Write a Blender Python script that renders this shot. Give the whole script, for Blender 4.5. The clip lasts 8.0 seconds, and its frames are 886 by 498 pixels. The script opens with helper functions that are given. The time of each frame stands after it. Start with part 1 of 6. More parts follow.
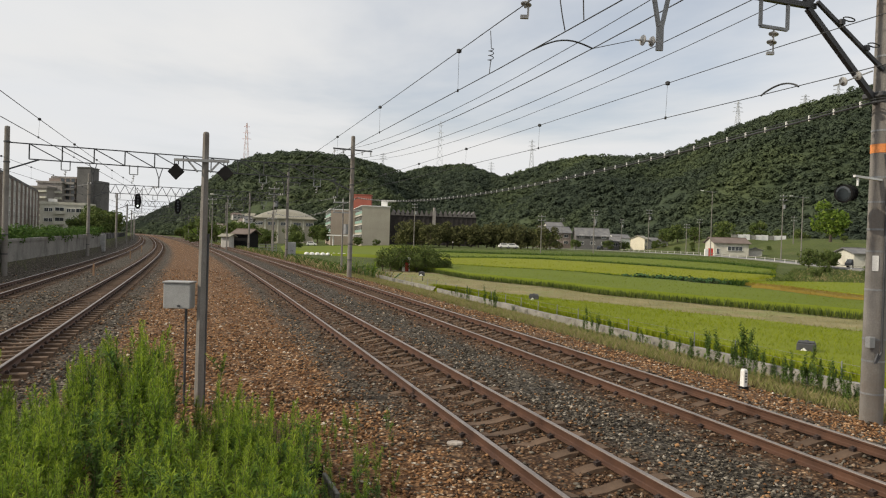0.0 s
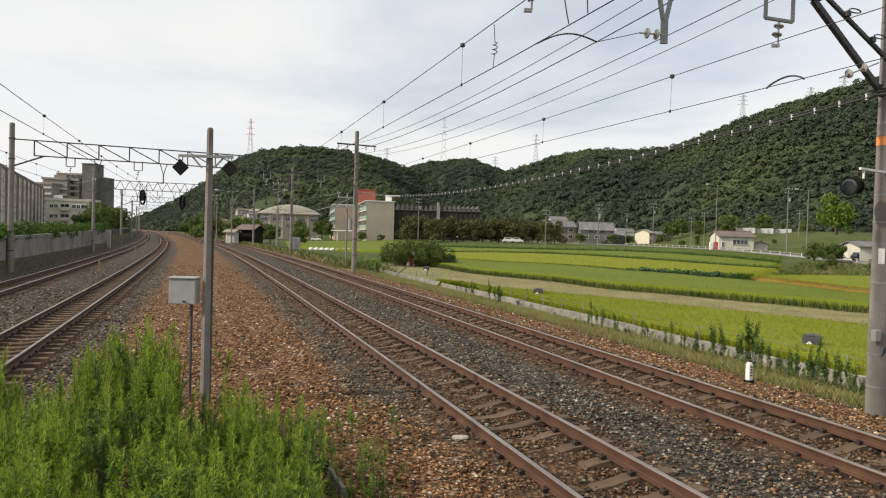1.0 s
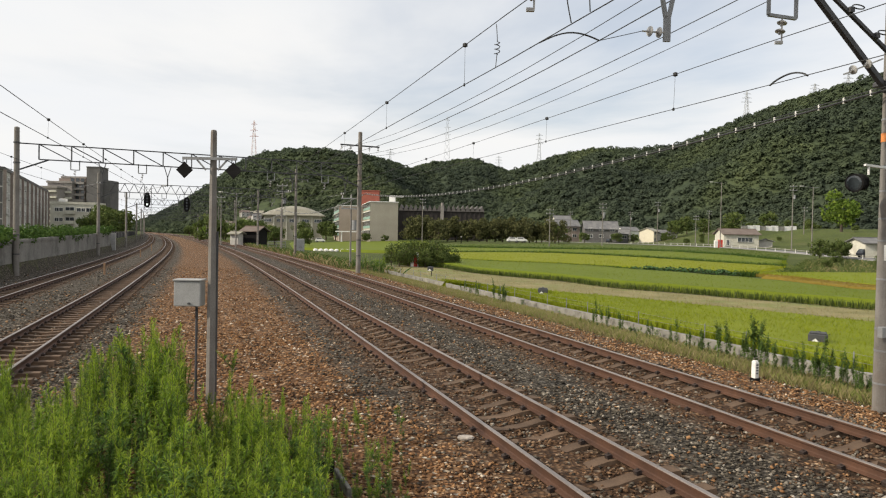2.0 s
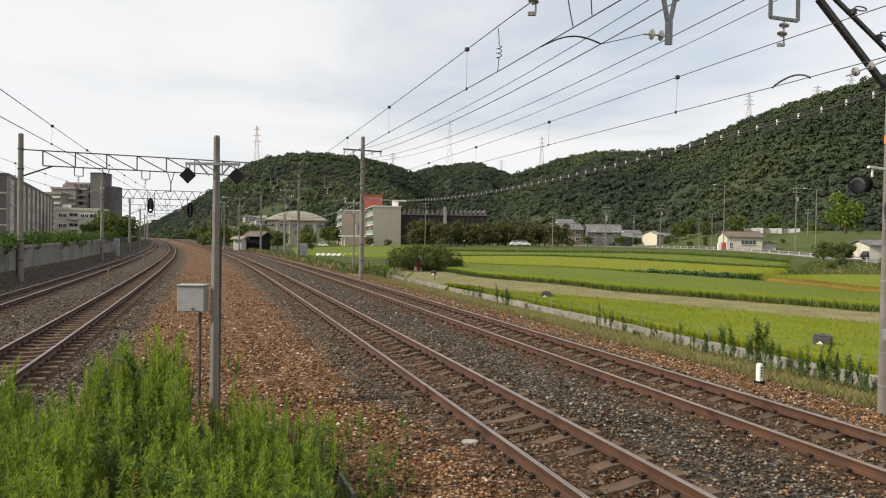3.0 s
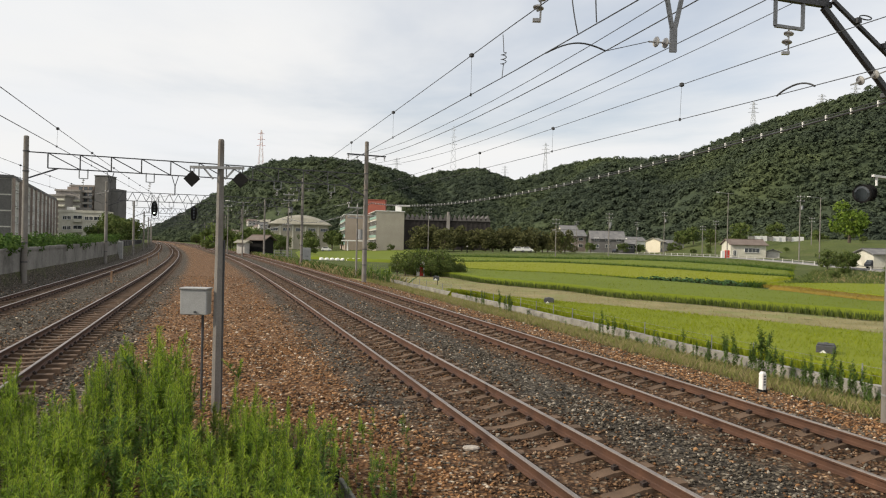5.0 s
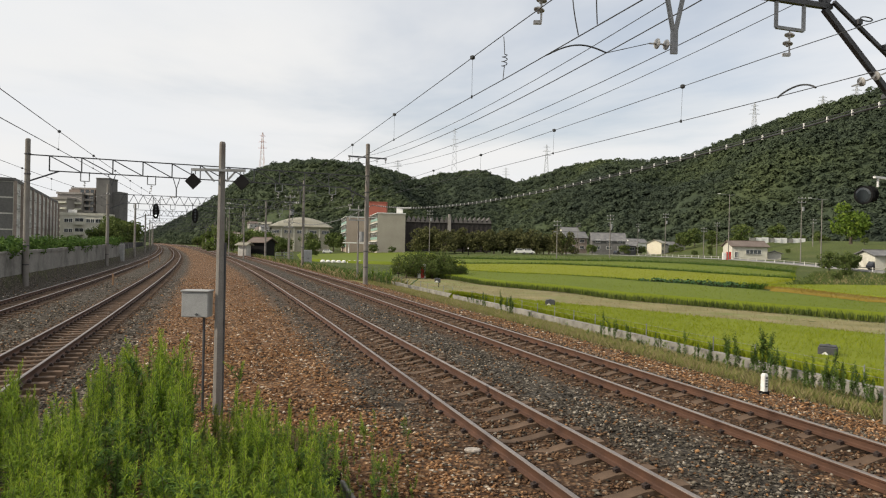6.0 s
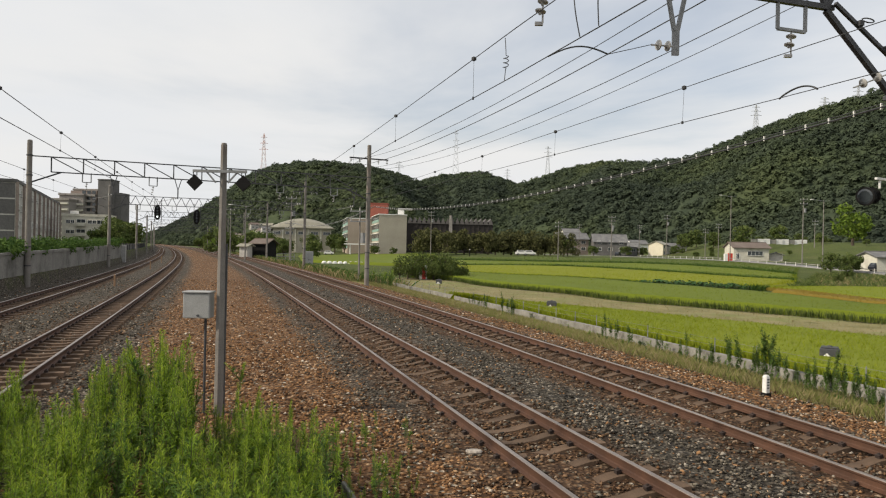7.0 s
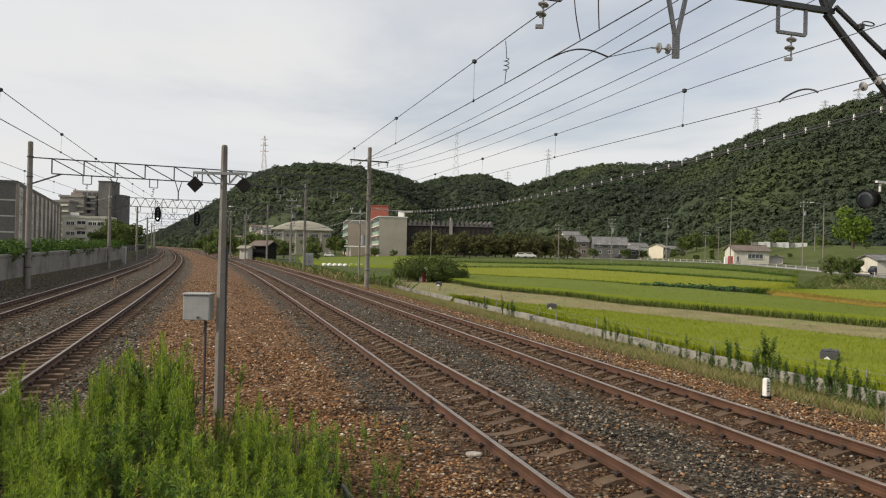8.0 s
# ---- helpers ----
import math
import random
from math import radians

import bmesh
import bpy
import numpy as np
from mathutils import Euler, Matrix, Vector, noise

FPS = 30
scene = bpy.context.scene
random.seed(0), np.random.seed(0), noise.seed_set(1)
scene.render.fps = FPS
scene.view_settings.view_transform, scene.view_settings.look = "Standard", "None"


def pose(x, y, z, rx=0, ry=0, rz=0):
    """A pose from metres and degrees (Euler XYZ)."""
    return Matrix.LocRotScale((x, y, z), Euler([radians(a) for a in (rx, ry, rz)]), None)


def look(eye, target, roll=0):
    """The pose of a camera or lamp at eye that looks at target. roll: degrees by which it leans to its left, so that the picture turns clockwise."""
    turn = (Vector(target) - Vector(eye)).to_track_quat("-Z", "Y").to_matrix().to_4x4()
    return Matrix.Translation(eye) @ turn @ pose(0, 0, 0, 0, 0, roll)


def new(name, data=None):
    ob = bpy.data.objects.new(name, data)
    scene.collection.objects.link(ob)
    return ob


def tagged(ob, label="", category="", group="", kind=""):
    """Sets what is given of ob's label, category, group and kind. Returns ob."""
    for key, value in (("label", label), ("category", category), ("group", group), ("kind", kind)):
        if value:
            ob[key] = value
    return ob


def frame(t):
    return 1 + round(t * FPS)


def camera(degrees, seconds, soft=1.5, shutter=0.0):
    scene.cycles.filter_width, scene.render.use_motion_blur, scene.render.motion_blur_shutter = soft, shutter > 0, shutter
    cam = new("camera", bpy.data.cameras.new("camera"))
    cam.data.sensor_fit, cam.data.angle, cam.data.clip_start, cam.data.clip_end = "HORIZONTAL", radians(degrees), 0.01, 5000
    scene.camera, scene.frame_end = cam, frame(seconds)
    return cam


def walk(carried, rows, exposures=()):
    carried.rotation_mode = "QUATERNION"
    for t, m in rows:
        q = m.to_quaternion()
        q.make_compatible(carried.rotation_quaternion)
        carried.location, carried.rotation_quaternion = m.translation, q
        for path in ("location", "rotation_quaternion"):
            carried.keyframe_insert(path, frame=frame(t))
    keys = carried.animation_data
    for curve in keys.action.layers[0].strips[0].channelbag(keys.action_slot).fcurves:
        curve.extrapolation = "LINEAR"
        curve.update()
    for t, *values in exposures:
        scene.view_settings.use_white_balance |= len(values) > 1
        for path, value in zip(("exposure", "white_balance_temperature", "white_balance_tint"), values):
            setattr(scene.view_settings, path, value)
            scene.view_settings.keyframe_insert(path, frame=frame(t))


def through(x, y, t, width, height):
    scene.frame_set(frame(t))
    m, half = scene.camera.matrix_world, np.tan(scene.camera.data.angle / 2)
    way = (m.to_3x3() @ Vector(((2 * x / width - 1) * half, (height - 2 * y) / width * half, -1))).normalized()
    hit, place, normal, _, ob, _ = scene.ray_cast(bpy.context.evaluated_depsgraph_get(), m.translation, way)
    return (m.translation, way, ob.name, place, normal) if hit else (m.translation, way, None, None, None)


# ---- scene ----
cam = camera(64.6, 8.0, soft=1.15)
EYE = (0.0, 0.0, 2.709)
TURNS = [(0, 89.332, -1.823, -1.379), (0.5, 89.140, -1.782, -1.205), (1, 88.886, -1.581, -1.026), (1.5, 88.824, -1.353, -0.877),
         (3, 89.219, -0.825, -0.458), (3.5, 89.350, -0.977, -0.355), (4, 89.486, -1.190, -0.266), (4.5, 89.566, -1.316, -0.237),
         (6, 89.821, -1.219, -0.114), (6.5, 89.858, -1.190, -0.064), (7, 89.922, -1.245, -0.004), (7.5, 90.006, -1.306, 0.020),
         (8, 90.116, -1.350, 0.010)]
walk(cam, [(t, pose(*EYE, rx, ry, rz)) for t, rx, ry, rz in TURNS],
     [(0, -0.05), (0.5, 0.10), (1, 0.13), (1.5, 0.16), (4.5, 0.13), (6, 0.07), (7, 0.0), (8, -0.05)])

# ---- sky and sun ----
SUN_FROM = Vector((-0.84, -0.26, 0.56)).normalized()


def sky():
    w = bpy.data.worlds.new("sky")
    w.use_nodes = True
    scene.world = w
    n, l = w.node_tree.nodes, w.node_tree.links
    n.clear()
    out, bg = n.new("ShaderNodeOutputWorld"), n.new("ShaderNodeBackground")
    sk = n.new("ShaderNodeTexSky")
    sk.sky_type, sk.sun_disc = "NISHITA", False
    sk.sun_elevation = math.asin(SUN_FROM.z)
    sk.sun_rotation = math.atan2(SUN_FROM.x, SUN_FROM.y)
    sk.dust_density = 2.5
    blue = n.new("ShaderNodeVectorMath")
    blue.operation = "SCALE"
    blue.inputs["Scale"].default_value = 0.15
    l.new(sk.outputs[0], blue.inputs[0])
    tc, sep = n.new("ShaderNodeTexCoord"), n.new("ShaderNodeSeparateXYZ")
    l.new(tc.outputs["Generated"], sep.inputs[0])
    up = n.new("ShaderNodeMath")
    up.operation = "MAXIMUM"
    up.inputs[1].default_value = 0.0
    l.new(sep.outputs["Z"], up.inputs[0])
    add = n.new("ShaderNodeMath")
    add.operation = "ADD"
    add.inputs[1].default_value = 0.10
    l.new(up.outputs[0], add.inputs[0])
    div = n.new("ShaderNodeVectorMath")
    div.operation = "DIVIDE"
    l.new(tc.outputs["Generated"], div.inputs[0])
    com = n.new("ShaderNodeCombineXYZ")
    for i in range(3):
        l.new(add.outputs[0], com.inputs[i])
    l.new(com.outputs[0], div.inputs[1])
    mp = n.new("ShaderNodeMapping")
    mp.inputs["Scale"].default_value = (0.26, 0.30, 0.0)
    mp.inputs["Rotation"].default_value = (0, 0, radians(14))
    mp.inputs["Location"].default_value = (1.15, 0.62, 0)
    l.new(div.outputs[0], mp.inputs[0])
    nz = n.new("ShaderNodeTexNoise")
    nz.inputs["Scale"].default_value, nz.inputs["Detail"].default_value, nz.inputs["Roughness"].default_value = 1.0, 7, 0.55
    nz.inputs["Distortion"].default_value = 0.35
    l.new(mp.outputs[0], nz.inputs["Vector"])
    ramp = n.new("ShaderNodeMapRange")
    ramp.interpolation_type = "SMOOTHSTEP"
    for k, v in (("From Min", 0.25), ("From Max", 0.48), ("To Min", 0.36), ("To Max", 1.0)):
        ramp.inputs[k].default_value = v
    l.new(nz.outputs["Fac"], ramp.inputs["Value"])
    # thin haze low over the horizon
    hz = n.new("ShaderNodeMapRange")
    for k, v in (("From Min", 0.0), ("From Max", 0.36), ("To Min", 0.92), ("To Max", 0.0)):
        hz.inputs[k].default_value = v
    l.new(up.outputs[0], hz.inputs["Value"])
    cover = n.new("ShaderNodeMath")
    cover.operation = "MAXIMUM"
    l.new(ramp.outputs[0], cover.inputs[0])
    l.new(hz.outputs[0], cover.inputs[1])
    nz2 = n.new("ShaderNodeTexNoise")
    nz2.inputs["Scale"].default_value, nz2.inputs["Detail"].default_value = 1.7, 5
    l.new(mp.outputs[0], nz2.inputs["Vector"])
    cc = n.new("ShaderNodeValToRGB")
    cc.color_ramp.elements[0].position, cc.color_ramp.elements[0].color = 0.30, (0.88, 0.905, 0.94, 1)
    cc.color_ramp.elements[1].position, cc.color_ramp.elements[1].color = 0.62, (0.95, 0.945, 0.935, 1)
    l.new(nz2.outputs["Fac"], cc.inputs[0])
    mix = n.new("ShaderNodeMix")
    mix.data_type = "RGBA"
    l.new(cover.outputs[0], mix.inputs["Factor"])
    l.new(blue.outputs[0], mix.inputs["A"])
    l.new(cc.outputs[0], mix.inputs["B"])
    l.new(mix.outputs["Result"], bg.inputs["Color"])
    bg.inputs["Strength"].default_value = 0.89
    l.new(bg.outputs[0], out.inputs[0])


sky()
sun = new("sun", bpy.data.lights.new("sun", "SUN"))
sun.data.energy, sun.data.angle, sun.data.color = 4.0, radians(1.2), (1.0, 0.90, 0.74)
sun.matrix_world = look(SUN_FROM * 200, (0, 0, 0))

# ---- materials ----


def material(name, rough=0.8, metal=0.0, spec=0.4):
    m = bpy.data.materials.new(name)
    m.use_nodes = True
    b = m.node_tree.nodes["Principled BSDF"]
    b.inputs["Roughness"].default_value, b.inputs["Metallic"].default_value = rough, metal
    b.inputs["Specular IOR Level"].default_value = spec
    return m, m.node_tree.nodes, m.node_tree.links, b


def ramp_node(n, stops):
    r = n.new("ShaderNodeValToRGB")
    e = r.color_ramp.elements
    while len(e) < len(stops):
        e.new(0.5)
    for el, (p, c) in zip(e, stops):
        el.position, el.color = p, (*c, 1)
    return r


def noise_node(n, l, vec, scale, detail=4, rough=0.6):
    t = n.new("ShaderNodeTexNoise")
    t.inputs["Scale"].default_value, t.inputs["Detail"].default_value, t.inputs["Roughness"].default_value = scale, detail, rough
    if vec is not None:
        l.new(vec, t.inputs["Vector"])
    return t


def blend(n, l, fac, a, b, kind="MIX"):
    m = n.new("ShaderNodeMix")
    m.data_type, m.blend_type = "RGBA", kind
    for v, key in ((fac, "Factor"), (a, "A"), (b, "B")):
        if isinstance(v, (int, float)):
            m.inputs[key].default_value = v
        elif isinstance(v, tuple):
            m.inputs[key].default_value = (*v, 1)
        else:
            l.new(v, m.inputs[key])
    return m.outputs["Result"]


def bump(n, l, b, height, strength=0.4, dist=0.02):
    k = n.new("ShaderNodeBump")
    k.inputs["Strength"].default_value, k.inputs["Distance"].default_value = strength, dist
    l.new(height, k.inputs["Height"])
    l.new(k.outputs[0], b.inputs["Normal"])


def plain(name, c1, c2, scale=3.0, rough=0.75, metal=0.0, fine=40.0, relief=0.15, dist=0.004, vary=0.0, spec=0.4, stain=None, stain_scale=0.6):
    """Two tones in large patches, fine grain over them, and a little relief."""
    m, n, l, b = material(name, rough, metal, spec)
    tc = n.new("ShaderNodeTexCoord")
    big = noise_node(n, l, tc.outputs["Object"], scale, 5)
    r = ramp_node(n, [(0.3, c1), (0.7, c2)])
    l.new(big.outputs["Fac"], r.inputs[0])
    small = noise_node(n, l, tc.outputs["Object"], fine, 3)
    g = ramp_node(n, [(0.25, (0.75, 0.75, 0.75)), (0.75, (1.15, 1.15, 1.15))])
    l.new(small.outputs["Fac"], g.inputs[0])
    col = blend(n, l, 1.0, r.outputs[0], g.outputs[0], "MULTIPLY")
    if stain:
        st = noise_node(n, l, tc.outputs["Object"], stain_scale, 6, 0.7)
        sr = ramp_node(n, [(0.50, (0, 0, 0)), (0.68, (1, 1, 1))])
        l.new(st.outputs["Fac"], sr.inputs[0])
        col = blend(n, l, sr.outputs[0], col, stain)
    if vary:
        oi = n.new("ShaderNodeObjectInfo")
        vr = ramp_node(n, [(0.0, (1 - vary,) * 3), (1.0, (1 + vary,) * 3)])
        l.new(oi.outputs["Random"], vr.inputs[0])
        col = blend(n, l, 1.0, col, vr.outputs[0], "MULTIPLY")
    l.new(col, b.inputs["Base Color"])
    bump(n, l, b, small.outputs["Fac"], relief, dist)
    return m


def leafy(name, stops, scale=0.5, rough=0.6, through=0.25, island=0.55):
    """Foliage: tone by leaf or clump, with some light through it."""
    m, n, l, b = material(name, rough, 0.0, 0.09)
    geo = n.new("ShaderNodeNewGeometry")
    tc = n.new("ShaderNodeTexCoord")
    nz = noise_node(n, l, tc.outputs["Object"], scale, 3)
    mx = n.new("ShaderNodeMath")
    mx.operation = "MULTIPLY_ADD"
    mx.inputs[1].default_value, mx.inputs[2].default_value = island, 0.5 * (0.55 - island)
    l.new(geo.outputs["Random Per Island"], mx.inputs[0])
    ad = n.new("ShaderNodeMath")
    ad.operation = "MULTIPLY_ADD"
    ad.inputs[1].default_value = 0.5
    l.new(nz.outputs["Fac"], ad.inputs[0])
    l.new(mx.outputs[0], ad.inputs[2])
    r = ramp_node(n, stops)
    l.new(ad.outputs[0], r.inputs[0])
    col = r.outputs[0]
    l.new(col, b.inputs["Base Color"])
    if through:
        tr = n.new("ShaderNodeBsdfTranslucent")
        l.new(col, tr.inputs["Color"])
        ms = n.new("ShaderNodeMixShader")
        ms.inputs[0].default_value = through
        l.new(b.outputs[0], ms.inputs[1])
        l.new(tr.outputs[0], ms.inputs[2])
        l.new(ms.outputs[0], n["Material Output"].inputs["Surface"])
    return m


GREY_STONE = [(0.0, (0.027, 0.023, 0.018)), (0.5, (0.078, 0.067, 0.052)), (0.88, (0.165, 0.143, 0.113)), (1.0, (0.35, 0.31, 0.26))]
ORANGE_STONE = [(0.0, (0.044, 0.024, 0.013)), (0.45, (0.196, 0.098, 0.044)), (0.85, (0.335, 0.190, 0.092)), (0.96, (0.42, 0.29, 0.18)), (1.0, (0.66, 0.60, 0.50))]
RUST_STONE = [(0.0, (0.034, 0.020, 0.012)), (0.55, (0.112, 0.062, 0.034)), (0.9, (0.200, 0.122, 0.070)), (1.0, (0.28, 0.21, 0.15))]


def ground_material():
    """Ballast, orange chippings, dry verge and paddies, by the distance from the railway's middle line (uv x) and along it (uv y)."""
    m, n, l, b = material("ground", 0.95, 0.0, 0.2)
    uv, tc = n.new("ShaderNodeUVMap"), n.new("ShaderNodeTexCoord")
    sep = n.new("ShaderNodeSeparateXYZ")
    l.new(uv.outputs[0], sep.inputs[0])
    pos = tc.outputs["Object"]
    wob = noise_node(n, l, pos, 0.9, 5, 0.65)
    o = n.new("ShaderNodeMath")
    o.operation = "MULTIPLY_ADD"
    o.inputs[1].default_value = 1.5
    l.new(wob.outputs["Fac"], o.inputs[0])
    shift = n.new("ShaderNodeMath")
    shift.operation = "SUBTRACT"
    shift.inputs[1].default_value = 0.75
    l.new(sep.outputs["X"], shift.inputs[0])
    l.new(shift.outputs[0], o.inputs[2])
    off = o.outputs[0]

    def band(a, b2, soft=0.25):
        p, q, k = n.new("ShaderNodeMapRange"), n.new("ShaderNodeMapRange"), n.new("ShaderNodeMath")
        for node, lo, hi in ((p, a - soft, a + soft), (q, b2 + soft, b2 - soft)):
            node.interpolation_type = "SMOOTHSTEP"
            node.inputs["From Min"].default_value, node.inputs["From Max"].default_value = lo, hi
            l.new(off, node.inputs["Value"])
        k.operation = "MULTIPLY"
        l.new(p.outputs[0], k.inputs[0])
        l.new(q.outputs[0], k.inputs[1])
        return k.outputs[0]

    vor = n.new("ShaderNodeTexVoronoi")
    vor.inputs["Scale"].default_value = 15.0
    l.new(pos, vor.inputs["Vector"])
    sv = n.new("ShaderNodeSeparateColor")
    l.new(vor.outputs["Color"], sv.inputs[0])
    grey = ramp_node(n, GREY_STONE)
    orange = ramp_node(n, ORANGE_STONE)
    rust = ramp_node(n, RUST_STONE)
    for r in (grey, orange, rust):
        l.new(sv.outputs[0], r.inputs[0])
    col = grey.outputs[0]
    col = blend(n, l, band(-2.1, 2.6, 0.5), col, orange.outputs[0])
    col = blend(n, l, band(9.7, 12.0, 0.3), col, orange.outputs[0])
    col = blend(n, l, band(3.25, 5.45, 0.35), col, rust.outputs[0])
    col = blend(n, l, band(7.1, 9.6, 0.4), col, rust.outputs[0])
    col = blend(n, l, band(-5.2, -3.0, 0.4), col, rust.outputs[0])
    col = blend(n, l, band(-9.2, -7.0, 0.4), col, rust.outputs[0])
    # orange chippings spread as far as the rail over the nearest stretch
    nearby = n.new("ShaderNodeMapRange")
    nearby.interpolation_type = "SMOOTHSTEP"
    nearby.inputs["From Min"].default_value, nearby.inputs["From Max"].default_value = 12.5, 9.5
    l.new(sep.outputs["Y"], nearby.inputs["Value"])
    both = n.new("ShaderNodeMath")
    both.operation = "MULTIPLY"
    l.new(nearby.outputs[0], both.inputs[0])
    l.new(band(1.5, 3.3, 0.4), both.inputs[1])
    col = blend(n, l, both.outputs[0], col, orange.outputs[0])
    # verge of dry grass and earth
    vg = noise_node(n, l, pos, 6.0, 6, 0.7)
    verge = ramp_node(n, [(0.3, (0.13, 0.10, 0.05)), (0.55, (0.21, 0.18, 0.075)), (0.75, (0.15, 0.16, 0.055))])
    l.new(vg.outputs["Fac"], verge.inputs[0])
    col = blend(n, l, band(11.6, 15.4, 0.3), col, verge.outputs[0])
    # far land: mown grass, earth
    fg = noise_node(n, l, pos, 0.05, 6, 0.7)
    far = ramp_node(n, [(0.30, (0.075, 0.105, 0.026)), (0.55, (0.12, 0.155, 0.038)), (0.75, (0.19, 0.175, 0.085))])
    l.new(fg.outputs["Fac"], far.inputs[0])
    col = blend(n, l, band(15.3, 9000, 0.3), col, far.outputs[0])
    col = blend(n, l, band(-9000, -11.6, 0.3), col, far.outputs[0])
    # shade between stones painted into the colour, darker away from each cell's centre
    gap_shade = ramp_node(n, [(0.15, (0.88, 0.88, 0.88)), (0.60, (0.45, 0.43, 0.41))])
    l.new(vor.outputs["Distance"], gap_shade.inputs[0])
    col = blend(n, l, 1.0, col, gap_shade.outputs[0], "MULTIPLY")
    l.new(col, b.inputs["Base Color"])
    bump(n, l, b, vor.outputs["Distance"], 0.9, 0.04)
    return m


def forest_material():
    """Mixed woodland: stands of dark oak, conifer and pale bamboo, tone by tree and by leaf mass."""
    m, n, l, b = material("forest canopy", 0.8, 0.0, 0.15)
    tc, geo = n.new("ShaderNodeTexCoord"), n.new("ShaderNodeNewGeometry")
    stand = noise_node(n, l, tc.outputs["Object"], 0.0085, 5, 0.62)
    col = ramp_node(n, [(0.34, (0.042, 0.056, 0.040)), (0.46, (0.054, 0.071, 0.046)), (0.58, (0.070, 0.091, 0.048)), (0.72, (0.100, 0.121, 0.055))])
    l.new(stand.outputs["Fac"], col.inputs[0])
    tree = noise_node(n, l, tc.outputs["Object"], 0.14, 3, 0.6)
    tone = ramp_node(n, [(0.30, (0.74, 0.77, 0.80)), (0.70, (1.26, 1.23, 1.16))])
    l.new(tree.outputs["Fac"], tone.inputs[0])
    leaf = ramp_node(n, [(0.0, (0.88, 0.89, 0.90)), (1.0, (1.12, 1.11, 1.09))])
    l.new(geo.outputs["Random Per Island"], leaf.inputs[0])
    c2 = blend(n, l, 1.0, col.outputs[0], tone.outputs[0], "MULTIPLY")
    c3 = blend(n, l, 1.0, c2, leaf.outputs[0], "MULTIPLY")
    l.new(c3, b.inputs["Base Color"])
    tr, ms = n.new("ShaderNodeBsdfTranslucent"), n.new("ShaderNodeMixShader")
    l.new(c3, tr.inputs["Color"])
    ms.inputs[0].default_value = 0.28
    l.new(b.outputs[0], ms.inputs[1])
    l.new(tr.outputs[0], ms.inputs[2])
    l.new(ms.outputs[0], n["Material Output"].inputs["Surface"])
    return m


M = {}
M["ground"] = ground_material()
M["rail_side"] = plain("rusty rail", (0.048, 0.022, 0.013), (0.098, 0.045, 0.025), 2.0, 0.75, 0.0, 60)
M["rail_top"] = plain("polished rail head", (0.20, 0.165, 0.145), (0.31, 0.27, 0.245), 0.6, 0.42, 0.55, 30, 0.05)
M["sleeper"] = plain("stained concrete sleeper", (0.068, 0.042, 0.026), (0.130, 0.084, 0.054), 3.0, 0.95, 0, 55, 0.3, vary=0.25)
M["clip"] = plain("rail clip", (0.025, 0.018, 0.016), (0.05, 0.032, 0.026), 9, 0.8)
M["concrete"] = plain("weathered concrete", (0.19, 0.18, 0.16), (0.32, 0.31, 0.28), 1.2, 0.9, 0, 30, 0.2, stain=(0.07, 0.066, 0.055), stain_scale=1.1)
M["kerb"] = plain("pale kerb concrete", (0.18, 0.172, 0.15), (0.30, 0.285, 0.25), 1.2, 0.9, 0, 30, 0.2, stain=(0.085, 0.078, 0.062), stain_scale=1.9)
M["wall_concrete"] = plain("dark streaked concrete", (0.15, 0.143, 0.13), (0.245, 0.235, 0.215), 0.5, 0.92, 0, 8, 0.2, stain=(0.06, 0.057, 0.05), stain_scale=0.35)
M["pole"] = plain("pole concrete", (0.155, 0.142, 0.128), (0.235, 0.220, 0.202), 1.5, 0.9, 0, 50, 0.15, stain=(0.15, 0.122, 0.10), stain_scale=0.8)
M["steel"] = plain("galvanised steel", (0.17, 0.175, 0.18), (0.30, 0.305, 0.31), 3, 0.6, 0.35, 50)
M["dark_steel"] = plain("dark steel", (0.045, 0.046, 0.05), (0.09, 0.09, 0.095), 3, 0.6, 0.3, 50)
M["black"] = plain("black paint", (0.010, 0.010, 0.010), (0.020, 0.019, 0.019), 5, 0.9, 0, 60, spec=0.08)
M["wire"] = plain("copper wire, weathered", (0.035, 0.036, 0.038), (0.06, 0.062, 0.064), 2, 0.6, 0.3)
M["box_grey"] = plain("grey enamel", (0.27, 0.27, 0.265), (0.34, 0.34, 0.335), 4, 0.5, 0, 80, 0.05)
M["white"] = plain("white paint", (0.66, 0.65, 0.62), (0.78, 0.77, 0.74), 4, 0.6, 0, 60, 0.05)
M["orange"] = plain("orange band", (0.62, 0.20, 0.05), (0.72, 0.27, 0.08), 6, 0.6)
M["red"] = plain("red paint", (0.45, 0.03, 0.02), (0.55, 0.05, 0.03), 5, 0.5)
M["porcelain"] = plain("insulator porcelain", (0.28, 0.27, 0.26), (0.5, 0.49, 0.47), 8, 0.35)
M["cream"] = plain("cream render", (0.50, 0.48, 0.40), (0.60, 0.58, 0.50), 0.5, 0.85, 0, 6, 0.1, stain=(0.40, 0.37, 0.30))
M["beige"] = plain("beige wall", (0.36, 0.325, 0.26), (0.42, 0.385, 0.31), 0.3, 0.85, 0, 5, 0.1)
M["sun_cream"] = plain("warm cream render", (0.66, 0.60, 0.46), (0.75, 0.69, 0.55), 0.4, 0.85, 0, 6)
M["tower_grey"] = plain("grey-brown concrete", (0.22, 0.20, 0.185), (0.30, 0.28, 0.26), 0.1, 0.9, 0, 2)
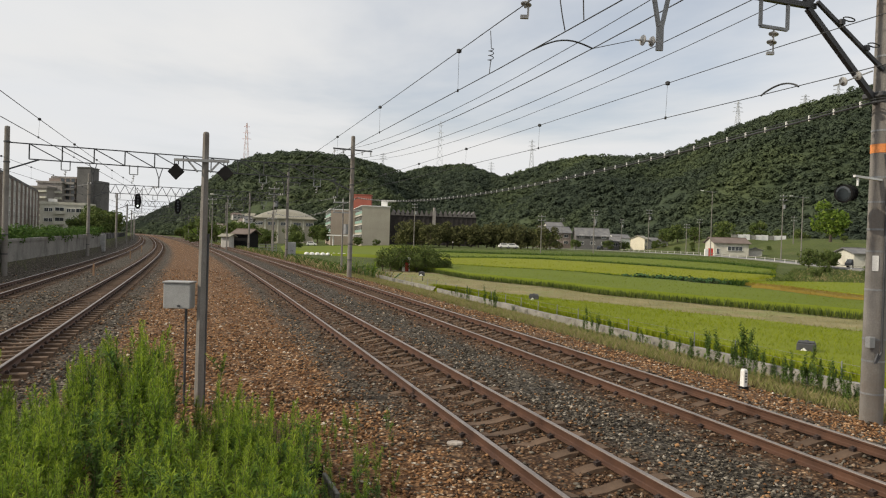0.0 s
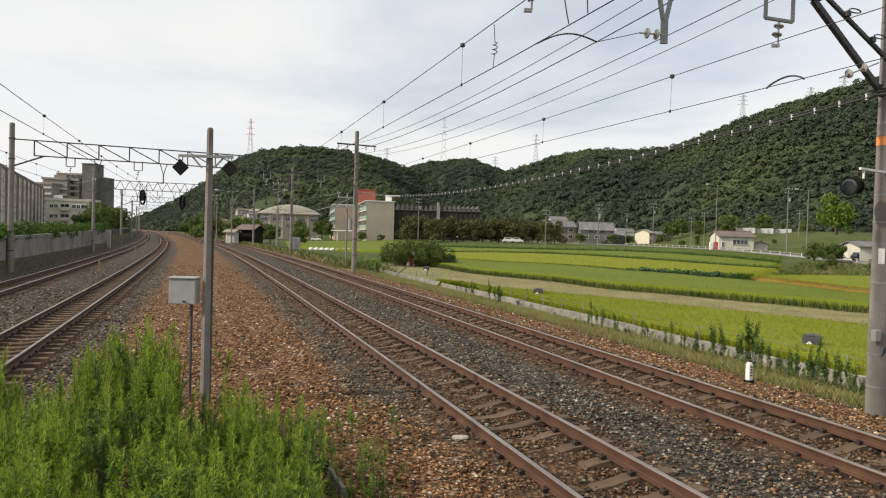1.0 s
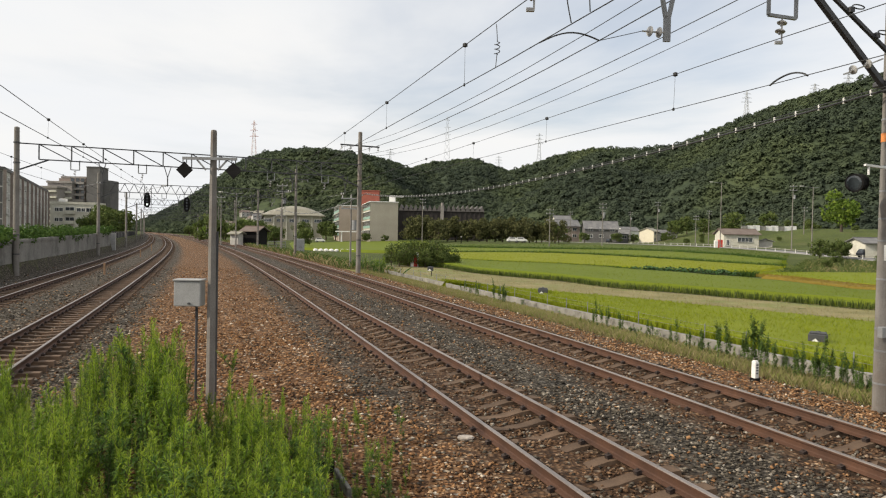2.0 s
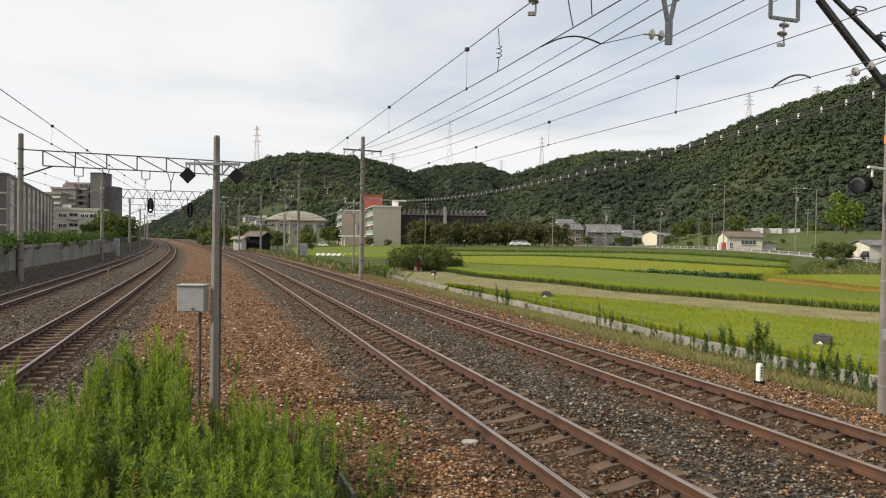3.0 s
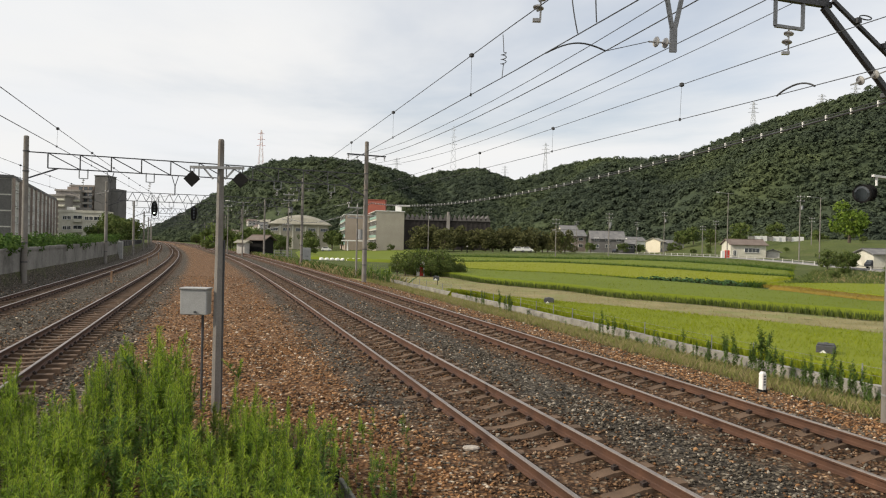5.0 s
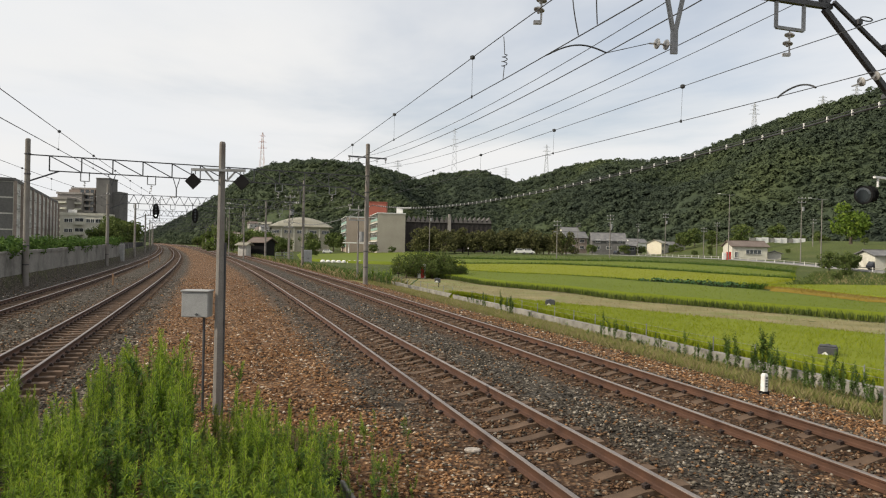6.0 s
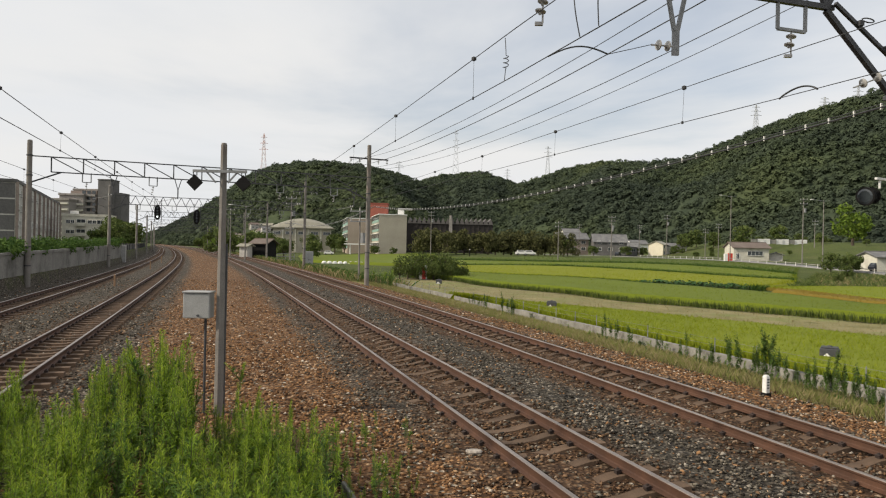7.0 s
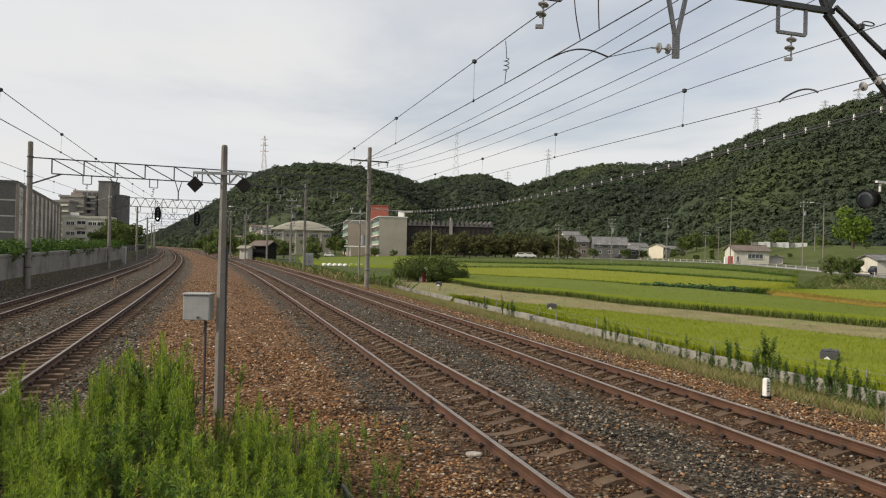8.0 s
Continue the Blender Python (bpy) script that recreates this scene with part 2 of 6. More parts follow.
M["roof_brown"] = plain("brown-grey roof", (0.12, 0.09, 0.075), (0.17, 0.135, 0.115), 0.6, 0.8, 0, 6)
M["grey_wall"] = plain("grey render", (0.42, 0.40, 0.37), (0.54, 0.52, 0.48), 0.2, 0.9, 0, 3, 0.1, stain=(0.30, 0.28, 0.26), stain_scale=0.15)
M["pale_bay"] = plain("pale render", (0.50, 0.48, 0.45), (0.60, 0.58, 0.55), 0.2, 0.9, 0, 3, 0.1, stain=(0.36, 0.34, 0.31), stain_scale=0.2)
M["dim_wall"] = plain("dark grey cladding", (0.10, 0.095, 0.095), (0.15, 0.145, 0.14), 0.2, 0.9, 0, 3, 0.1)
M["brown_wall"] = plain("brown tiles", (0.20, 0.16, 0.14), (0.28, 0.23, 0.20), 0.2, 0.85, 0, 3, 0.1)
M["roof_grey"] = plain("grey roof tiles", (0.10, 0.10, 0.105), (0.19, 0.185, 0.18), 0.6, 0.75, 0, 6, 0.4, 0.02)
M["roof_pale"] = plain("pale metal roof", (0.24, 0.225, 0.175), (0.31, 0.29, 0.23), 0.4, 0.6, 0.1, 4, 0.1)
M["brick_red"] = plain("red rooftop house", (0.24, 0.070, 0.048), (0.30, 0.095, 0.065), 0.5, 0.85, 0, 8)
M["glass"] = plain("dark window glass", (0.02, 0.025, 0.03), (0.05, 0.06, 0.065), 0.7, 0.12, 0.0, 3, 0.02, spec=0.8)
M["green_panel"] = plain("green spandrel panel", (0.20, 0.33, 0.28), (0.28, 0.42, 0.36), 0.7, 0.5)
M["asphalt"] = plain("road asphalt", (0.16, 0.155, 0.15), (0.26, 0.255, 0.25), 0.3, 0.9, 0, 12)
M["bark"] = plain("bark", (0.05, 0.038, 0.028), (0.10, 0.08, 0.06), 4, 0.95, 0, 25, 0.5, 0.02)
M["stalk"] = plain("weed stalk", (0.06, 0.075, 0.03), (0.10, 0.11, 0.05), 9, 0.8)
M["dead"] = plain("dead stalk", (0.10, 0.065, 0.045), (0.16, 0.11, 0.08), 9, 0.9)
M["weed"] = leafy("weed leaf", [(0.15, (0.064, 0.122, 0.012)), (0.5, (0.142, 0.228, 0.022)), (0.9, (0.25, 0.34, 0.040))], 1.0, 0.55, 0.30)
M["weed_dark"] = leafy("dark weed leaf", [(0.15, (0.036, 0.080, 0.018)), (0.5, (0.076, 0.145, 0.030)), (0.9, (0.145, 0.23, 0.05))], 1.0, 0.55, 0.27)
M["weed_tip"] = leafy("young weed leaf", [(0.15, (0.135, 0.215, 0.014)), (0.5, (0.22, 0.31, 0.026)), (0.9, (0.33, 0.40, 0.05))], 1.0, 0.55, 0.35)
M["vine"] = leafy("vine leaf", [(0.15, (0.042, 0.080, 0.018)), (0.9, (0.115, 0.18, 0.040))], 2, 0.55, 0.2)
M["forest"] = forest_material()
M["bush"] = leafy("bush leaf", [(0.12, (0.035, 0.055, 0.016)), (0.5, (0.080, 0.112, 0.030)), (0.95, (0.155, 0.17, 0.055))], 0.25, 0.65, 0.2)
M["hedge"] = leafy("hedge leaf", [(0.12, (0.022, 0.048, 0.012)), (0.5, (0.055, 0.105, 0.022)), (0.95, (0.11, 0.165, 0.035))], 0.3, 0.65, 0.2)
M["rice"] = leafy("rice", [(0.10, (0.150, 0.185, 0.012)), (0.5, (0.205, 0.245, 0.017)), (0.95, (0.26, 0.295, 0.026))], 0.12, 0.6, 0.3)
M["rice_green"] = leafy("green rice", [(0.10, (0.112, 0.150, 0.012)), (0.5, (0.152, 0.195, 0.017)), (0.95, (0.195, 0.238, 0.026))], 0.12, 0.6, 0.3)
M["rice_yellow"] = leafy("ripening rice", [(0.1, (0.185, 0.212, 0.010)), (0.5, (0.232, 0.258, 0.014)), (0.95, (0.28, 0.295, 0.022))], 0.1, 0.6, 0.3)
M["rice_dull"] = leafy("dull field grass", [(0.10, (0.070, 0.100, 0.018)), (0.5, (0.098, 0.132, 0.026)), (0.95, (0.14, 0.17, 0.04))], 0.12, 0.7, 0.25)
M["rice_gold"] = leafy("golden rice", [(0.1, (0.20, 0.150, 0.025)), (0.9, (0.27, 0.19, 0.04))], 0.2, 0.65, 0.3)
M["mown"] = plain("mown straw strip", (0.15, 0.14, 0.05), (0.25, 0.21, 0.10), 0.5, 0.95, 0, 14, 0.6, 0.04, stain=(0.13, 0.17, 0.035), stain_scale=0.3)
M["dry_grass"] = leafy("dry grass", [(0.1, (0.17, 0.150, 0.060)), (0.5, (0.26, 0.22, 0.105)), (0.95, (0.36, 0.30, 0.17))], 0.5, 0.8, 0.25)
M["verge_green"] = leafy("verge grass", [(0.1, (0.12, 0.15, 0.035)), (0.5, (0.19, 0.21, 0.06)), (0.95, (0.27, 0.28, 0.10))], 0.5, 0.7, 0.3)
M["taro"] = leafy("taro leaf", [(0.1, (0.02, 0.055, 0.018)), (0.9, (0.06, 0.125, 0.035))], 0.5, 0.5, 0.2)

# ---- mesh helpers ----


class Build:
    """Gathers simple solids into one mesh."""

    def __init__(self):
        self.v, self.f, self.m = [], [], []

    def add(self, verts, faces, mat=0):
        k = len(self.v)
        self.v.extend(tuple(p) for p in verts)
        self.f.extend(tuple(k + i for i in q) for q in faces)
        self.m.extend([mat] * len(faces))

    def box(self, c, s, rz=0.0, mat=0, m=None, bevel=0.0):
        sx, sy, sz = s[0] / 2, s[1] / 2, s[2] / 2
        mt = (m if m is not None else Matrix.Translation(c) @ Matrix.Rotation(rz, 4, "Z"))
        if bevel:
            bm = bmesh.new()
            bmesh.ops.create_cube(bm, size=1, matrix=Matrix.Diagonal((s[0], s[1], s[2], 1)))
            bmesh.ops.bevel(bm, geom=bm.edges[:], offset=bevel, segments=1, affect="EDGES")
            bm.verts.index_update()
            self.add([mt @ v.co for v in bm.verts], [[v.index for v in q.verts] for q in bm.faces], mat)
            bm.free()
            return self
        p = [mt @ Vector((x, y, z)) for z in (-sz, sz) for y in (-sy, sy) for x in (-sx, sx)]
        self.add(p, [(0, 2, 3, 1), (4, 5, 7, 6), (0, 1, 5, 4), (2, 6, 7, 3), (0, 4, 6, 2), (1, 3, 7, 5)], mat)
        return self

    def rod(self, a, b, r0, r1=None, n=8, mat=0, caps=True):
        a, b = Vector(a), Vector(b)
        r1 = r0 if r1 is None else r1
        q = (b - a).to_track_quat("Z", "Y")
        vs = []
        for p, r in ((a, r0), (b, r1)):
            for i in range(n):
                t = 2 * math.pi * i / n
                vs.append(p + q @ Vector((r * math.cos(t), r * math.sin(t), 0)))
        fs = [(i, (i + 1) % n, n + (i + 1) % n, n + i) for i in range(n)]
        if caps:
            fs += [tuple(range(n - 1, -1, -1)), tuple(range(n, 2 * n))]
        self.add(vs, fs, mat)
        return self

    def beam(self, a, b, w, h=None, mat=0):
        """A straight bar of rectangular section from a to b."""
        a, b = Vector(a), Vector(b)
        h = w if h is None else h
        d = b - a
        q = d.to_track_quat("Y", "Z").to_matrix().to_4x4()
        return self.box(None, (w, d.length, h), mat=mat, m=Matrix.Translation((a + b) / 2) @ q)

    def tube(self, pts, r, n=6, mat=0):
        """A round strand swept along points, in one piece."""
        pts = [Vector(p) for p in pts]
        vs, fs = [], []
        for i, p in enumerate(pts):
            d = pts[min(i + 1, len(pts) - 1)] - pts[max(i - 1, 0)]
            q = d.to_track_quat("Z", "Y")
            vs += [p + q @ Vector((r * math.cos(2 * math.pi * k / n), r * math.sin(2 * math.pi * k / n), 0)) for k in range(n)]
        for i in range(len(pts) - 1):
            fs += [(i * n + k, i * n + (k + 1) % n, (i + 1) * n + (k + 1) % n, (i + 1) * n + k) for k in range(n)]
        self.add(vs, fs, mat)
        return self

    def turned(self, c, profile, n=12, mat=0, axis=None):
        """A turned body: rings (radius, height) round an axis from c."""
        q = Vector((0, 0, 1)).rotation_difference(Vector(axis)) if axis is not None else None
        vs = []
        for r, z in profile:
            for i in range(n):
                t = 2 * math.pi * i / n
                p = Vector((r * math.cos(t), r * math.sin(t), z))
                vs.append(Vector(c) + (q @ p if q else p))
        fs = []
        for k in range(len(profile) - 1):
            fs += [(k * n + i, k * n + (i + 1) % n, (k + 1) * n + (i + 1) % n, (k + 1) * n + i) for i in range(n)]
        fs += [tuple(range(n - 1, -1, -1)), tuple(range((len(profile) - 1) * n, len(profile) * n))]
        self.add(vs, fs, mat)
        return self

    def mesh(self, name, *mats, smooth=False):
        me = bpy.data.meshes.new(name)
        me.from_pydata(self.v, [], self.f)
        for x in mats:
            me.materials.append(x)
        me.polygons.foreach_set("material_index", self.m)
        if smooth:
            me.polygons.foreach_set("use_smooth", [True] * len(self.f))
        me.update()
        return me


def part(name, build, mats, parent=None, label="", smooth=False, m=None):
    """One mesh object, under a thing or a part."""
    mats = mats if isinstance(mats, (tuple, list)) else (mats,)
    ob = new(name, build if isinstance(build, bpy.types.Mesh) else build.mesh(name, *mats, smooth=smooth))
    if parent is not None:
        ob.parent = parent
    if m is not None:
        ob.matrix_basis = m
    return tagged(ob, label)


def thing(name, m, label, category, group="", kind=""):
    ob = new(name)
    ob.empty_display_size = 0.3
    ob.matrix_basis = m
    return tagged(ob, label, category, group, kind)


def fast_mesh(name, verts, faces, *mats, smooth=False, uv=None):
    """A mesh from arrays of points and equal-sided faces."""
    me = bpy.data.meshes.new(name)
    nf, k = faces.shape
    me.vertices.add(len(verts))
    me.vertices.foreach_set("co", np.asarray(verts, np.float32).ravel())
    me.loops.add(nf * k)
    me.loops.foreach_set("vertex_index", faces.astype(np.int32).ravel())
    me.polygons.add(nf)
    me.polygons.foreach_set("loop_start", np.arange(0, nf * k, k, dtype=np.int32))
    if uv is not None:
        lay = me.uv_layers.new(name="UVMap")
        lay.data.foreach_set("uv", np.asarray(uv, np.float32)[faces.ravel()].ravel())
    for x in mats:
        me.materials.append(x)
    if smooth:
        me.polygons.foreach_set("use_smooth", np.ones(nf, bool))
    me.update(calc_edges=True)
    me.validate()
    return me


# ---- the railway's line ----


def line_slope(y):
    y = np.asarray(y, float)
    q = np.clip(y, 0, 180)
    s = -0.314739 - 3.01664e-4 * q - 2.65540e-6 * q ** 2 + 1.08110e-8 * q ** 3
    return s - 1.1e-4 * np.clip(y - 180, 0, 700)


def line_x(y):
    y = np.asarray(y, float)
    q = np.clip(y, 0, 180)
    x = -0.314739 * q - 1.50832e-4 * q ** 2 - 8.85133e-7 * q ** 3 + 2.70275e-9 * q ** 4
    x = x + np.minimum(y, 0) * -0.314739
    over = np.maximum(y - 180, 0)
    o7 = np.minimum(over, 700)
    s180 = float(line_slope(180))
    return x + s180 * over - 0.55e-4 * o7 ** 2 - 1.1e-4 * 700 * np.maximum(over - 700, 0)


def at(y, off, z=0.0):
    """The point at distance y ahead, off metres right of the railway's middle line."""
    s = float(line_slope(y))
    return Vector((float(line_x(y)) + off * math.sqrt(1 + s * s), y, z))


def heading(y):
    """Turn about z that carries +y onto the line's direction."""
    return math.atan(-float(line_slope(y)))


TRACKS = [("A", 4.336, 0.0, 0.102), ("B", 8.307, 0.0, 0.089), ("C", -4.096, 0.045, 0.035), ("D", -8.052, 0.045, 0.0)]


def land(x, y, off):
    """Height of the land."""
    off = np.asarray(off, float)
    bed = np.interp(off, [-9000, -60, -11.6, -11.3, -9.8, -9.4, 2.4, 3.2, 5.5, 6.3, 7.1, 9.5, 10.3, 12.0, 14.6, 17, 9000],
                    [1.2, 1.2, 1.2, -0.32, -0.28, -0.17, -0.19, -0.20, -0.09, -0.13, -0.19, -0.10, -0.20, -0.42, -0.74, -0.95, -0.95])
    r = np.hypot(x, y)
    t = np.clip((r - 85) / 120, 0, 1)
    rise = t * t * (3 - 2 * t) * 1.9 * np.clip((off - 40) / 40, 0, 1)
    u, v = np.clip((np.asarray(x, float) - 84) / 45, 0, 1), np.clip((np.asarray(y, float) - 150) / 80, 0, 1)
    return bed + rise + 6.5 * u * u * (3 - 2 * u) * v * v * (3 - 2 * v)


def build_ground():
    ys = np.concatenate([[-2500, -900, -300, -100, -40, -15], np.arange(-5, 60, 0.8), np.arange(60, 200, 4), np.arange(200, 600, 12), [650, 750, 900, 1200, 1800, 2800]])
    os_ = np.concatenate([[-2500, -1200, -500, -200, -80, -40, -20, -13, -11.6, -11.3], np.arange(-11, 18, 0.4), np.arange(18, 40, 2), np.arange(40, 300, 6), [300, 400, 600, 900, 1400, 2500]])
    Y, O = np.meshgrid(ys, os_, indexing="ij")
    S = line_slope(Y)
    X = line_x(Y) + O * np.sqrt(1 + S * S)
    Z = land(X, Y, O)
    rng = np.random.default_rng(3)
    Z = Z + np.where(np.abs(O) < 15, rng.normal(0, 0.012, Z.shape), 0)
    a, b = Y.shape
    idx = np.arange(a * b).reshape(a, b)
    f = np.stack([idx[:-1, :-1], idx[:-1, 1:], idx[1:, 1:], idx[1:, :-1]], -1).reshape(-1, 4)
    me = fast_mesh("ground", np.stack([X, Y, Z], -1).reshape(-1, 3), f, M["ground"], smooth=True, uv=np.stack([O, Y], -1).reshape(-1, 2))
    tagged(new("ground", me), "ballast and orange chippings beside verge and farmland", "ground", kind="structure")


build_ground()

# ---- the four tracks ----
SLEEPER_GAP = {"A": 0.630, "B": 0.612, "C": 0.62, "D": 0.62}


def rail_section():
    """Half profile of a rail, mirrored: foot, web, head; height 0.153."""
    h = [(0.064, -0.153), (0.064, -0.142), (0.016, -0.124), (0.008, -0.110), (0.008, -0.050), (0.030, -0.038), (0.033, -0.012), (0.026, 0.0)]
    return h + [(-x, z) for x, z in reversed(h)]


def arc_table():
    ys = np.arange(-30, 420, 0.05)
    s = np.concatenate([[0], np.cumsum(np.sqrt(1 + line_slope(ys[:-1]) ** 2) * 0.05)])
    s -= np.interp(0, ys, s)
    return ys, s


ARC_Y, ARC_S = arc_table()


def build_track(key, off, base, cant, phase):
    tr = thing("railway_track", Matrix(), "rusty narrow-gauge track on stained concrete sleepers in ballast", "track", "railway tracks", "structure")
    prof = rail_section()
    lean = math.atan2(cant, 1.13)
    ys = np.concatenate([np.arange(-14, 60, 1.0), np.arange(60, 200, 3), np.arange(200, 620, 10)])
    for side, z in ((-0.565, base), (0.565, base + cant)):
        b = Build()
        k = len(prof)
        vs, fs, ms = [], [], []
        for y in ys:
            c = at(y, off + side, z)
            h = heading(y)
            rgt = Vector((math.cos(h), math.sin(h), 0))
            for px, pz in prof:
                vs.append(c + rgt * px + Vector((0, 0, pz)))
        for i in range(len(ys) - 1):
            for j in range(k):
                fs.append((i * k + j, i * k + (j + 1) % k, (i + 1) * k + (j + 1) % k, (i + 1) * k + j))
                ms.append(1 if j in (6, 7, 8) else 0)
        b.v, b.f, b.m = vs, fs, ms
        part("rail", b, (M["rail_side"], M["rail_top"]), tr)
    # concrete sleepers with a waist in the middle
    b = Build()
    xs = [-1.0, -0.72, -0.40, -0.15, 0.15, 0.40, 0.72, 1.0]
    top = [-0.01, 0.0, 0.0, -0.035, -0.035, 0.0, 0.0, -0.01]
    for x0, x1, t0, t1 in zip(xs[:-1], xs[1:], top[:-1], top[1:]):
        w = 0.10
        b.add([(x0, -w - .02, -.15), (x0, w + .02, -.15), (x0, w, t0), (x0, -w, t0), (x1, -w - .02, -.15), (x1, w + .02, -.15), (x1, w, t1), (x1, -w, t1)],
              [(3, 2, 1, 0), (4, 5, 6, 7), (0, 4, 7, 3), (3, 7, 6, 2), (2, 6, 5, 1)], 0)
    me = b.mesh("sleeper", M["sleeper"])
    clips = Build()
    rest = Build()
    n = 0
    for i in range(-14, 640):
        s = phase + i * SLEEPER_GAP[key]
        y = float(np.interp(s, ARC_S, ARC_Y))
        if y < -6 or y > 330:
            continue
        rr = random.Random(i * 7 + ord(key))
        c = at(y, off, base + cant / 2 - 0.163)
        m = Matrix.Translation(c) @ Matrix.Rotation(heading(y) + rr.gauss(0, 0.006), 4, "Z") @ Matrix.Rotation(-lean, 4, "Y") @ Matrix.Translation((rr.gauss(0, 0.012), 0, rr.gauss(0, 0.004)))
        if y < 110:
            part("sleeper", me, None, tr, m=m)
            if y < 75:
                for sx in (-0.565, 0.565):
                    for d in (-0.095, 0.095):
                        clips.box(None, (0.07, 0.075, 0.05), m=m @ Matrix.Translation((sx + d, 0, 0.03)) @ Matrix.Rotation(d * 2, 4, "Y"))
                        clips.rod(m @ Vector((sx + d, 0, 0.04)), m @ Vector((sx + d, 0, 0.075)), 0.018, 0.014, 6)
        else:
            rest.box(None, (2.0, 0.2, 0.12), m=m @ Matrix.Translation((0, 0, -0.06)))
        n += 1
    part("rail_clips", clips, M["clip"], tr, "dark spring clips on the rail foot")["kind"] = "stuff"
    part("far_sleepers", rest, M["sleeper"], tr)["kind"] = "stuff"


for (key, off, base, cant), phase in zip(TRACKS, (0.26, 0.26, 0.3, 0.4)):
    build_track(key, off, base, cant, phase)

# ---- hills ----
# ridge: place and height; foot: place
RIDGES = {
    "hill_west": [(-620, 1500, 20), (-430, 1150, 42), (-330, 1020, 70), (-268, 960, 101), (-225, 930, 112), (-175, 920, 115), (-120, 930, 114), (-70, 950, 108), (-40, 990, 101), (20, 1100, 100), (120, 1300, 80)],
    "hill_middle": [(-160, 1250, 60), (-60, 1200, 112), (0, 1180, 128), (60, 1160, 130), (105, 1150, 118), (150, 1180, 104), (260, 1300, 90)],
    "hill_east": [(60, 1050, 84), (120, 1010, 103), (165, 960, 118), (200, 900, 121), (240, 880, 119), (280, 850, 119), (300, 820, 124), (330, 800, 138), (355, 780, 148), (385, 760, 160), (420, 740, 170), (470, 700, 184), (600, 620, 205), (800, 480, 165), (1000, 300, 120)],
}
FEET = {
    "hill_west": [(-560, 1150), (-340, 850), (-260, 740), (-195, 640), (-150, 590), (-110, 560), (-70, 560), (-40, 580), (-10, 620), (30, 700), (90, 800)],
    "hill_middle": [(-120, 800), (-60, 700), (-10, 640), (30, 610), (70, 600), (110, 590), (200, 600)],
    "hill_east": [(40, 640), (75, 580), (100, 540), (120, 500), (140, 470), (165, 440), (180, 420), (195, 400), (212, 380), (235, 360), (262, 340), (300, 310), (380, 260), (500, 180), (700, 60)],
}


def crown(n_seed, masses=30):
    """A tree crown of small leaf masses set round a dome (unit size): points and triangles as arrays."""
    rng = np.random.default_rng(n_seed)
    i = np.arange(masses) + 0.5
    z = 1 - 0.95 * i / masses
    t = i * 2.399963 + rng.normal(0, 0.35, masses)
    r = np.sqrt(1 - z * z)
    d = np.stack([r * np.cos(t), r * np.sin(t), z], -1)
    p = d * rng.uniform(0.75, 1.10, (masses, 1)) * np.array([1, 1, rng.uniform(0.8, 1.2)])
    nrm = d + rng.normal(0, 0.17, d.shape) + np.array([0, 0, 0.2])
    a = np.cross(nrm, rng.normal(0, 1, d.shape))
    a /= np.linalg.norm(a, axis=1)[:, None]
    b = np.cross(nrm, a)
    b /= np.linalg.norm(b, axis=1)[:, None]
    h = rng.uniform(0.26, 0.44, (masses, 1))
    V = np.stack([p - a * h - b * h * 0.5, p + a * h * rng.uniform(0.6, 1.1, (masses, 1)) - b * h * 0.4, p + b * h], 1).reshape(-1, 3)
    return V, np.arange(masses * 3).reshape(-1, 3)


CROWNS = [crown(i) for i in range(12)]


def scatter(name, places, sizes, tall, mat, seed, clumps=CROWNS, smooth=False):
    """Many clumps at places as one mesh."""
    rng = np.random.default_rng(seed)
    pick = rng.integers(0, len(clumps), len(places))
    V, F, k = [], [], 0
    for j, (cv, cf) in enumerate(clumps):
        sel = np.where(pick == j)[0]
        if not len(sel):
            continue
        t = rng.uniform(0, 2 * np.pi, len(sel))
        c, s = np.cos(t), np.sin(t)
        sz = sizes[sel]
        x = (c[:, None] * cv[:, 0] - s[:, None] * cv[:, 1]) * sz[:, None]
        y = (s[:, None] * cv[:, 0] + c[:, None] * cv[:, 1]) * sz[:, None]
        z = cv[None, :, 2] * (sz * tall[sel])[:, None]
        P = np.stack([x, y, z], -1) + places[sel][:, None, :]
        V.append(P.reshape(-1, 3))
        F.append((cf[None] + (np.arange(len(sel)) * len(cv))[:, None, None] + k).reshape(-1, cf.shape[1]))
        k += len(sel) * len(cv)
    return fast_mesh(name, np.concatenate(V), np.concatenate(F), mat, smooth=smooth)


def resample(pts, n):
    p = np.array(pts, float)
    d = np.concatenate([[0], np.cumsum(np.linalg.norm(np.diff(p, axis=0), axis=1))])
    t = np.linspace(0, d[-1], n)
    return np.stack([np.interp(t, d, p[:, i]) for i in range(p.shape[1])], -1)


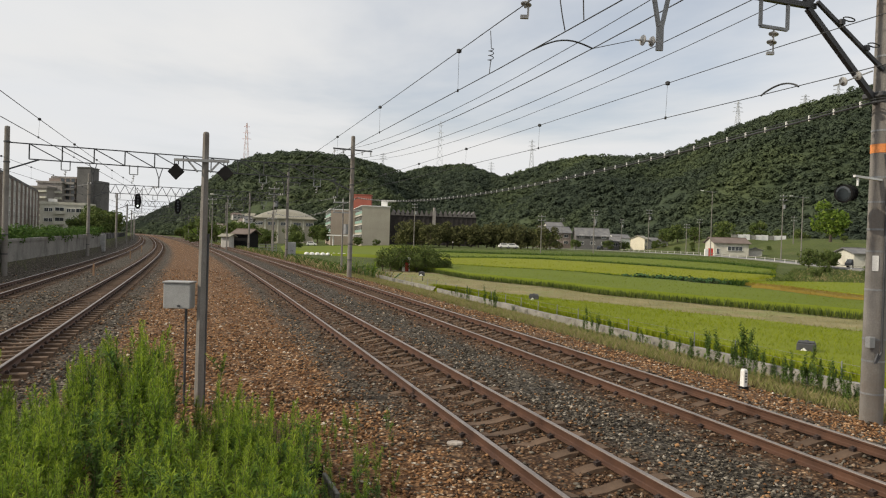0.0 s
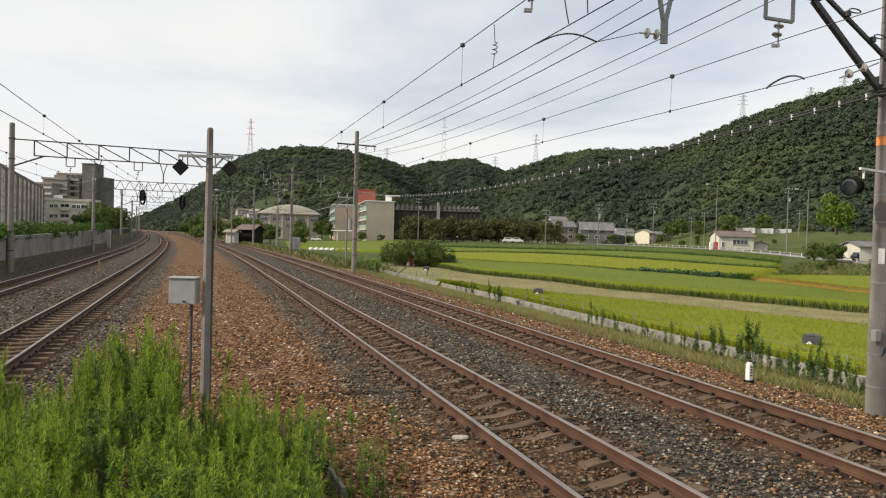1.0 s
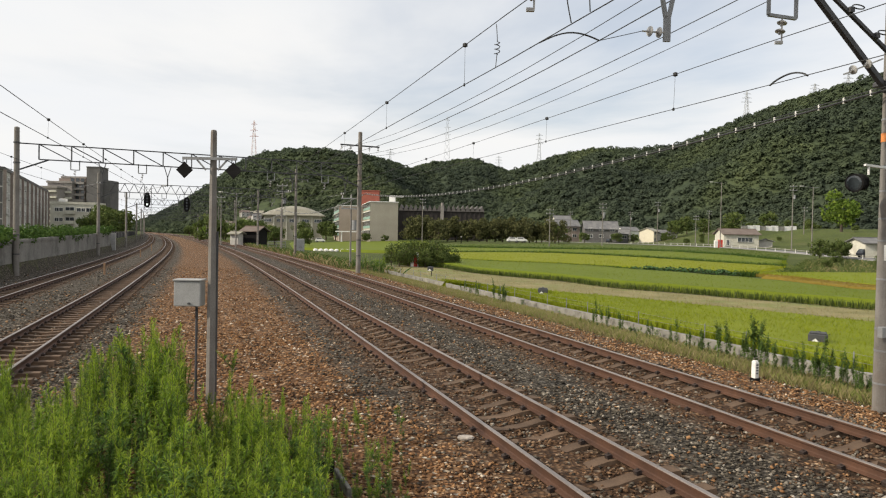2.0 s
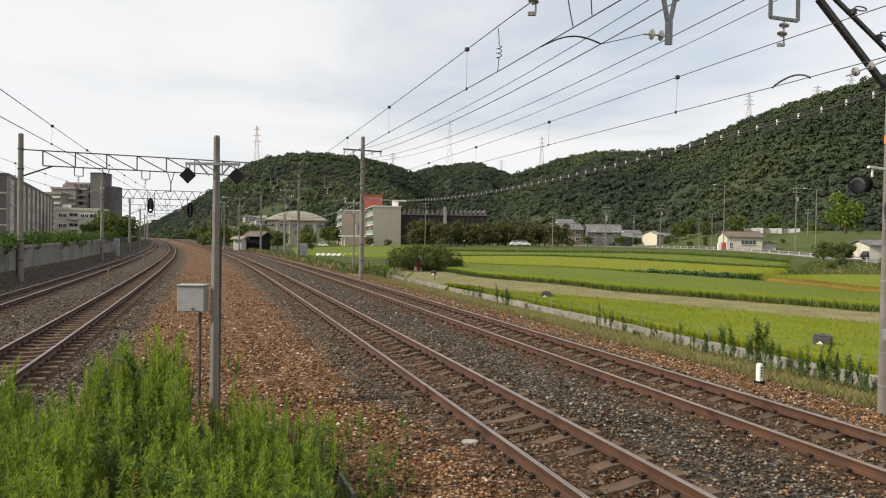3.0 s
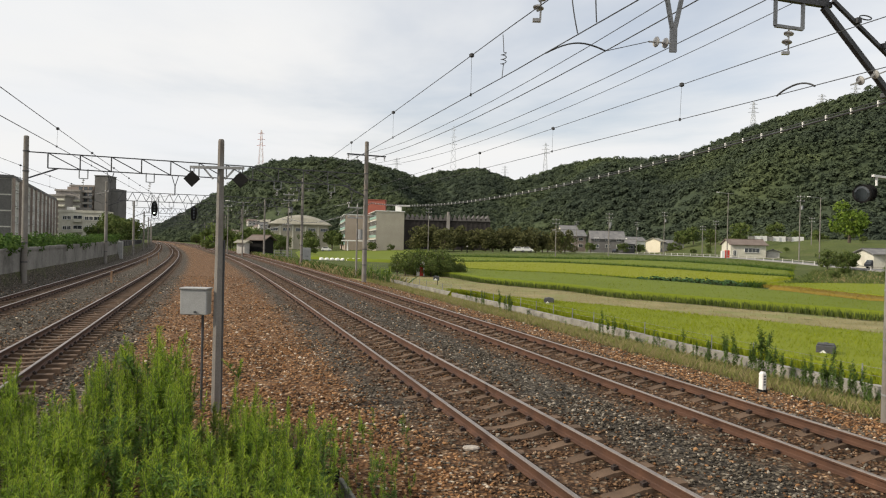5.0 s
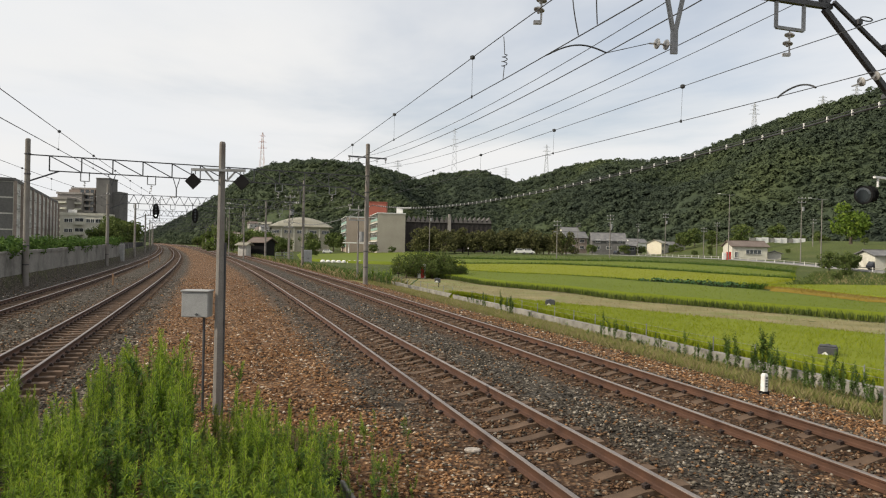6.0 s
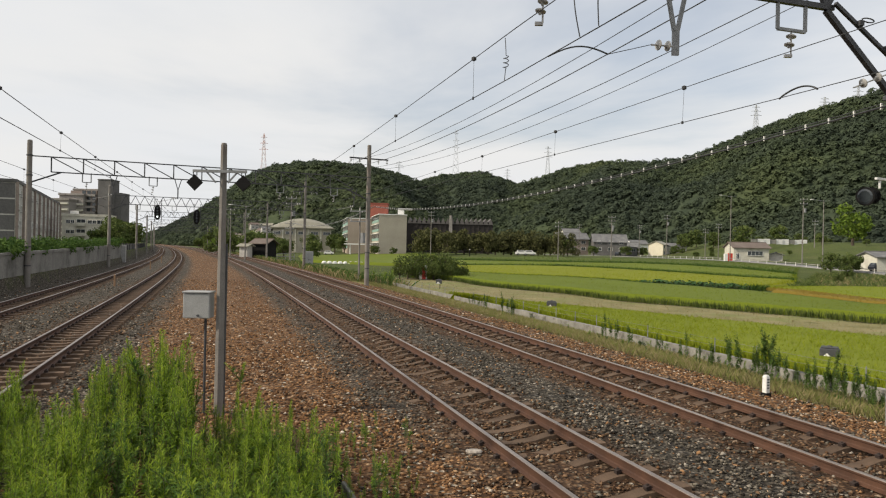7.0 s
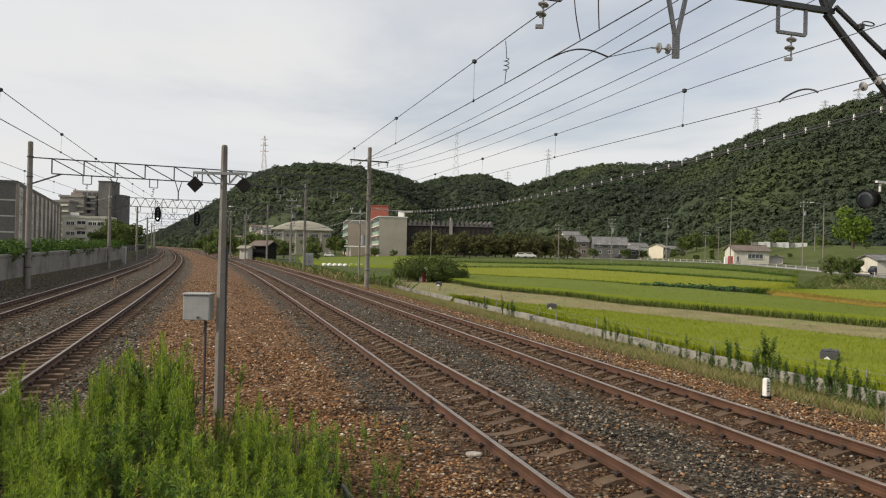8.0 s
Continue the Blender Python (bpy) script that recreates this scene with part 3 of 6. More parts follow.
def build_hill(name, seed, label, grain, clearing=False):
    ridge, foot = RIDGES[name], FEET[name]
    n, k = 90, 26
    # pair ridge and foot control points, then thin them evenly
    u = np.linspace(0, 1, len(ridge))
    tt = np.linspace(0, 1, n)
    R = np.stack([np.interp(tt, u, [p[i] for p in ridge]) for i in range(3)], -1)
    F = np.stack([np.interp(tt, u, [p[i] for p in foot]) for i in range(2)], -1)
    rows = []
    for j in range(k):
        s = j / (k - 9)
        row = []
        for i in range(n):
            if s <= 1:
                x = F[i, 0] + (R[i, 0] - F[i, 0]) * s
                y = F[i, 1] + (R[i, 1] - F[i, 1]) * s
                z = 0.5 + R[i, 2] * (0.30 * s + 0.70 * (s * s * (3 - 2 * s)))
            else:
                q = (s - 1)
                x = R[i, 0] + (R[i, 0] - F[i, 0]) * q
                y = R[i, 1] + (R[i, 1] - F[i, 1]) * q
                z = R[i, 2] * (1 - 1.6 * q * q)
            w = math.sin(math.pi * min(s, 1.0))
            z += w * 24 * noise.noise(Vector((x / 110, y / 110, seed))) + w * 9 * noise.noise(Vector((x / 40, y / 35, seed + 5)))
            row.append((x, y, z))
        rows.append(row)
    P = np.array(rows)
    P[..., 2] -= 7.0 * np.clip(np.arange(k) / 4, 0, 1)[:, None]
    idx = np.arange(n * k).reshape(k, n)
    f = np.stack([idx[:-1, :-1], idx[:-1, 1:], idx[1:, 1:], idx[1:, :-1]], -1).reshape(-1, 4)
    hill = tagged(new(name, fast_mesh(name, P.reshape(-1, 3), f, M["forest"], smooth=True)), label, "hill", kind="structure")
    # canopy
    rng = np.random.default_rng(seed)
    places, sizes = [], []
    A, B, C, D = P[:-1, :-1], P[:-1, 1:], P[1:, 1:], P[1:, :-1]
    for j in range(k - 8):
        for i in range(n - 1):
            if A[j, i, 0] > 0.72 * A[j, i, 1] or A[j, i, 0] < -0.45 * A[j, i, 1]:
                continue
            area = np.linalg.norm(np.cross(B[j, i] - A[j, i], D[j, i] - A[j, i]))
            for _ in range(rng.poisson(area / grain)):
                a, b = rng.uniform(0, 1, 2)
                p = (A[j, i] * (1 - a) + B[j, i] * a) * (1 - b) + (D[j, i] * (1 - a) + C[j, i] * a) * b
                if clearing and p[1] < 745 and -0.335 < p[0] / p[1] < -0.22 and rng.uniform() < 0.85:
                    continue
                places.append(p)
                sizes.append(rng.choice((2.0, 2.6, 3.2, 4.2)) * rng.uniform(0.8, 1.2))
    places, sizes = np.array(places), np.array(sizes)
    places += rng.normal(0, 1.1, places.shape)
    places[:, 2] += sizes * 0.15
    ob = new("tree_canopy", scatter("tree_canopy", places, sizes, rng.uniform(0.70, 1.10, len(sizes)), M["forest"], seed))
    ob.parent = hill
    tagged(ob, kind="stuff")
    return P


WEST_SLOPE = build_hill("hill_west", 11, "steep hill covered with dark green mixed forest", 18.0, clearing=True)
build_hill("hill_middle", 12, "distant wooded hill with a rounded ridge", 22.0)
build_hill("hill_east", 13, "long wooded mountainside rising above the farm village", 16.0)

# ---- walls beside the line ----


def strip_wall(b, y0, y1, off0, off1, z0, z1, step=2.0, mat=0, lift=None):
    """A wall that follows the line from y0 to y1 between two offsets and two heights."""
    ys = np.arange(y0, y1 + 1e-6, (y1 - y0) / max(1, round((y1 - y0) / step)))
    vs, fs = [], []
    for y in ys:
        a, c = at(y, off0), at(y, off1)
        dz = lift(y) if lift else 0
        vs += [(a.x, a.y, z0), (a.x, a.y, z1 + dz), (c.x, c.y, z1 + dz), (c.x, c.y, z0)]
    for i in range(len(ys) - 1):
        p, q = 4 * i, 4 * i + 4
        fs += [(p + k, p + (k + 1) % 4, q + (k + 1) % 4, q + k) for k in range(4)]
    fs += [(3, 2, 1, 0), tuple(len(vs) - 4 + k for k in range(4))]
    b.add(vs, fs, mat)
    return b


def build_walls():
    w = thing("wall_west", Matrix(), "dark streaked concrete retaining wall beside the track", "wall", kind="structure")
    y = 14.0
    while y < 96:
        part("panel", strip_wall(Build(), y, y + 5.97, -11.45, -11.75, -0.6, 1.74, 3, lift=lambda t: 0.006 * max(t - 38, 0)), M["wall_concrete"], w)
        part("coping", strip_wall(Build(), y, y + 5.97, -11.40, -11.80, 1.75, 1.87, 3, lift=lambda t: 0.006 * max(t - 38, 0)), M["wall_concrete"], w)
        y += 6.0
    f = thing("trackside_fence", Matrix(), "dark weathered panel fence beside the curve", "fence", kind="structure")
    y = 104.0
    while y < 200:
        part("panel", strip_wall(Build(), y, y + 3.9, -12.3, -12.4, 0.2, 2.15, 4), M["dim_wall"], f)
        p = at(y, -12.25)
        part("post", Build().box((p.x, p.y, 1.0), (0.14, 0.14, 2.6)), M["dark_steel"], f)
        y += 4.0
    k = thing("kerb_wall", Matrix(), "low weathered concrete kerb wall along the paddy", "wall", kind="structure")
    rr = random.Random(4)
    y = 6.0
    while y < 63:
        dz = rr.gauss(0, 0.012)
        part("concrete_block", strip_wall(Build(), y, y + 1.78, 14.9 + rr.gauss(0, 0.012), 15.12, -1.2, -0.42 + dz, 2), M["kerb"], k)
        if rr.random() < 0.8:
            p = at(y + 0.9, 15.6)
            part("fence_post", Build().rod((p.x, p.y, -1.1), (p.x, p.y, -0.05), 0.018, n=6), M["steel"], k)
        y += 1.8
    for z in (-0.10, -0.30):
        part("fence_wire", Build().tube([at(t, 15.6, z) for t in np.arange(6, 63, 1.8)], 0.004, 4), M["steel"], k)


build_walls()

# ---- posts, gantries and wires ----


def insulator(b, p, axis, discs=2, gap=0.11, mat=0):
    """Stacked porcelain discs along an axis from p."""
    a = Vector(axis).normalized()
    for i in range(discs):
        b.turned(Vector(p) + a * gap * i, [(0.02, -0.03), (0.05, -0.025), (0.085, 0.0), (0.08, 0.015), (0.03, 0.03), (0.018, 0.06)], 12, mat, a)
    return b


def hanger_frame(name, parent, c, right, drop=0.55, wide=0.5):
    """U-shaped steel frame under a beam, with a hanging insulator for the messenger wire."""
    r = Vector(right)
    b = Build()
    for s in (-1, 1):
        p = Vector(c) + r * s * wide / 2
        b.beam(p + Vector((0, 0, 0.06)), p - Vector((0, 0, drop)), 0.05, 0.05)
    b.beam(Vector(c) - r * wide / 2 - Vector((0, 0, drop)), Vector(c) + r * wide / 2 - Vector((0, 0, drop)), 0.05, 0.05)
    h = part(name, b, M["steel"], parent)
    q = Vector(c) - Vector((0, 0, drop))
    ib = insulator(Build(), q - Vector((0, 0, 0.10)), (-0.25 * r.x, -0.25 * r.y, -1), 2, 0.15)
    ib.rod(q, q - Vector((0, 0, 0.42)), 0.015, n=6)
    ib.box(q - Vector((0, 0, 0.44)) - r * 0.06, (0.12, 0.06, 0.05))
    part("insulator", ib, M["porcelain"], h)
    return h


def truss(parent, a, b, depth, bays, chord=0.07, web=0.06, mat=None, style="N"):
    """Flat lattice beam between two points (bottom chord through a and b)."""
    a, b = Vector(a), Vector(b)
    up = Vector((0, 0, depth))
    mat = mat or M["dark_steel"]
    part("top_chord", Build().beam(a + up, b + up, chord, chord), mat, parent)
    t0, t1 = 1.2 / (b - a).length, 1 - 1.2 / (b - a).length
    part("bottom_chord", Build().beam(a.lerp(b, t0), a.lerp(b, t1), chord, chord), mat, parent)
    w = Build()
    for i in range(bays):
        p, q = a.lerp(b, t0 + (t1 - t0) * i / bays), a.lerp(b, t0 + (t1 - t0) * (i + 1) / bays)
        if style == "N":
            w.beam(p, p + up, web)
            w.beam(p + up, q, web)
        else:
            m = (p + q) / 2
            w.beam(p, m + up, web)
            w.beam(m + up, q, web)
    part("lattice", w, mat, parent)


def portal(y_left, y_right, off_l, off_r, z_beam, top_l, top_r, depth=0.95, style="N", crossarm=True, hang=True, posts=True, z_l=-0.5, z_r=-0.9, label="grey lattice gantry carrying the overhead wires on concrete posts"):
    P, Q = at(y_left, off_l), at(y_right, off_r)
    g = thing("overhead_gantry", Matrix(), label, "gantry", "overhead gantries")
    right = (Q - P).normalized()
    if posts:
        for p, top, z in ((P, top_l, z_l), (Q, top_r, z_r)):
            b = Build()
            b.rod((p.x, p.y, z), (p.x, p.y, top), 0.19, 0.15, 16)
            b.turned((p.x, p.y, top), [(0.15, 0), (0.12, 0.04), (0.05, 0.06)], 16)
            post = part("post", b, M["pole"], g, smooth=False)
            for zz in (1.0, 2.2, z_beam - 0.3, z_beam + depth):
                part("band", Build().rod((p.x, p.y, zz), (p.x, p.y, zz + 0.07), 0.195, n=16), M["dark_steel"], post)
    a, b2 = P + Vector((0, 0, z_beam)), Q + Vector((0, 0, z_beam))
    truss(g, a, b2, depth, 11 if style == "N" else 20, style=style)
    for p, s in ((a, 1), (b2, -1)):
        br = Build().beam(p + Vector((0, 0, -0.75)), p + right * s * 1.75, 0.09, 0.09)
        br.beam(p + Vector((0, 0, -0.75)) + right * s * 0.05, p + Vector((0, 0, -0.70)), 0.14, 0.14)
        part("brace", br, M["dark_steel"], g)
    if hang:
        for off in (-8.05, -4.10, 4.34, 8.31):
            t = (off - off_l) / (off_r - off_l)
            c = a.lerp(b2, t)
            hanger_frame("hanger", g, c, right)
            c2 = a.lerp(b2, t + 0.07)
            v = Build()
            for s in (-0.22, 0.22):
                v.beam(c2 + right * s, c2 - Vector((0, 0, 0.75)), 0.05)
            v.beam(c2 - Vector((0, 0, 0.72)), c2 - Vector((0, 0, 1.35)), 0.06)
            vb = part("registration_strut", v, M["dark_steel"], g)
            e = c2 - Vector((0, 0, 1.3))
            ib = insulator(Build(), e - right * 0.12, -right, 2, 0.15)
            ib.rod(e, e - right * 1.3 - Vector((0, 0, 0.30)), 0.012, n=6)
            part("steady_arm", ib, M["porcelain"], vb)
    if crossarm:
        c = Q + Vector((0, 0, z_beam + depth + 1.45))
        x = Build().beam(c - right * 1.55, c + right * 1.55, 0.10, 0.10)
        arm = part("crossarm", x, M["dark_steel"], g)
        for s in (-1.45, -0.75, 0.75, 1.45):
            ib = insulator(Build(), c + right * s - Vector((0, 0, 0.12)), (0, 0, -1), 2, 0.13)
            ib.rod(c + right * s, c + right * s - Vector((0, 0, 0.42)), 0.015, n=6)
            part("insulator", ib, M["porcelain"], arm)
    return g


portal(44.0, 53.5, -11.25, 11.0, 7.0, 8.90, 10.40)
portal(80.0, 88.0, -11.0, 11.2, 6.95, 9.0, 10.6, 1.0, "W", label="grey zigzag lattice gantry with two signals hung below")
for yy in (122.0, 166.0, 212.0, 260.0, 310.0):
    portal(yy, yy + 8, -11.0, 11.2, 7.1, 9.0, 10.4, 0.9, "W", hang=False)


def colour_light_signal(y, off, z, lit):
    s = thing("railway_signal", Matrix(), "black oval railway colour-light signal hung from a gantry", "signal", "railway signals")
    p = at(y, off, z)
    h = heading(y)
    fw = Vector((-math.sin(h), math.cos(h), 0))
    rt = Vector((math.cos(h), math.sin(h), 0))
    b = Build()
    ring = []
    for i in range(24):
        t = 2 * math.pi * i / 24
        ring.append((0.36 * math.cos(t), 0.85 * math.sin(t) * (1 + 0.12 * abs(math.cos(t)))))
    vs = [p + rt * x + Vector((0, 0, z2)) + fw * d for d in (0, 0.06) for x, z2 in ring]
    n = 24
    b.add(vs, [tuple(range(n - 1, -1, -1)), tuple(range(n, 2 * n))] + [(i, (i + 1) % n, n + (i + 1) % n, n + i) for i in range(n)])
    part("backplate", b, M["black"], s)
    for i, zz in enumerate((0.5, 0.17, -0.17, -0.5)):
        hd = Build().rod(p + Vector((0, 0, zz)) - fw * 0.22, p + Vector((0, 0, zz)), 0.12, n=12)
        lens = part("lamp_hood", hd, M["black"], s)
        lb = Build().rod(p + Vector((0, 0, zz)) - fw * 0.235, p + Vector((0, 0, zz)) - fw * 0.222, 0.095, n=12)
        part("lens", lb, M["lit_lens"] if (lit and i == 3) else M["glass"], lens, "glowing pale lens" if (lit and i == 3) else "")
    f = Build()
    for sx in (-0.30, 0.42):
        f.beam(p + rt * sx + Vector((0, 0, -1.1)) + fw * 0.1, p + rt * sx + Vector((0, 0, 1.5)) + fw * 0.1, 0.05)
    f.beam(p - rt * 0.3 + Vector((0, 0, -1.1)) + fw * 0.1, p + rt * 0.42 + Vector((0, 0, -1.1)) + fw * 0.1, 0.05)
    part("hanging_frame", f, M["dark_steel"], s)


def lens_material():
    m, n, l, b = material("lit lens", 0.3)
    b.inputs["Base Color"].default_value = (0.8, 0.8, 0.75, 1)
    b.inputs["Emission Color"].default_value = (0.9, 1.0, 0.95, 1)
    b.inputs["Emission Strength"].default_value = 1.6
    return m


M["lit_lens"] = lens_material()
colour_light_signal(79.4, -5.8, 6.05, True)
colour_light_signal(81.2, -1.6, 5.7, False)


def sign_post():
    """Slender post in the six-foot space with two hanging diamond marks and a grey box."""
    m = thing("sign_post", Matrix.Translation((-3.72, 11.8, 0)), "slender grey steel post with a crossbar and relay box in weeds", "post")
    b = Build()
    b.turned((0, 0, -0.4), [(0.082, 0.0), (0.078, 1.2), (0.062, 3.6), (0.052, 4.76), (0.044, 4.79), (0.02, 4.80)], 8)
    part("shaft", b, M["pole"], m)
    part("crossbar", Build().box((-0.035, -0.085, 3.91), (0.90, 0.04, 0.045)).beam((0.1, -0.08, 3.72), (0.25, -0.08, 3.89), 0.025).beam((-0.1, -0.08, 3.72), (-0.25, -0.08, 3.89), 0.025), M["steel"], m)
    for x in (-0.45, 0.36):
        d = Build()
        d.box(None, (0.195, 0.02, 0.195), m=Matrix.Translation((x, -0.09, 3.715)) @ Matrix.Rotation(radians(45), 4, "Y"))
        d.beam((x - 0.03, -0.08, 3.83), (x - 0.03, -0.08, 3.90), 0.012)
        d.beam((x + 0.03, -0.08, 3.83), (x + 0.03, -0.08, 3.90), 0.012)
        part("diamond_board", d, M["black"], m, "black diamond-shaped board")
    bx = Build().box((-0.36, -0.03, 1.66), (0.44, 0.26, 0.42), bevel=0.012)
    bx.box((-0.36, -0.03, 1.885), (0.47, 0.30, 0.03), bevel=0.008)
    box = part("relay_box", bx, M["box_grey"], m, "pale grey enamelled relay box")
    part("handle", Build().rod((-0.32, -0.165, 1.50), (-0.32, -0.18, 1.50), 0.02, n=10).box((-0.32, -0.182, 1.50), (0.05, 0.01, 0.02)), M["dark_steel"], box)
    for zz in (1.78, 1.54):
        part("hinge", Build().box((-0.585, -0.1, zz), (0.02, 0.03, 0.06)), M["dark_steel"], box)
    part("stem", Build().rod((-0.25, 0, -0.3), (-0.25, 0, 1.46), 0.022, n=10), M["dark_steel"], m)
    part("cable_guard", Build().box((0.075, 0.02, 1.2), (0.03, 0.05, 3.0), bevel=0.006), M["dark_steel"], m)


sign_post()


def near_gantry():
    y0, o0 = 12.65, 11.70
    P = at(y0, o0)
    h = heading(12)
    right = Vector((math.cos(h), math.sin(h), 0))
    fw = Vector((-math.sin(h), math.cos(h), 0))
    g = thing("overhead_gantry", Matrix(), "concrete gantry post with steel bracing and an orange warning band", "gantry", "overhead gantries")

    def w(u, z, d=0.0):
        return P + right * u + fw * d + Vector((0, 0, z))
    b = Build()
    b.rod(w(0, -0.9), w(0, 1.2), 0.195, 0.186, 24)
    b.rod(w(0, 1.2), w(0, 10.2), 0.186, 0.155, 24, caps=False)
    b.turned(w(0, 10.2), [(0.155, 0), (0.11, 0.05), (0.02, 0.07)], 24)
    post = part("post", b, M["pole"], g, "grey concrete post with rust streaks", smooth=False)
    part("orange_band", Build().rod(w(0, 4.56), w(0, 4.72), 0.180, n=24), M["orange"], post, "faded orange warning band")
    for i, z in enumerate((0.15, 0.75, 1.15, 2.05, 2.75, 3.15, 3.65, 4.10, 4.95, 5.55, 6.3)):
        part("steel_strap", Build().rod(w(0, z), w(0, z + 0.035), 0.196 - 0.0035 * z, n=24).box(w(0.19, z + 0.015), (0.06, 0.03, 0.05), h), M["steel"], post)
    part("white_plate", Build().box(w(-0.16, 2.55, -0.10), (0.10, 0.02, 0.28), h - 0.9), M["white"], post, "small white plate")
    # conduit up the post, small junction box with a looped cable
    c = Build()
    c.tube([w(-0.05, z, -0.20 + 0.003 * z) for z in np.arange(0.95, 4.2, 0.25)], 0.022, 8)
    c.tube([w(-0.05 - 0.10 * math.sin(t) - 0.09 * (1 - math.cos(t)) / 2, 0.95 - 0.20 * math.sin(t * 0.95), -0.2) for t in np.linspace(0, math.pi, 10)], 0.022, 8)
    c.tube([w(-0.05 - 0.02 * k, 4.2 + 0.08 * k, -0.18) for k in range(5)], 0.018, 8)
    part("conduit", c, M["dark_steel"], post, "dark cable conduit")
    part("junction_box", Build().box(w(-0.24, 1.12, -0.12), (0.14, 0.10, 0.20), h, bevel=0.01), M["box_grey"], post)
    # braces and bottom chord
    part("brace", Build().beam(w(-0.16, 5.47), w(-1.85, 6.95), 0.09, 0.09).box(w(-0.1, 5.6), (0.38, 0.42, 0.10), h, bevel=0.02), M["dark_steel"], g)
    part("brace", Build().beam(w(-0.16, 6.05, -0.1), w(-1.75, 7.05, -0.1), 0.06, 0.06), M["dark_steel"], g)
    part("brace", Build().beam(w(-1.85, 7.0), w(-1.2, 7.95), 0.08, 0.08).beam(w(-1.85, 7.0), w(-2.3, 7.95), 0.08, 0.08), M["dark_steel"], g)
    a, e = w(0, 7.0), w(-22.6, 7.0)
    part("top_chord", Build().beam(a + Vector((0, 0, 0.95)), e + Vector((0, 0, 0.95)), 0.09), M["dark_steel"], g)
    part("bottom_chord", Build().beam(w(-1.7, 7.0), w(-20.8, 7.0), 0.09), M["dark_steel"], g)
    lt = Build()
    for i in range(10):
        p, q = w(-1.85 - 1.9 * i, 7.0), w(-1.85 - 1.9 * (i + 1), 7.0)
        lt.beam(p + Vector((0, 0, 0.95)), p, 0.05)
        lt.beam(p + Vector((0, 0, 0.95)), q, 0.05)
    part("lattice", lt, M["dark_steel"], g)
    part("post", Build().rod(w(-22.7, -0.5), w(-22.7, 9), 0.19, 0.16, 16), M["pole"], g)
    hanger_frame("hanger", g, w(-2.58, 6.98), right, 0.46, 0.58)
    for u in (-7.2, -15.6, -19.6):
        hanger_frame("hanger", g, w(u, 6.98), right, 0.46, 0.58)
    # strut with a pull-off insulator
    for u in (-4.87,):
        v = Build()
        v.beam(w(u - 0.20, 7.0), w(u - 0.03, 6.25), 0.055).beam(w(u + 0.20, 7.0), w(u + 0.03, 6.25), 0.055).beam(w(u, 6.32), w(u, 5.86), 0.11, 0.05)
        st = part("registration_strut", v, M["steel"], g)
        ib = insulator(Build(), w(u - 0.14, 5.99), -right, 2, 0.17)
        ib.rod(w(u, 6.0), w(u - 0.45, 5.98), 0.014, n=6)
        part("insulator", ib, M["porcelain"], st)
        part("pull_off_wire", Build().tube([w(u - 0.45, 5.98), at(10.5, 5.46, 5.665)], 0.006, 5), M["wire"], st)
    ib = insulator(Build(), w(-0.70, 5.90, -0.05), -right - Vector((0, 0, 0.42)), 2, 0.36)
    ib.rod(w(-0.35, 6.02, -0.05), w(-1.25, 5.66, -0.05), 0.014, n=6)
    part("insulator", ib, M["porcelain"], g)
    for u, z in ((-0.62, 6.36), (-1.22, 6.74)):
        loop = Build()
        loop.tube([w(u + 0.14 + 0.14 * math.cos(t), z + 0.08 + 0.035 * math.sin(t), -0.16) for t in np.linspace(0, 2 * math.pi, 12)], 0.012, 5)
        loop.box(w(u, z + 0.02, -0.13), (0.09, 0.09, 0.09), h)
        part("cable_loop", loop, M["dark_steel"], g)
    # feeder crossarm high on the post
    arm = part("crossarm", Build().beam(w(-2.5, 8.75, -0.2), w(0.7, 8.75, -0.2), 0.1), M["dark_steel"], g)
    for s in (-2.4, -1.8, -0.4, 0.3):
        part("insulator", insulator(Build(), w(s, 8.66, -0.2), (0, 0, -1), 2, 0.13), M["porcelain"], arm)
    # black flood lamp on an arm
    l = thing("flood_lamp", Matrix(), "black floodlight on a short white arm on the post", "lamp")
    part("arm", Build().beam(w(-0.12, 4.06, -0.12), w(-0.82, 4.09, -0.16), 0.05, 0.04).rod(w(-0.72, 4.08, -0.15), w(-0.72, 3.92, -0.15), 0.02, n=8), M["white"], l)
    hd = Build()
    ax = (-right * 0.95 - fw * 0.25 - Vector((0, 0, 0.12))).normalized()
    hd.turned(w(-0.76, 3.80, -0.05), [(0.07, -0.02), (0.12, 0.03), (0.15, 0.18), (0.165, 0.22), (0.165, 0.26), (0.14, 0.26)], 14, 0, ax)
    for k in range(3):
        hd.turned(w(-0.76, 3.80, -0.05) + ax * (0.02 + 0.05 * k), [(0.15, 0), (0.15, 0.012)], 14, 0, ax)
    head = part("lamp_head", hd, M["black"], l)
    part("lens", Build().turned(w(-0.76, 3.80, -0.05) + ax * 0.262, [(0.135, 0), (0.10, 0.01)], 14, 0, ax), M["glass"], head)


near_gantry()


def sagged(p, q, sag, n=14):
    p, q = Vector(p), Vector(q)
    return [p.lerp(q, t) - Vector((0, 0, 4 * sag * t * (1 - t))) for t in np.linspace(0, 1, n)]


SUPPORTS = [-36.0, 11.0, 49.0, 84.0, 126.0, 170.0, 216.0]


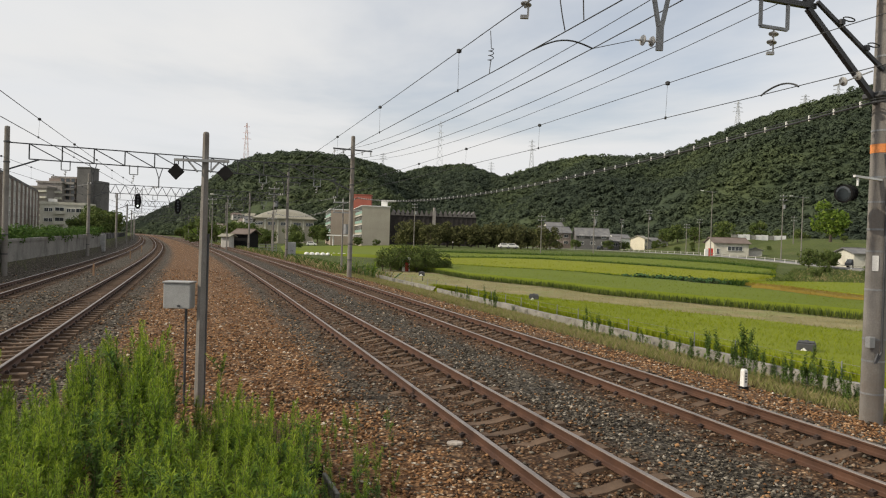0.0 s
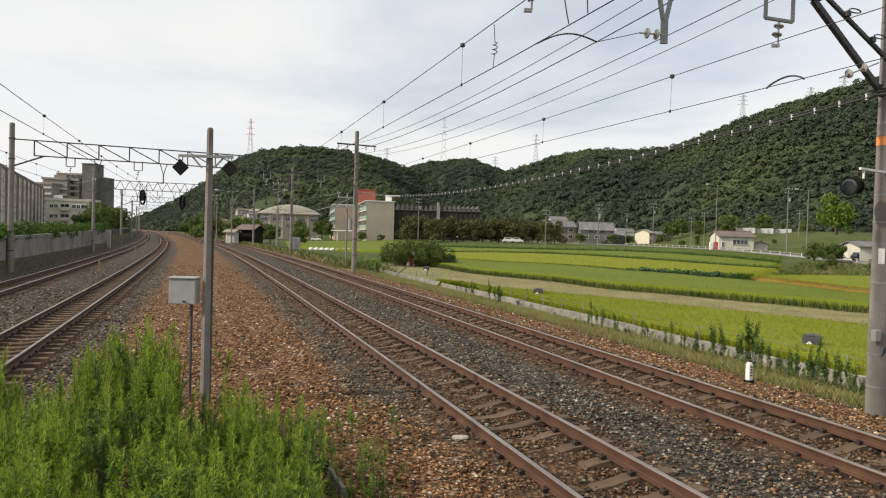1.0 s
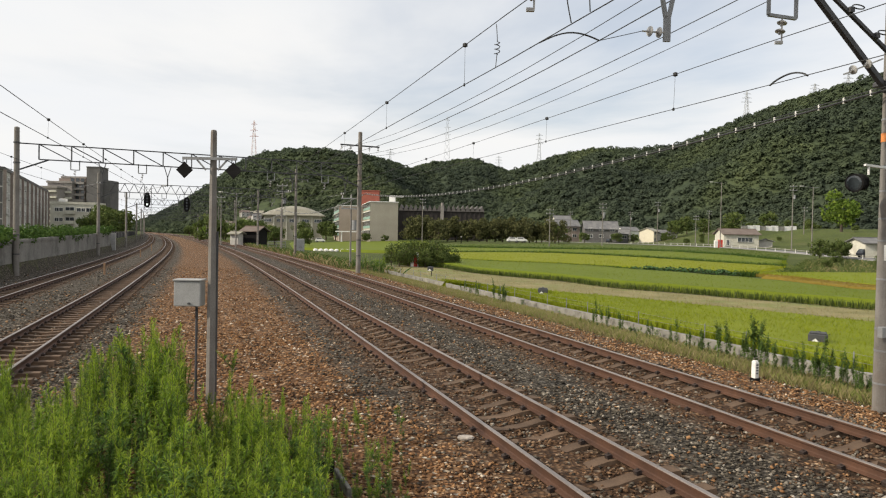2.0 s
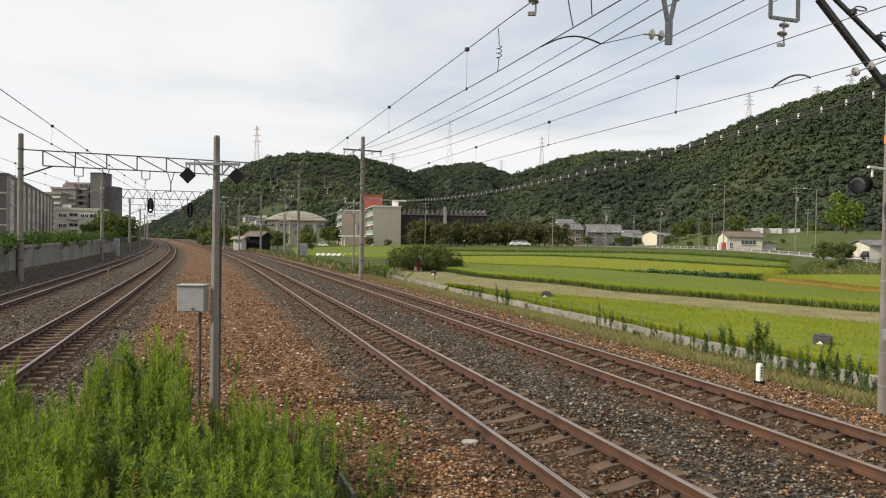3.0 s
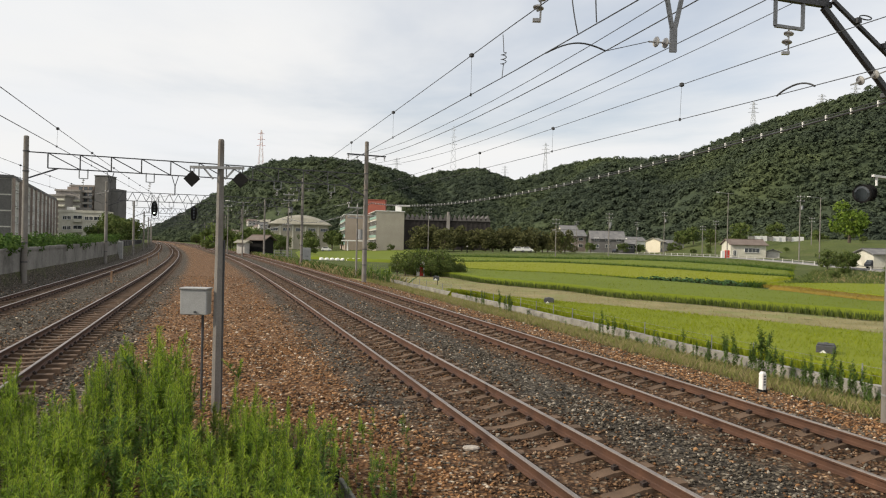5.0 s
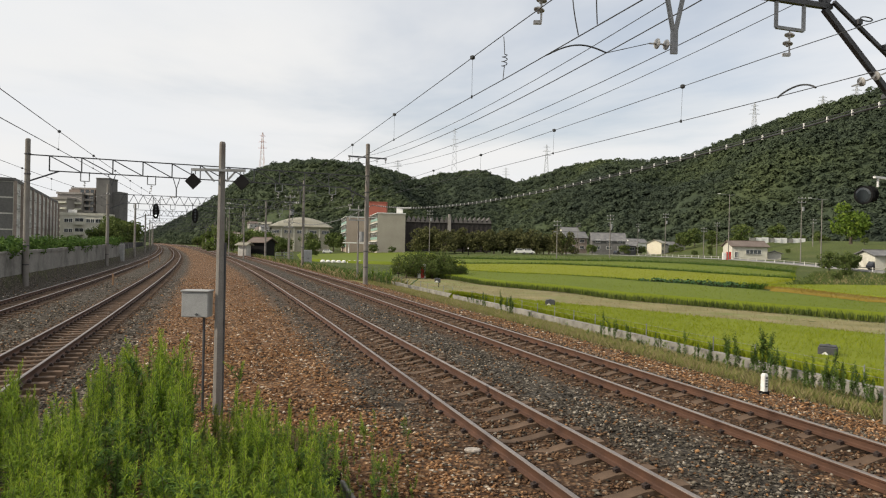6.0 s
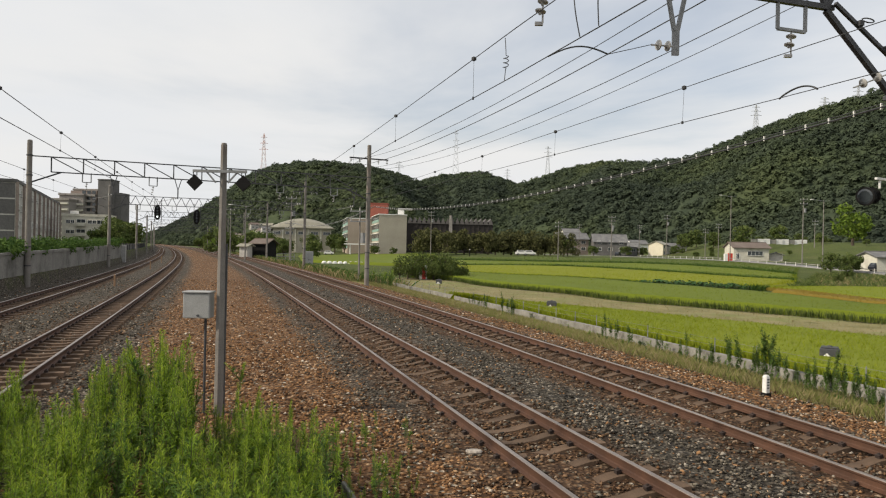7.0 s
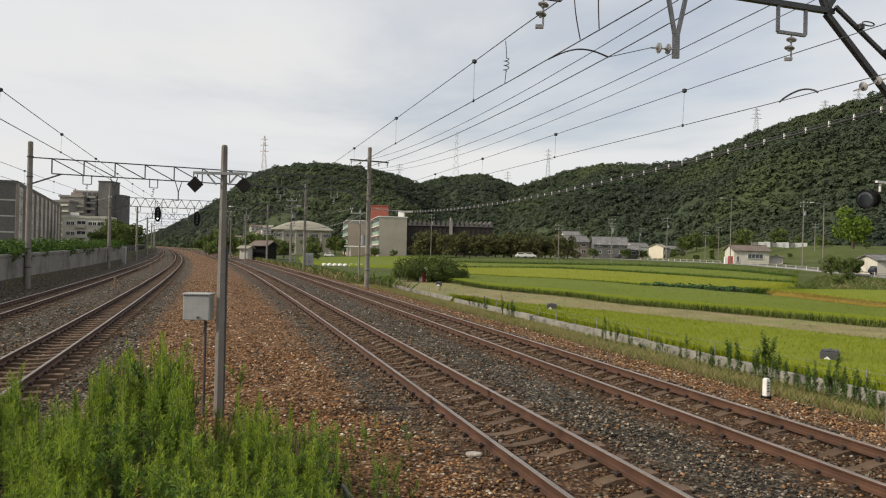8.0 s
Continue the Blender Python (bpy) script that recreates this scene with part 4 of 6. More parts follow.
def catenary(off, near, far, label, droppers, wander=0.0, r=0.009):
    """Messenger wire between the gantries, contact wire below it, droppers with clamps.
    near, far: heights of the messenger and the contact wire at the two nearest supports and beyond; droppers: first place and step."""
    c = thing("overhead_line", Matrix(), label, "overhead wire", "overhead lines")
    for i, (a, e) in enumerate(zip(SUPPORTS[:-1], SUPPORTS[1:])):
        (m0, c0), (m1, c1) = (near if a < 40 else far), (near if e < 40 else far)
        p, q = at(a, off, m0), at(e, off, m1)
        s = wander * (-1) ** i
        part("messenger_wire", Build().tube(sagged(p, q, 0.10), r, 6), M["wire"], c)
        pc, qc = at(a, off + s, c0), at(e, off - s, c1)
        part("contact_wire", Build().tube([pc, qc], r, 6), M["wire"], c)
        first, step = droppers
        y = first + step * math.ceil((a + 1.0 - first) / step)
        while y < e - 1.0 and a < 150:
            t = (y - a) / (e - a)
            up, lo = p.lerp(q, t) - Vector((0, 0, 0.4 * t * (1 - t))), pc.lerp(qc, t)
            d = Build().rod(up, lo, 0.003, n=4)
            d.turned(up, [(0.015, -0.04), (0.045, -0.025), (0.045, 0.025), (0.015, 0.04)], 8).box(lo, (0.03, 0.04, 0.05))
            part("dropper", d, M["wire"], c)
            y += step
    return c


catenary(8.20, (5.82, 5.14), (5.86, 5.34), "thin weathered messenger and contact wires with droppers", (13.1, 4.95), 0.02, 0.0065)
catenary(4.33, (6.18, 5.44), (6.21, 5.60), "thin dark messenger and contact wires with droppers", (12.76, 5.5), 0.0, 0.0075)
catenary(-4.22, (5.70, 5.10), (5.95, 5.50), "dark overhead wires above the curving track", (19.5, 5.6), 0.03)
catenary(-8.09, (5.77, 5.11), (5.94, 5.30), "dark overhead wires beside the retaining wall", (19.5, 5.6), 0.02)


def feeder(ends, r, label, sag=0.15):
    """A feeder wire on the crossarms: places as (y, off, z)."""
    f = thing("feeder_wire", Matrix(), label, "wire", "feeder wires")
    for p, q in zip(ends[:-1], ends[1:]):
        part("cable", Build().tube(sagged(at(*p), at(*q), sag), r, 6), M["wire"], f)


for n_, m_, z_, h_, r_, g_ in ((9.18, 9.76, 8.32, 9.32, 0.010, 0.85), (9.88, 10.08, 8.33, 8.80, 0.014, 0.67), (11.42, 11.28, 8.46, 8.75, 0.011, 0.77), (12.32, 11.73, 8.63, 8.61, 0.009, 0.93)):
    feeder([(-34, n_, z_), (12.4, n_, z_), (53.5, m_, h_), (96, m_ + 0.2, 8.9), (140, m_ + 0.2, 8.8), (184, m_ + 0.2, 8.8)], r_, "dark sagging feeder wire between gantry crossarms", g_)


def lashed_cable():
    """Communication cable lashed to a carrier wire with bright ties, along the posts."""
    c = thing("lashed_cable", Matrix(), "dark cable lashed to its carrier with pale ties", "cable")
    ends = [(-34, 11.3, 5.5), (12.4, 11.32, 5.50), (53.5, 11.42, 5.81), (96, 11.2, 5.7), (140, 11.0, 5.6)]
    tie = Build().box((0, 0, 0), (0.03, 0.03, 0.11)).mesh("tie", M["white"])
    for p, q in zip(ends[:-1], ends[1:]):
        pts = sagged(at(*p), at(*q), 0.84, 24)
        part("carrier_wire", Build().tube(pts, 0.010, 6), M["wire"], c)
        part("cable", Build().tube([v - Vector((0, 0, 0.06)) for v in pts], 0.022, 6), M["wire"], c)
        for i in range(76):
            t = (i + 0.5) / 76
            v = Vector(pts[0]).lerp(Vector(pts[-1]), t) - Vector((0, 0, 3.36 * t * (1 - t)))
            part("tie", tie, None, c, m=Matrix.Translation(v - Vector((0, 0, 0.035))))


lashed_cable()


def jumper(name, pts, r, label):
    j = thing(name, Matrix(), label, "wire")
    part("strand", Build().tube([Vector(p) for p in pts], r, 6), M["wire"], j)


# bowed jumpers clamped to the contact wires
for oo, zz, ya, yb in ((8.22, 5.14, 10.2, 10.9), ):
    jumper("jumper_wire", [at(ya + (yb - ya) * t, oo + 0.03 * math.sin(math.pi * t), zz + 0.11 * math.sin(math.pi * t) ** 0.8) for t in np.linspace(0, 1, 12)], 0.014, "bowed copper jumper clamped to the contact wire")
arm_end = at(10.5, 5.46, 5.665)
jumper("steady_arm", [at(9.88, 4.33, 5.44).lerp(arm_end, t) + Vector((0, 0, 0.13 * math.sin(math.pi * t))) for t in np.linspace(0, 1, 12)], 0.012, "bowed steady arm clamped to the contact wire")
jumper("coil_jumper", [at(11.42, 4.34 + 0.02 * math.sin(math.pi * t), 6.15 - 0.70 * t) + (Vector((0.045 * math.cos(60 * t), 0.045 * math.sin(60 * t), 0)) if 0.42 < t < 0.72 else Vector()) for t in np.linspace(0, 1, 70)], 0.007, "thin coiled wire between messenger and contact wires")
for ya, yb in ((9.0, 9.15), (8.55, 8.4)):
    jumper("loop_jumper", [at(ya + (yb - ya) * t, 4.33, 5.46 + 1.1 * t) + Vector((-0.05 * math.sin(math.pi * t), 0, 0)) for t in np.linspace(0, 1, 10)], 0.008, "thin wire hanging down to the contact wire")

# ---- paddies ----


def height(x, y):
    s = float(line_slope(y))
    off = (x - float(line_x(y))) / math.sqrt(1 + s * s)
    return float(land(x, y, off))


def field(name, near, far, tall, mat, label, category="paddy", n=60, k=16, seed=1):
    """A crop between two edge lines, as a low block with an uneven top."""
    A, B = resample(near, n), resample(far, n)
    rng = np.random.default_rng(seed)
    V, F = [], []
    for j in range(k + 2):
        t = min(max((j - 1) / (k - 1), 0), 1)
        for i in range(n):
            x, y = A[i] * (1 - t) + B[i] * t
            if 0 < j < k + 1:
                x, y = x + rng.normal(0, 0.05), y + rng.normal(0, 0.05)
            z = height(x, y)
            z += (tall + 0.025 * noise.noise(Vector((x * 0.3, y * 0.3, seed))) + rng.normal(0, 0.012)) if 0 < j < k + 1 and 0 < i < n - 1 else -0.05
            V.append((x, y, z))
    idx = np.arange(n * (k + 2)).reshape(k + 2, n)
    F = np.stack([idx[:-1, :-1], idx[:-1, 1:], idx[1:, 1:], idx[1:, :-1]], -1).reshape(-1, 4)
    return tagged(new(name, fast_mesh(name, np.array(V), F, mat, smooth=True)), label, category, kind="stuff")


def blades(name, near, far, z0, count, h0, h1, width, mat, label, seed, lean=0.25, parent=None):
    """Upright grass blades scattered between two edge lines, as one mesh."""
    A, B = resample(near, 200), resample(far, 200)
    rng = np.random.default_rng(seed)
    u, t = rng.integers(0, 200, count), rng.uniform(0, 1, count) ** 1.0
    x = A[u, 0] * (1 - t) + B[u, 0] * t + rng.normal(0, 0.12, count)
    y = A[u, 1] * (1 - t) + B[u, 1] * t + rng.normal(0, 0.12, count)
    S = line_slope(y)
    z = land(x, y, (x - line_x(y)) / np.sqrt(1 + S * S)) + z0
    a = rng.uniform(0, 2 * np.pi, count)
    h = rng.uniform(h0, h1, count)
    w = width * rng.uniform(0.6, 1.3, count)
    lx, ly = rng.normal(0, lean, count) * h, rng.normal(0, lean, count) * h
    c, s = np.cos(a) * w, np.sin(a) * w
    P = np.stack([np.stack([x - c, y - s, z], -1), np.stack([x + c, y + s, z], -1),
                  np.stack([x + c * 0.6 + lx * 0.4, y + s * 0.6 + ly * 0.4, z + h * 0.6], -1), np.stack([x + lx, y + ly, z + h], -1)], 1)
    F = (np.arange(count) * 4)[:, None] + np.array([[0, 1, 2, 3]])
    ob = new(name, fast_mesh(name, P.reshape(-1, 3), F, mat))
    if parent is not None:
        ob.parent = parent
    return tagged(ob, label, "grass", kind="stuff")


E1 = [(0.4, 46.4), (1.6, 45.4), (5.7, 41.9), (11.1, 36.3), (17.7, 27.9), (26, 17), (33, 6)]
KERB = [(float(at(y, 16.0).x), y) for y in (45.2, 42, 38, 30, 22, 14, 4)]
E2 = [(-4, 84), (1.5, 78.6), (4.1, 69), (6.5, 65), (10.7, 59.2), (13.5, 51.8), (16.6, 48.5), (19.2, 45.2), (24.3, 38.8), (34, 25), (44, 10)]
E3 = [(1.0, 97), (3.2, 93.5), (8.7, 87.5), (15.3, 84.2), (18.0, 80.8), (20.5, 74), (25.0, 66), (28.0, 58), (28.8, 48), (34, 36), (46, 18), (54, 6)]
Y3 = [(1.0, 98.5), (3.2, 95), (8.7, 89), (15.3, 85.6), (18.0, 82.4), (21.0, 77), (25.4, 72.5), (33.5, 72)]
E4 = [(0, 128), (3.4, 127.5), (12.9, 129), (21.1, 127.5), (27.7, 120), (33.0, 111.3), (36.4, 105), (40.4, 94), (44.2, 87)]
S4 = [(x + .6, y + 1.6) for x, y in E4]
E5 = [(0, 158), (4.1, 157), (14.9, 149.5), (26, 143.5), (38.6, 138), (46, 133), (51.6, 120.5), (52.5, 104)]
S5 = [(x + .8, y + 1.8) for x, y in E5]
E6 = [(0, 186), (3.3, 184), (17.7, 177.5), (31.9, 175.5), (46, 174), (59.7, 172), (66.5, 157), (66.5, 131)]
GOLD0 = [(29.9, 64.5), (30.8, 61), (30.4, 55.8), (30.6, 50), (36, 38), (47, 20)]
GOLD1 = [(32.0, 68.5), (33.4, 65), (33.2, 60), (33.5, 53), (39, 41), (50, 23)]
GREEN1 = [(34.5, 71.2), (40.3, 74), (47.8, 75.5), (58, 70), (66, 58), (74, 42)]
field("rice_paddy", KERB, E1, 0.55, M["rice"], "bright green rice paddy behind the kerb wall", seed=1, n=90, k=26)
field("mown_strip", [(-8, 60), (-3, 51)] + [(x + .3, y + .3) for x, y in E1], [(-10, 79)] + [(x - .3, y - .3) for x, y in E2], 0.03, M["mown"], "straw-coloured mown strip between rice paddies", "field", seed=2)
field("rice_paddy", E2, E3, 0.55, M["rice_green"], "green rice paddy with a dark cut edge", seed=3, n=90, k=16)
field("rice_paddy", Y3, E4, 0.60, M["rice_yellow"], "yellow-green ripening rice paddy", seed=4, n=70, k=18)
field("rice_paddy", S4, E5, 0.60, M["rice_green"], "green rice paddy beyond the ripening one", seed=5, n=70)
field("grass_field", S5, E6, 0.35, M["rice_dull"], "dull green grass field before the village road", "field", seed=10, n=70)
field("rice_paddy", GOLD0, GOLD1, 0.50, M["rice_gold"], "narrow golden strip of ripe rice", seed=7, n=50, k=5)
field("rice_paddy", [(x + .2, y + .3) for x, y in GOLD1], GREEN1, 0.52, M["rice"], "rice paddy beside a golden strip", seed=6, n=50)
field("rice_paddy", [(-30, 150), (-12, 135), (2, 128)], [(-48, 232), (-30, 228), (-2, 222)], 0.5, M["rice_green"], "yellow-green rice paddy below the school", seed=9, n=40)
blades("rice_blades", KERB, E1, 0.44, 62000, 0.09, 0.24, 0.0055, M["rice"], "fine upright bright green rice blades", 21, 0.3)
blades("rice_blades", E2, E3, 0.42, 24000, 0.10, 0.26, 0.010, M["rice_green"], "fine upright green rice blades", 22, 0.3)
blades("rice_edge", [(x - .12, y - .1) for x, y in KERB], KERB, 0.0, 9000, 0.40, 0.66, 0.008, M["rice"], "bright green rice stalks along the kerb wall", 28, 0.12)
blades("rice_edge", [(x - .25, y - .25) for x, y in E2], E2, -0.02, 9000, 0.35, 0.60, 0.012, M["bush"], "dark stalks along the cut paddy edge", 23, 0.15)
blades("rice_blades", Y3, E4, 0.48, 22000, 0.10, 0.28, 0.022, M["rice_yellow"], "fine yellow-green ripening rice blades", 41, 0.3)
blades("rice_blades", S4, E5, 0.48, 14000, 0.10, 0.28, 0.03, M["rice_green"], "fine green rice blades on a far paddy", 42, 0.3)
blades("field_grass", S5, E6, 0.2, 14000, 0.15, 0.40, 0.035, M["rice_dull"], "rough dull green grass before the village road", 46, 0.5)
blades("rice_blades", GOLD1, GREEN1, 0.40, 12000, 0.10, 0.28, 0.02, M["rice"], "fine green rice blades beside the golden strip", 43, 0.3)
blades("rice_blades", GOLD0, GOLD1, 0.38, 9000, 0.10, 0.30, 0.014, M["rice_gold"], "golden ripe rice blades", 44, 0.3)
blades("field_grass", [(-8, 60), (-3, 51)] + E1, [(-10, 79)] + E2, 0.02, 26000, 0.03, 0.13, 0.008, M["dry_grass"], "short straw stubble on the mown strip", 45, 0.6)
SCRUB = [(53, 100), (60, 112), (67, 120), (73, 104), (75, 80), (78, 50)]
blades("field_grass", [(36, 74), (44, 77), (52, 77), (60, 70), (68, 58), (76, 42)], SCRUB, 0.0, 9000, 0.15, 0.75, 0.035, M["bush"], "rough dark scrub below the village road", 47, 0.5)
blades("field_grass", [(44, 82), (52, 86), (60, 84), (68, 72)], SCRUB, 0.0, 2600, 0.15, 0.55, 0.035, M["dry_grass"], "brown dry grass on the bank below the road", 48, 0.5)
for ed, sd, tall in ((Y3, 31, 0.78), (S4, 32, 1.05), (S5, 33, 1.15)):
    blades("rice_edge", [(x - .5, y - .6) for x, y in ed], ed, -0.02, 8000, 0.55 * tall, tall, 0.025, M["hedge"], "dark grassy dike along a far paddy edge", sd, 0.2)
VERGE0 = [(float(at(y, 12.0).x), y) for y in np.arange(60, 6, -2)]
VERGE1 = [(float(at(y, 14.85).x), y) for y in np.arange(60, 6, -2)]
VERGE_MID = [(float(at(y, 14.1).x), y) for y in np.arange(60, 6, -2)]
blades("dry_grass", VERGE0, VERGE_MID, 0.0, 52000, 0.05, 0.26, 0.0022, M["dry_grass"], "dry straw-coloured grass along the kerb wall", 24, 0.30)
blades("dry_grass", VERGE_MID, VERGE1, 0.0, 16000, 0.03, 0.12, 0.0020, M["dry_grass"], "short dry grass at the foot of the kerb wall", 29, 0.35)
blades("dry_grass", VERGE0, VERGE_MID, 0.0, 36000, 0.05, 0.26, 0.0022, M["verge_green"], "pale green grass among dry stalks on the verge", 25, 0.30)
FAR0 = [(float(at(y, 11.0).x), y) for y in np.arange(200, 58, -4)]
FAR1 = [(float(at(y, 16.0).x), y) for y in np.arange(200, 58, -4)]
blades("dry_grass", FAR0, FAR1, 0.0, 16000, 0.2, 0.8, 0.025, M["dry_grass"], "dry grass along the far verge", 26, 0.4)
blades("dry_grass", FAR0, FAR1, 0.0, 12000, 0.2, 0.9, 0.025, M["hedge"], "green grass along the far verge", 27, 0.4)

# ---- trees and shrubs ----


def leaf_cloud(rng, centres, radii, per, size, squash=0.8):
    """Leaf cards spread through balls: points and quads."""
    V, F, k = [], [], 0
    for c, r in zip(centres, radii):
        d = rng.normal(0, 1, (per, 3))
        d /= np.linalg.norm(d, axis=1)[:, None]
        p = np.array(c) + d * (r * rng.uniform(0.55, 1.05, per) ** 0.6)[:, None] * np.array([1, 1, squash])
        a = rng.normal(0, 1, (per, 3))
        a /= np.linalg.norm(a, axis=1)[:, None]
        b = np.cross(a, d + rng.normal(0, 0.4, (per, 3)))
        b /= np.linalg.norm(b, axis=1)[:, None] + 1e-9
        s = size * rng.uniform(0.5, 1.2, per)[:, None]
        q = np.stack([p - a * s, p + b * s * 0.55, p + a * s, p - b * s * 0.55], 1)
        V.append(q.reshape(-1, 3))
        F.append(np.arange(per * 4).reshape(-1, 4) + k)
        k += per * 4
    return np.concatenate(V), np.concatenate(F)


def tree_kind(seed, h, spread, mat, leaf, blobs=22, per=70, trunk=True, low=0.3):
    """Meshes of one kind of tree: tapered trunk with limbs, crown of leaves."""
    rng = np.random.default_rng(seed)
    b = Build()
    base_h = h * low
    b.rod((0, 0, -0.3), (0, 0, base_h), 0.035 * h, 0.025 * h, 9)
    cs, rs = [], []
    for i in range(blobs):
        a = rng.uniform(0, 2 * np.pi)
        r = spread * math.sqrt(rng.uniform(0.02, 1.0)) * 0.85
        z = base_h + (h - base_h) * rng.uniform(0.05, 0.92) * (1 - 0.45 * (r / spread) ** 2)
        cs.append((r * math.cos(a), r * math.sin(a), z))
        rs.append(spread * rng.uniform(0.22, 0.42))
    for c in cs[:8]:
        b.rod((0, 0, base_h * 0.9), c, 0.018 * h, 0.006 * h, 6)
    V, F = leaf_cloud(rng, cs, rs, per, leaf)
    return b.mesh("trunk", M["bark"]), fast_mesh("crown", V, F, mat)


def plant_tree(kind, x, y, turn=0, size=1.0, label="green leafy tree", group="", z=None, name="tree"):
    t = thing(name, Matrix.Translation((x, y, height(x, y) if z is None else z)) @ Matrix.Rotation(turn, 4, "Z"), label, name, group)
    for nm, me in zip(("trunk", "crown"), kind):
        part(nm, me, None, t, m=Matrix.Diagonal((size, size, size, 1)))
    return t


rr = random.Random(8)
shrub = [tree_kind(40 + i, 3.5, 1.9, M["bush"], 0.12, 30, 75, low=0.16) for i in range(3)]
for x, y, s in ((-3.9, 79.0, 0.95), (-2.0, 80.5, 1.0), (0.0, 81.0, 0.98), (1.7, 83.0, 0.72), (-4.9, 80.5, 0.6), (-1.0, 79.2, 0.62), (1.0, 79.6, 0.5), (2.2, 81.0, 0.5), (0.6, 82.5, 0.8), (-3.0, 82.0, 0.85)):
    plant_tree(shrub[rr.randrange(3)], x, y, rr.uniform(0, 6), s, "dense dark green shrub in a paddy corner", "paddy shrubs", name="shrub")
M["cherry"] = leafy("late summer cherry leaf", [(0.12, (0.040, 0.044, 0.018)), (0.5, (0.078, 0.084, 0.032)), (0.95, (0.13, 0.12, 0.05))], 0.25, 0.7, 0.15)
cherry = [tree_kind(50 + i, 7.5, 4.6, M["cherry"], 0.36, 30, 66, low=0.12) for i in range(3)]
for i in range(16):
    plant_tree(cherry[i % 3], -6.5 + i * 2.8 + rr.uniform(-1, 1), 214 + rr.uniform(-4, 6), rr.uniform(0, 6), rr.uniform(0.75, 1.08), "olive-brown cherry tree in a row", "cherry trees", z=1.2)
broad = [tree_kind(60 + i, 9.0, 4.2, M["bush"], 0.42, 30, 62, low=0.2) for i in range(4)]
M["lime"] = leafy("light green leaf", [(0.12, (0.05, 0.09, 0.015)), (0.5, (0.11, 0.17, 0.025)), (0.95, (0.19, 0.24, 0.04))], 0.25, 0.6, 0.3)
lime = [tree_kind(70 + i, 10.5, 4.0, M["lime"], 0.40, 30, 70, low=0.18) for i in range(2)]
plant_tree(lime[0], 93.5, 160, 1, 1.0, "tall bright lime-green tree", z=5.6)
for x, y, s in ((66.5, 120, 0.40), (70.5, 121, 0.42), (72.5, 124, 0.36)):
    plant_tree(broad[rr.randrange(4)], x, y, rr.uniform(0, 6), s, "low spreading roadside tree", "roadside trees")
for x, y, s in ((60, 104, 0.22), (63, 98, 0.2), (52, 92, 0.16), (58, 88, 0.2), (66, 101, 0.2), (70, 97, 0.25)):
    plant_tree(broad[rr.randrange(4)], x, y, rr.uniform(0, 6), s, "low dark bush on rough ground", "rough bushes", name="bush")
# trees beyond the wall and along the curve
for y, off, s in ((150, -16.5, 0.62), (158, -18.5, 0.75), (166, -15.5, 0.70), (176, -18, 0.9), (184, -15.5, 0.75), (196, -17.5, 0.9), (206, -15, 0.8), (216, -19, 0.8), (146, -19.5, 0.5)):
    p = at(y, off)
    plant_tree(broad[rr.randrange(4)], p.x, p.y, rr.uniform(0, 6), s, "dark green tree behind the trackside fence", "fence trees")
for i in range(46):
    y = 190 + i * 6.5 + rr.uniform(-3, 3)
    p = at(y, rr.choice((15, 17, 20, 24)) + rr.uniform(-1, 2))
    plant_tree((broad + lime)[rr.choice((0, 1, 2, 3, 3, 4))], p.x, p.y, rr.uniform(0, 6), rr.uniform(0.45, 0.8), "green tree along the railway curve", "railway trees", z=-0.6)
for px, py, s, kd in ((-48, 150, 0.75, 1), (-45, 168, 0.8, 2), (-33, 178, 0.6, 0), (-52, 200, 0.9, 1), (-57, 215, 0.8, 4), (-47, 250, 0.85, 3), (-70, 285, 0.9, 0), (-38, 270, 0.8, 2), (-44, 285, 1.0, 2), (-78, 300, 1.0, 1),
                      (-22, 226, 0.42, 2), (-16, 226, 0.3, 1), (112, 262, 1.0, 0), (120, 250, 0.8, 1), (104, 300, 1.0, 2), (112, 310, 0.9, 3), (58, 270, 0.5, 2), (44, 262, 0.6, 0), (70, 268, 0.5, 1), (84, 295, 0.5, 1), (110, 285, 0.8, 0), (96, 225, 0.35, 2), (90, 215, 0.3, 1), (100, 220, 0.35, 0),
                      (40, 225, 0.7, 1), (36, 235, 0.8, 0)):
    plant_tree((broad + lime)[kd], px, py, rr.uniform(0, 6), s, "leafy green tree among the village houses", "village trees")


for i in range(34):
    r3 = random.Random(500 + i)
    x, y = 88 + 62 * r3.random(), 205 + 95 * r3.random()
    plant_tree((broad + lime)[r3.choice((0, 1, 2, 3, 3, 4))], x, y, r3.uniform(0, 6), r3.uniform(0.18, 0.45), "leafy bush on the terraced slope", "slope bushes", name="bush")


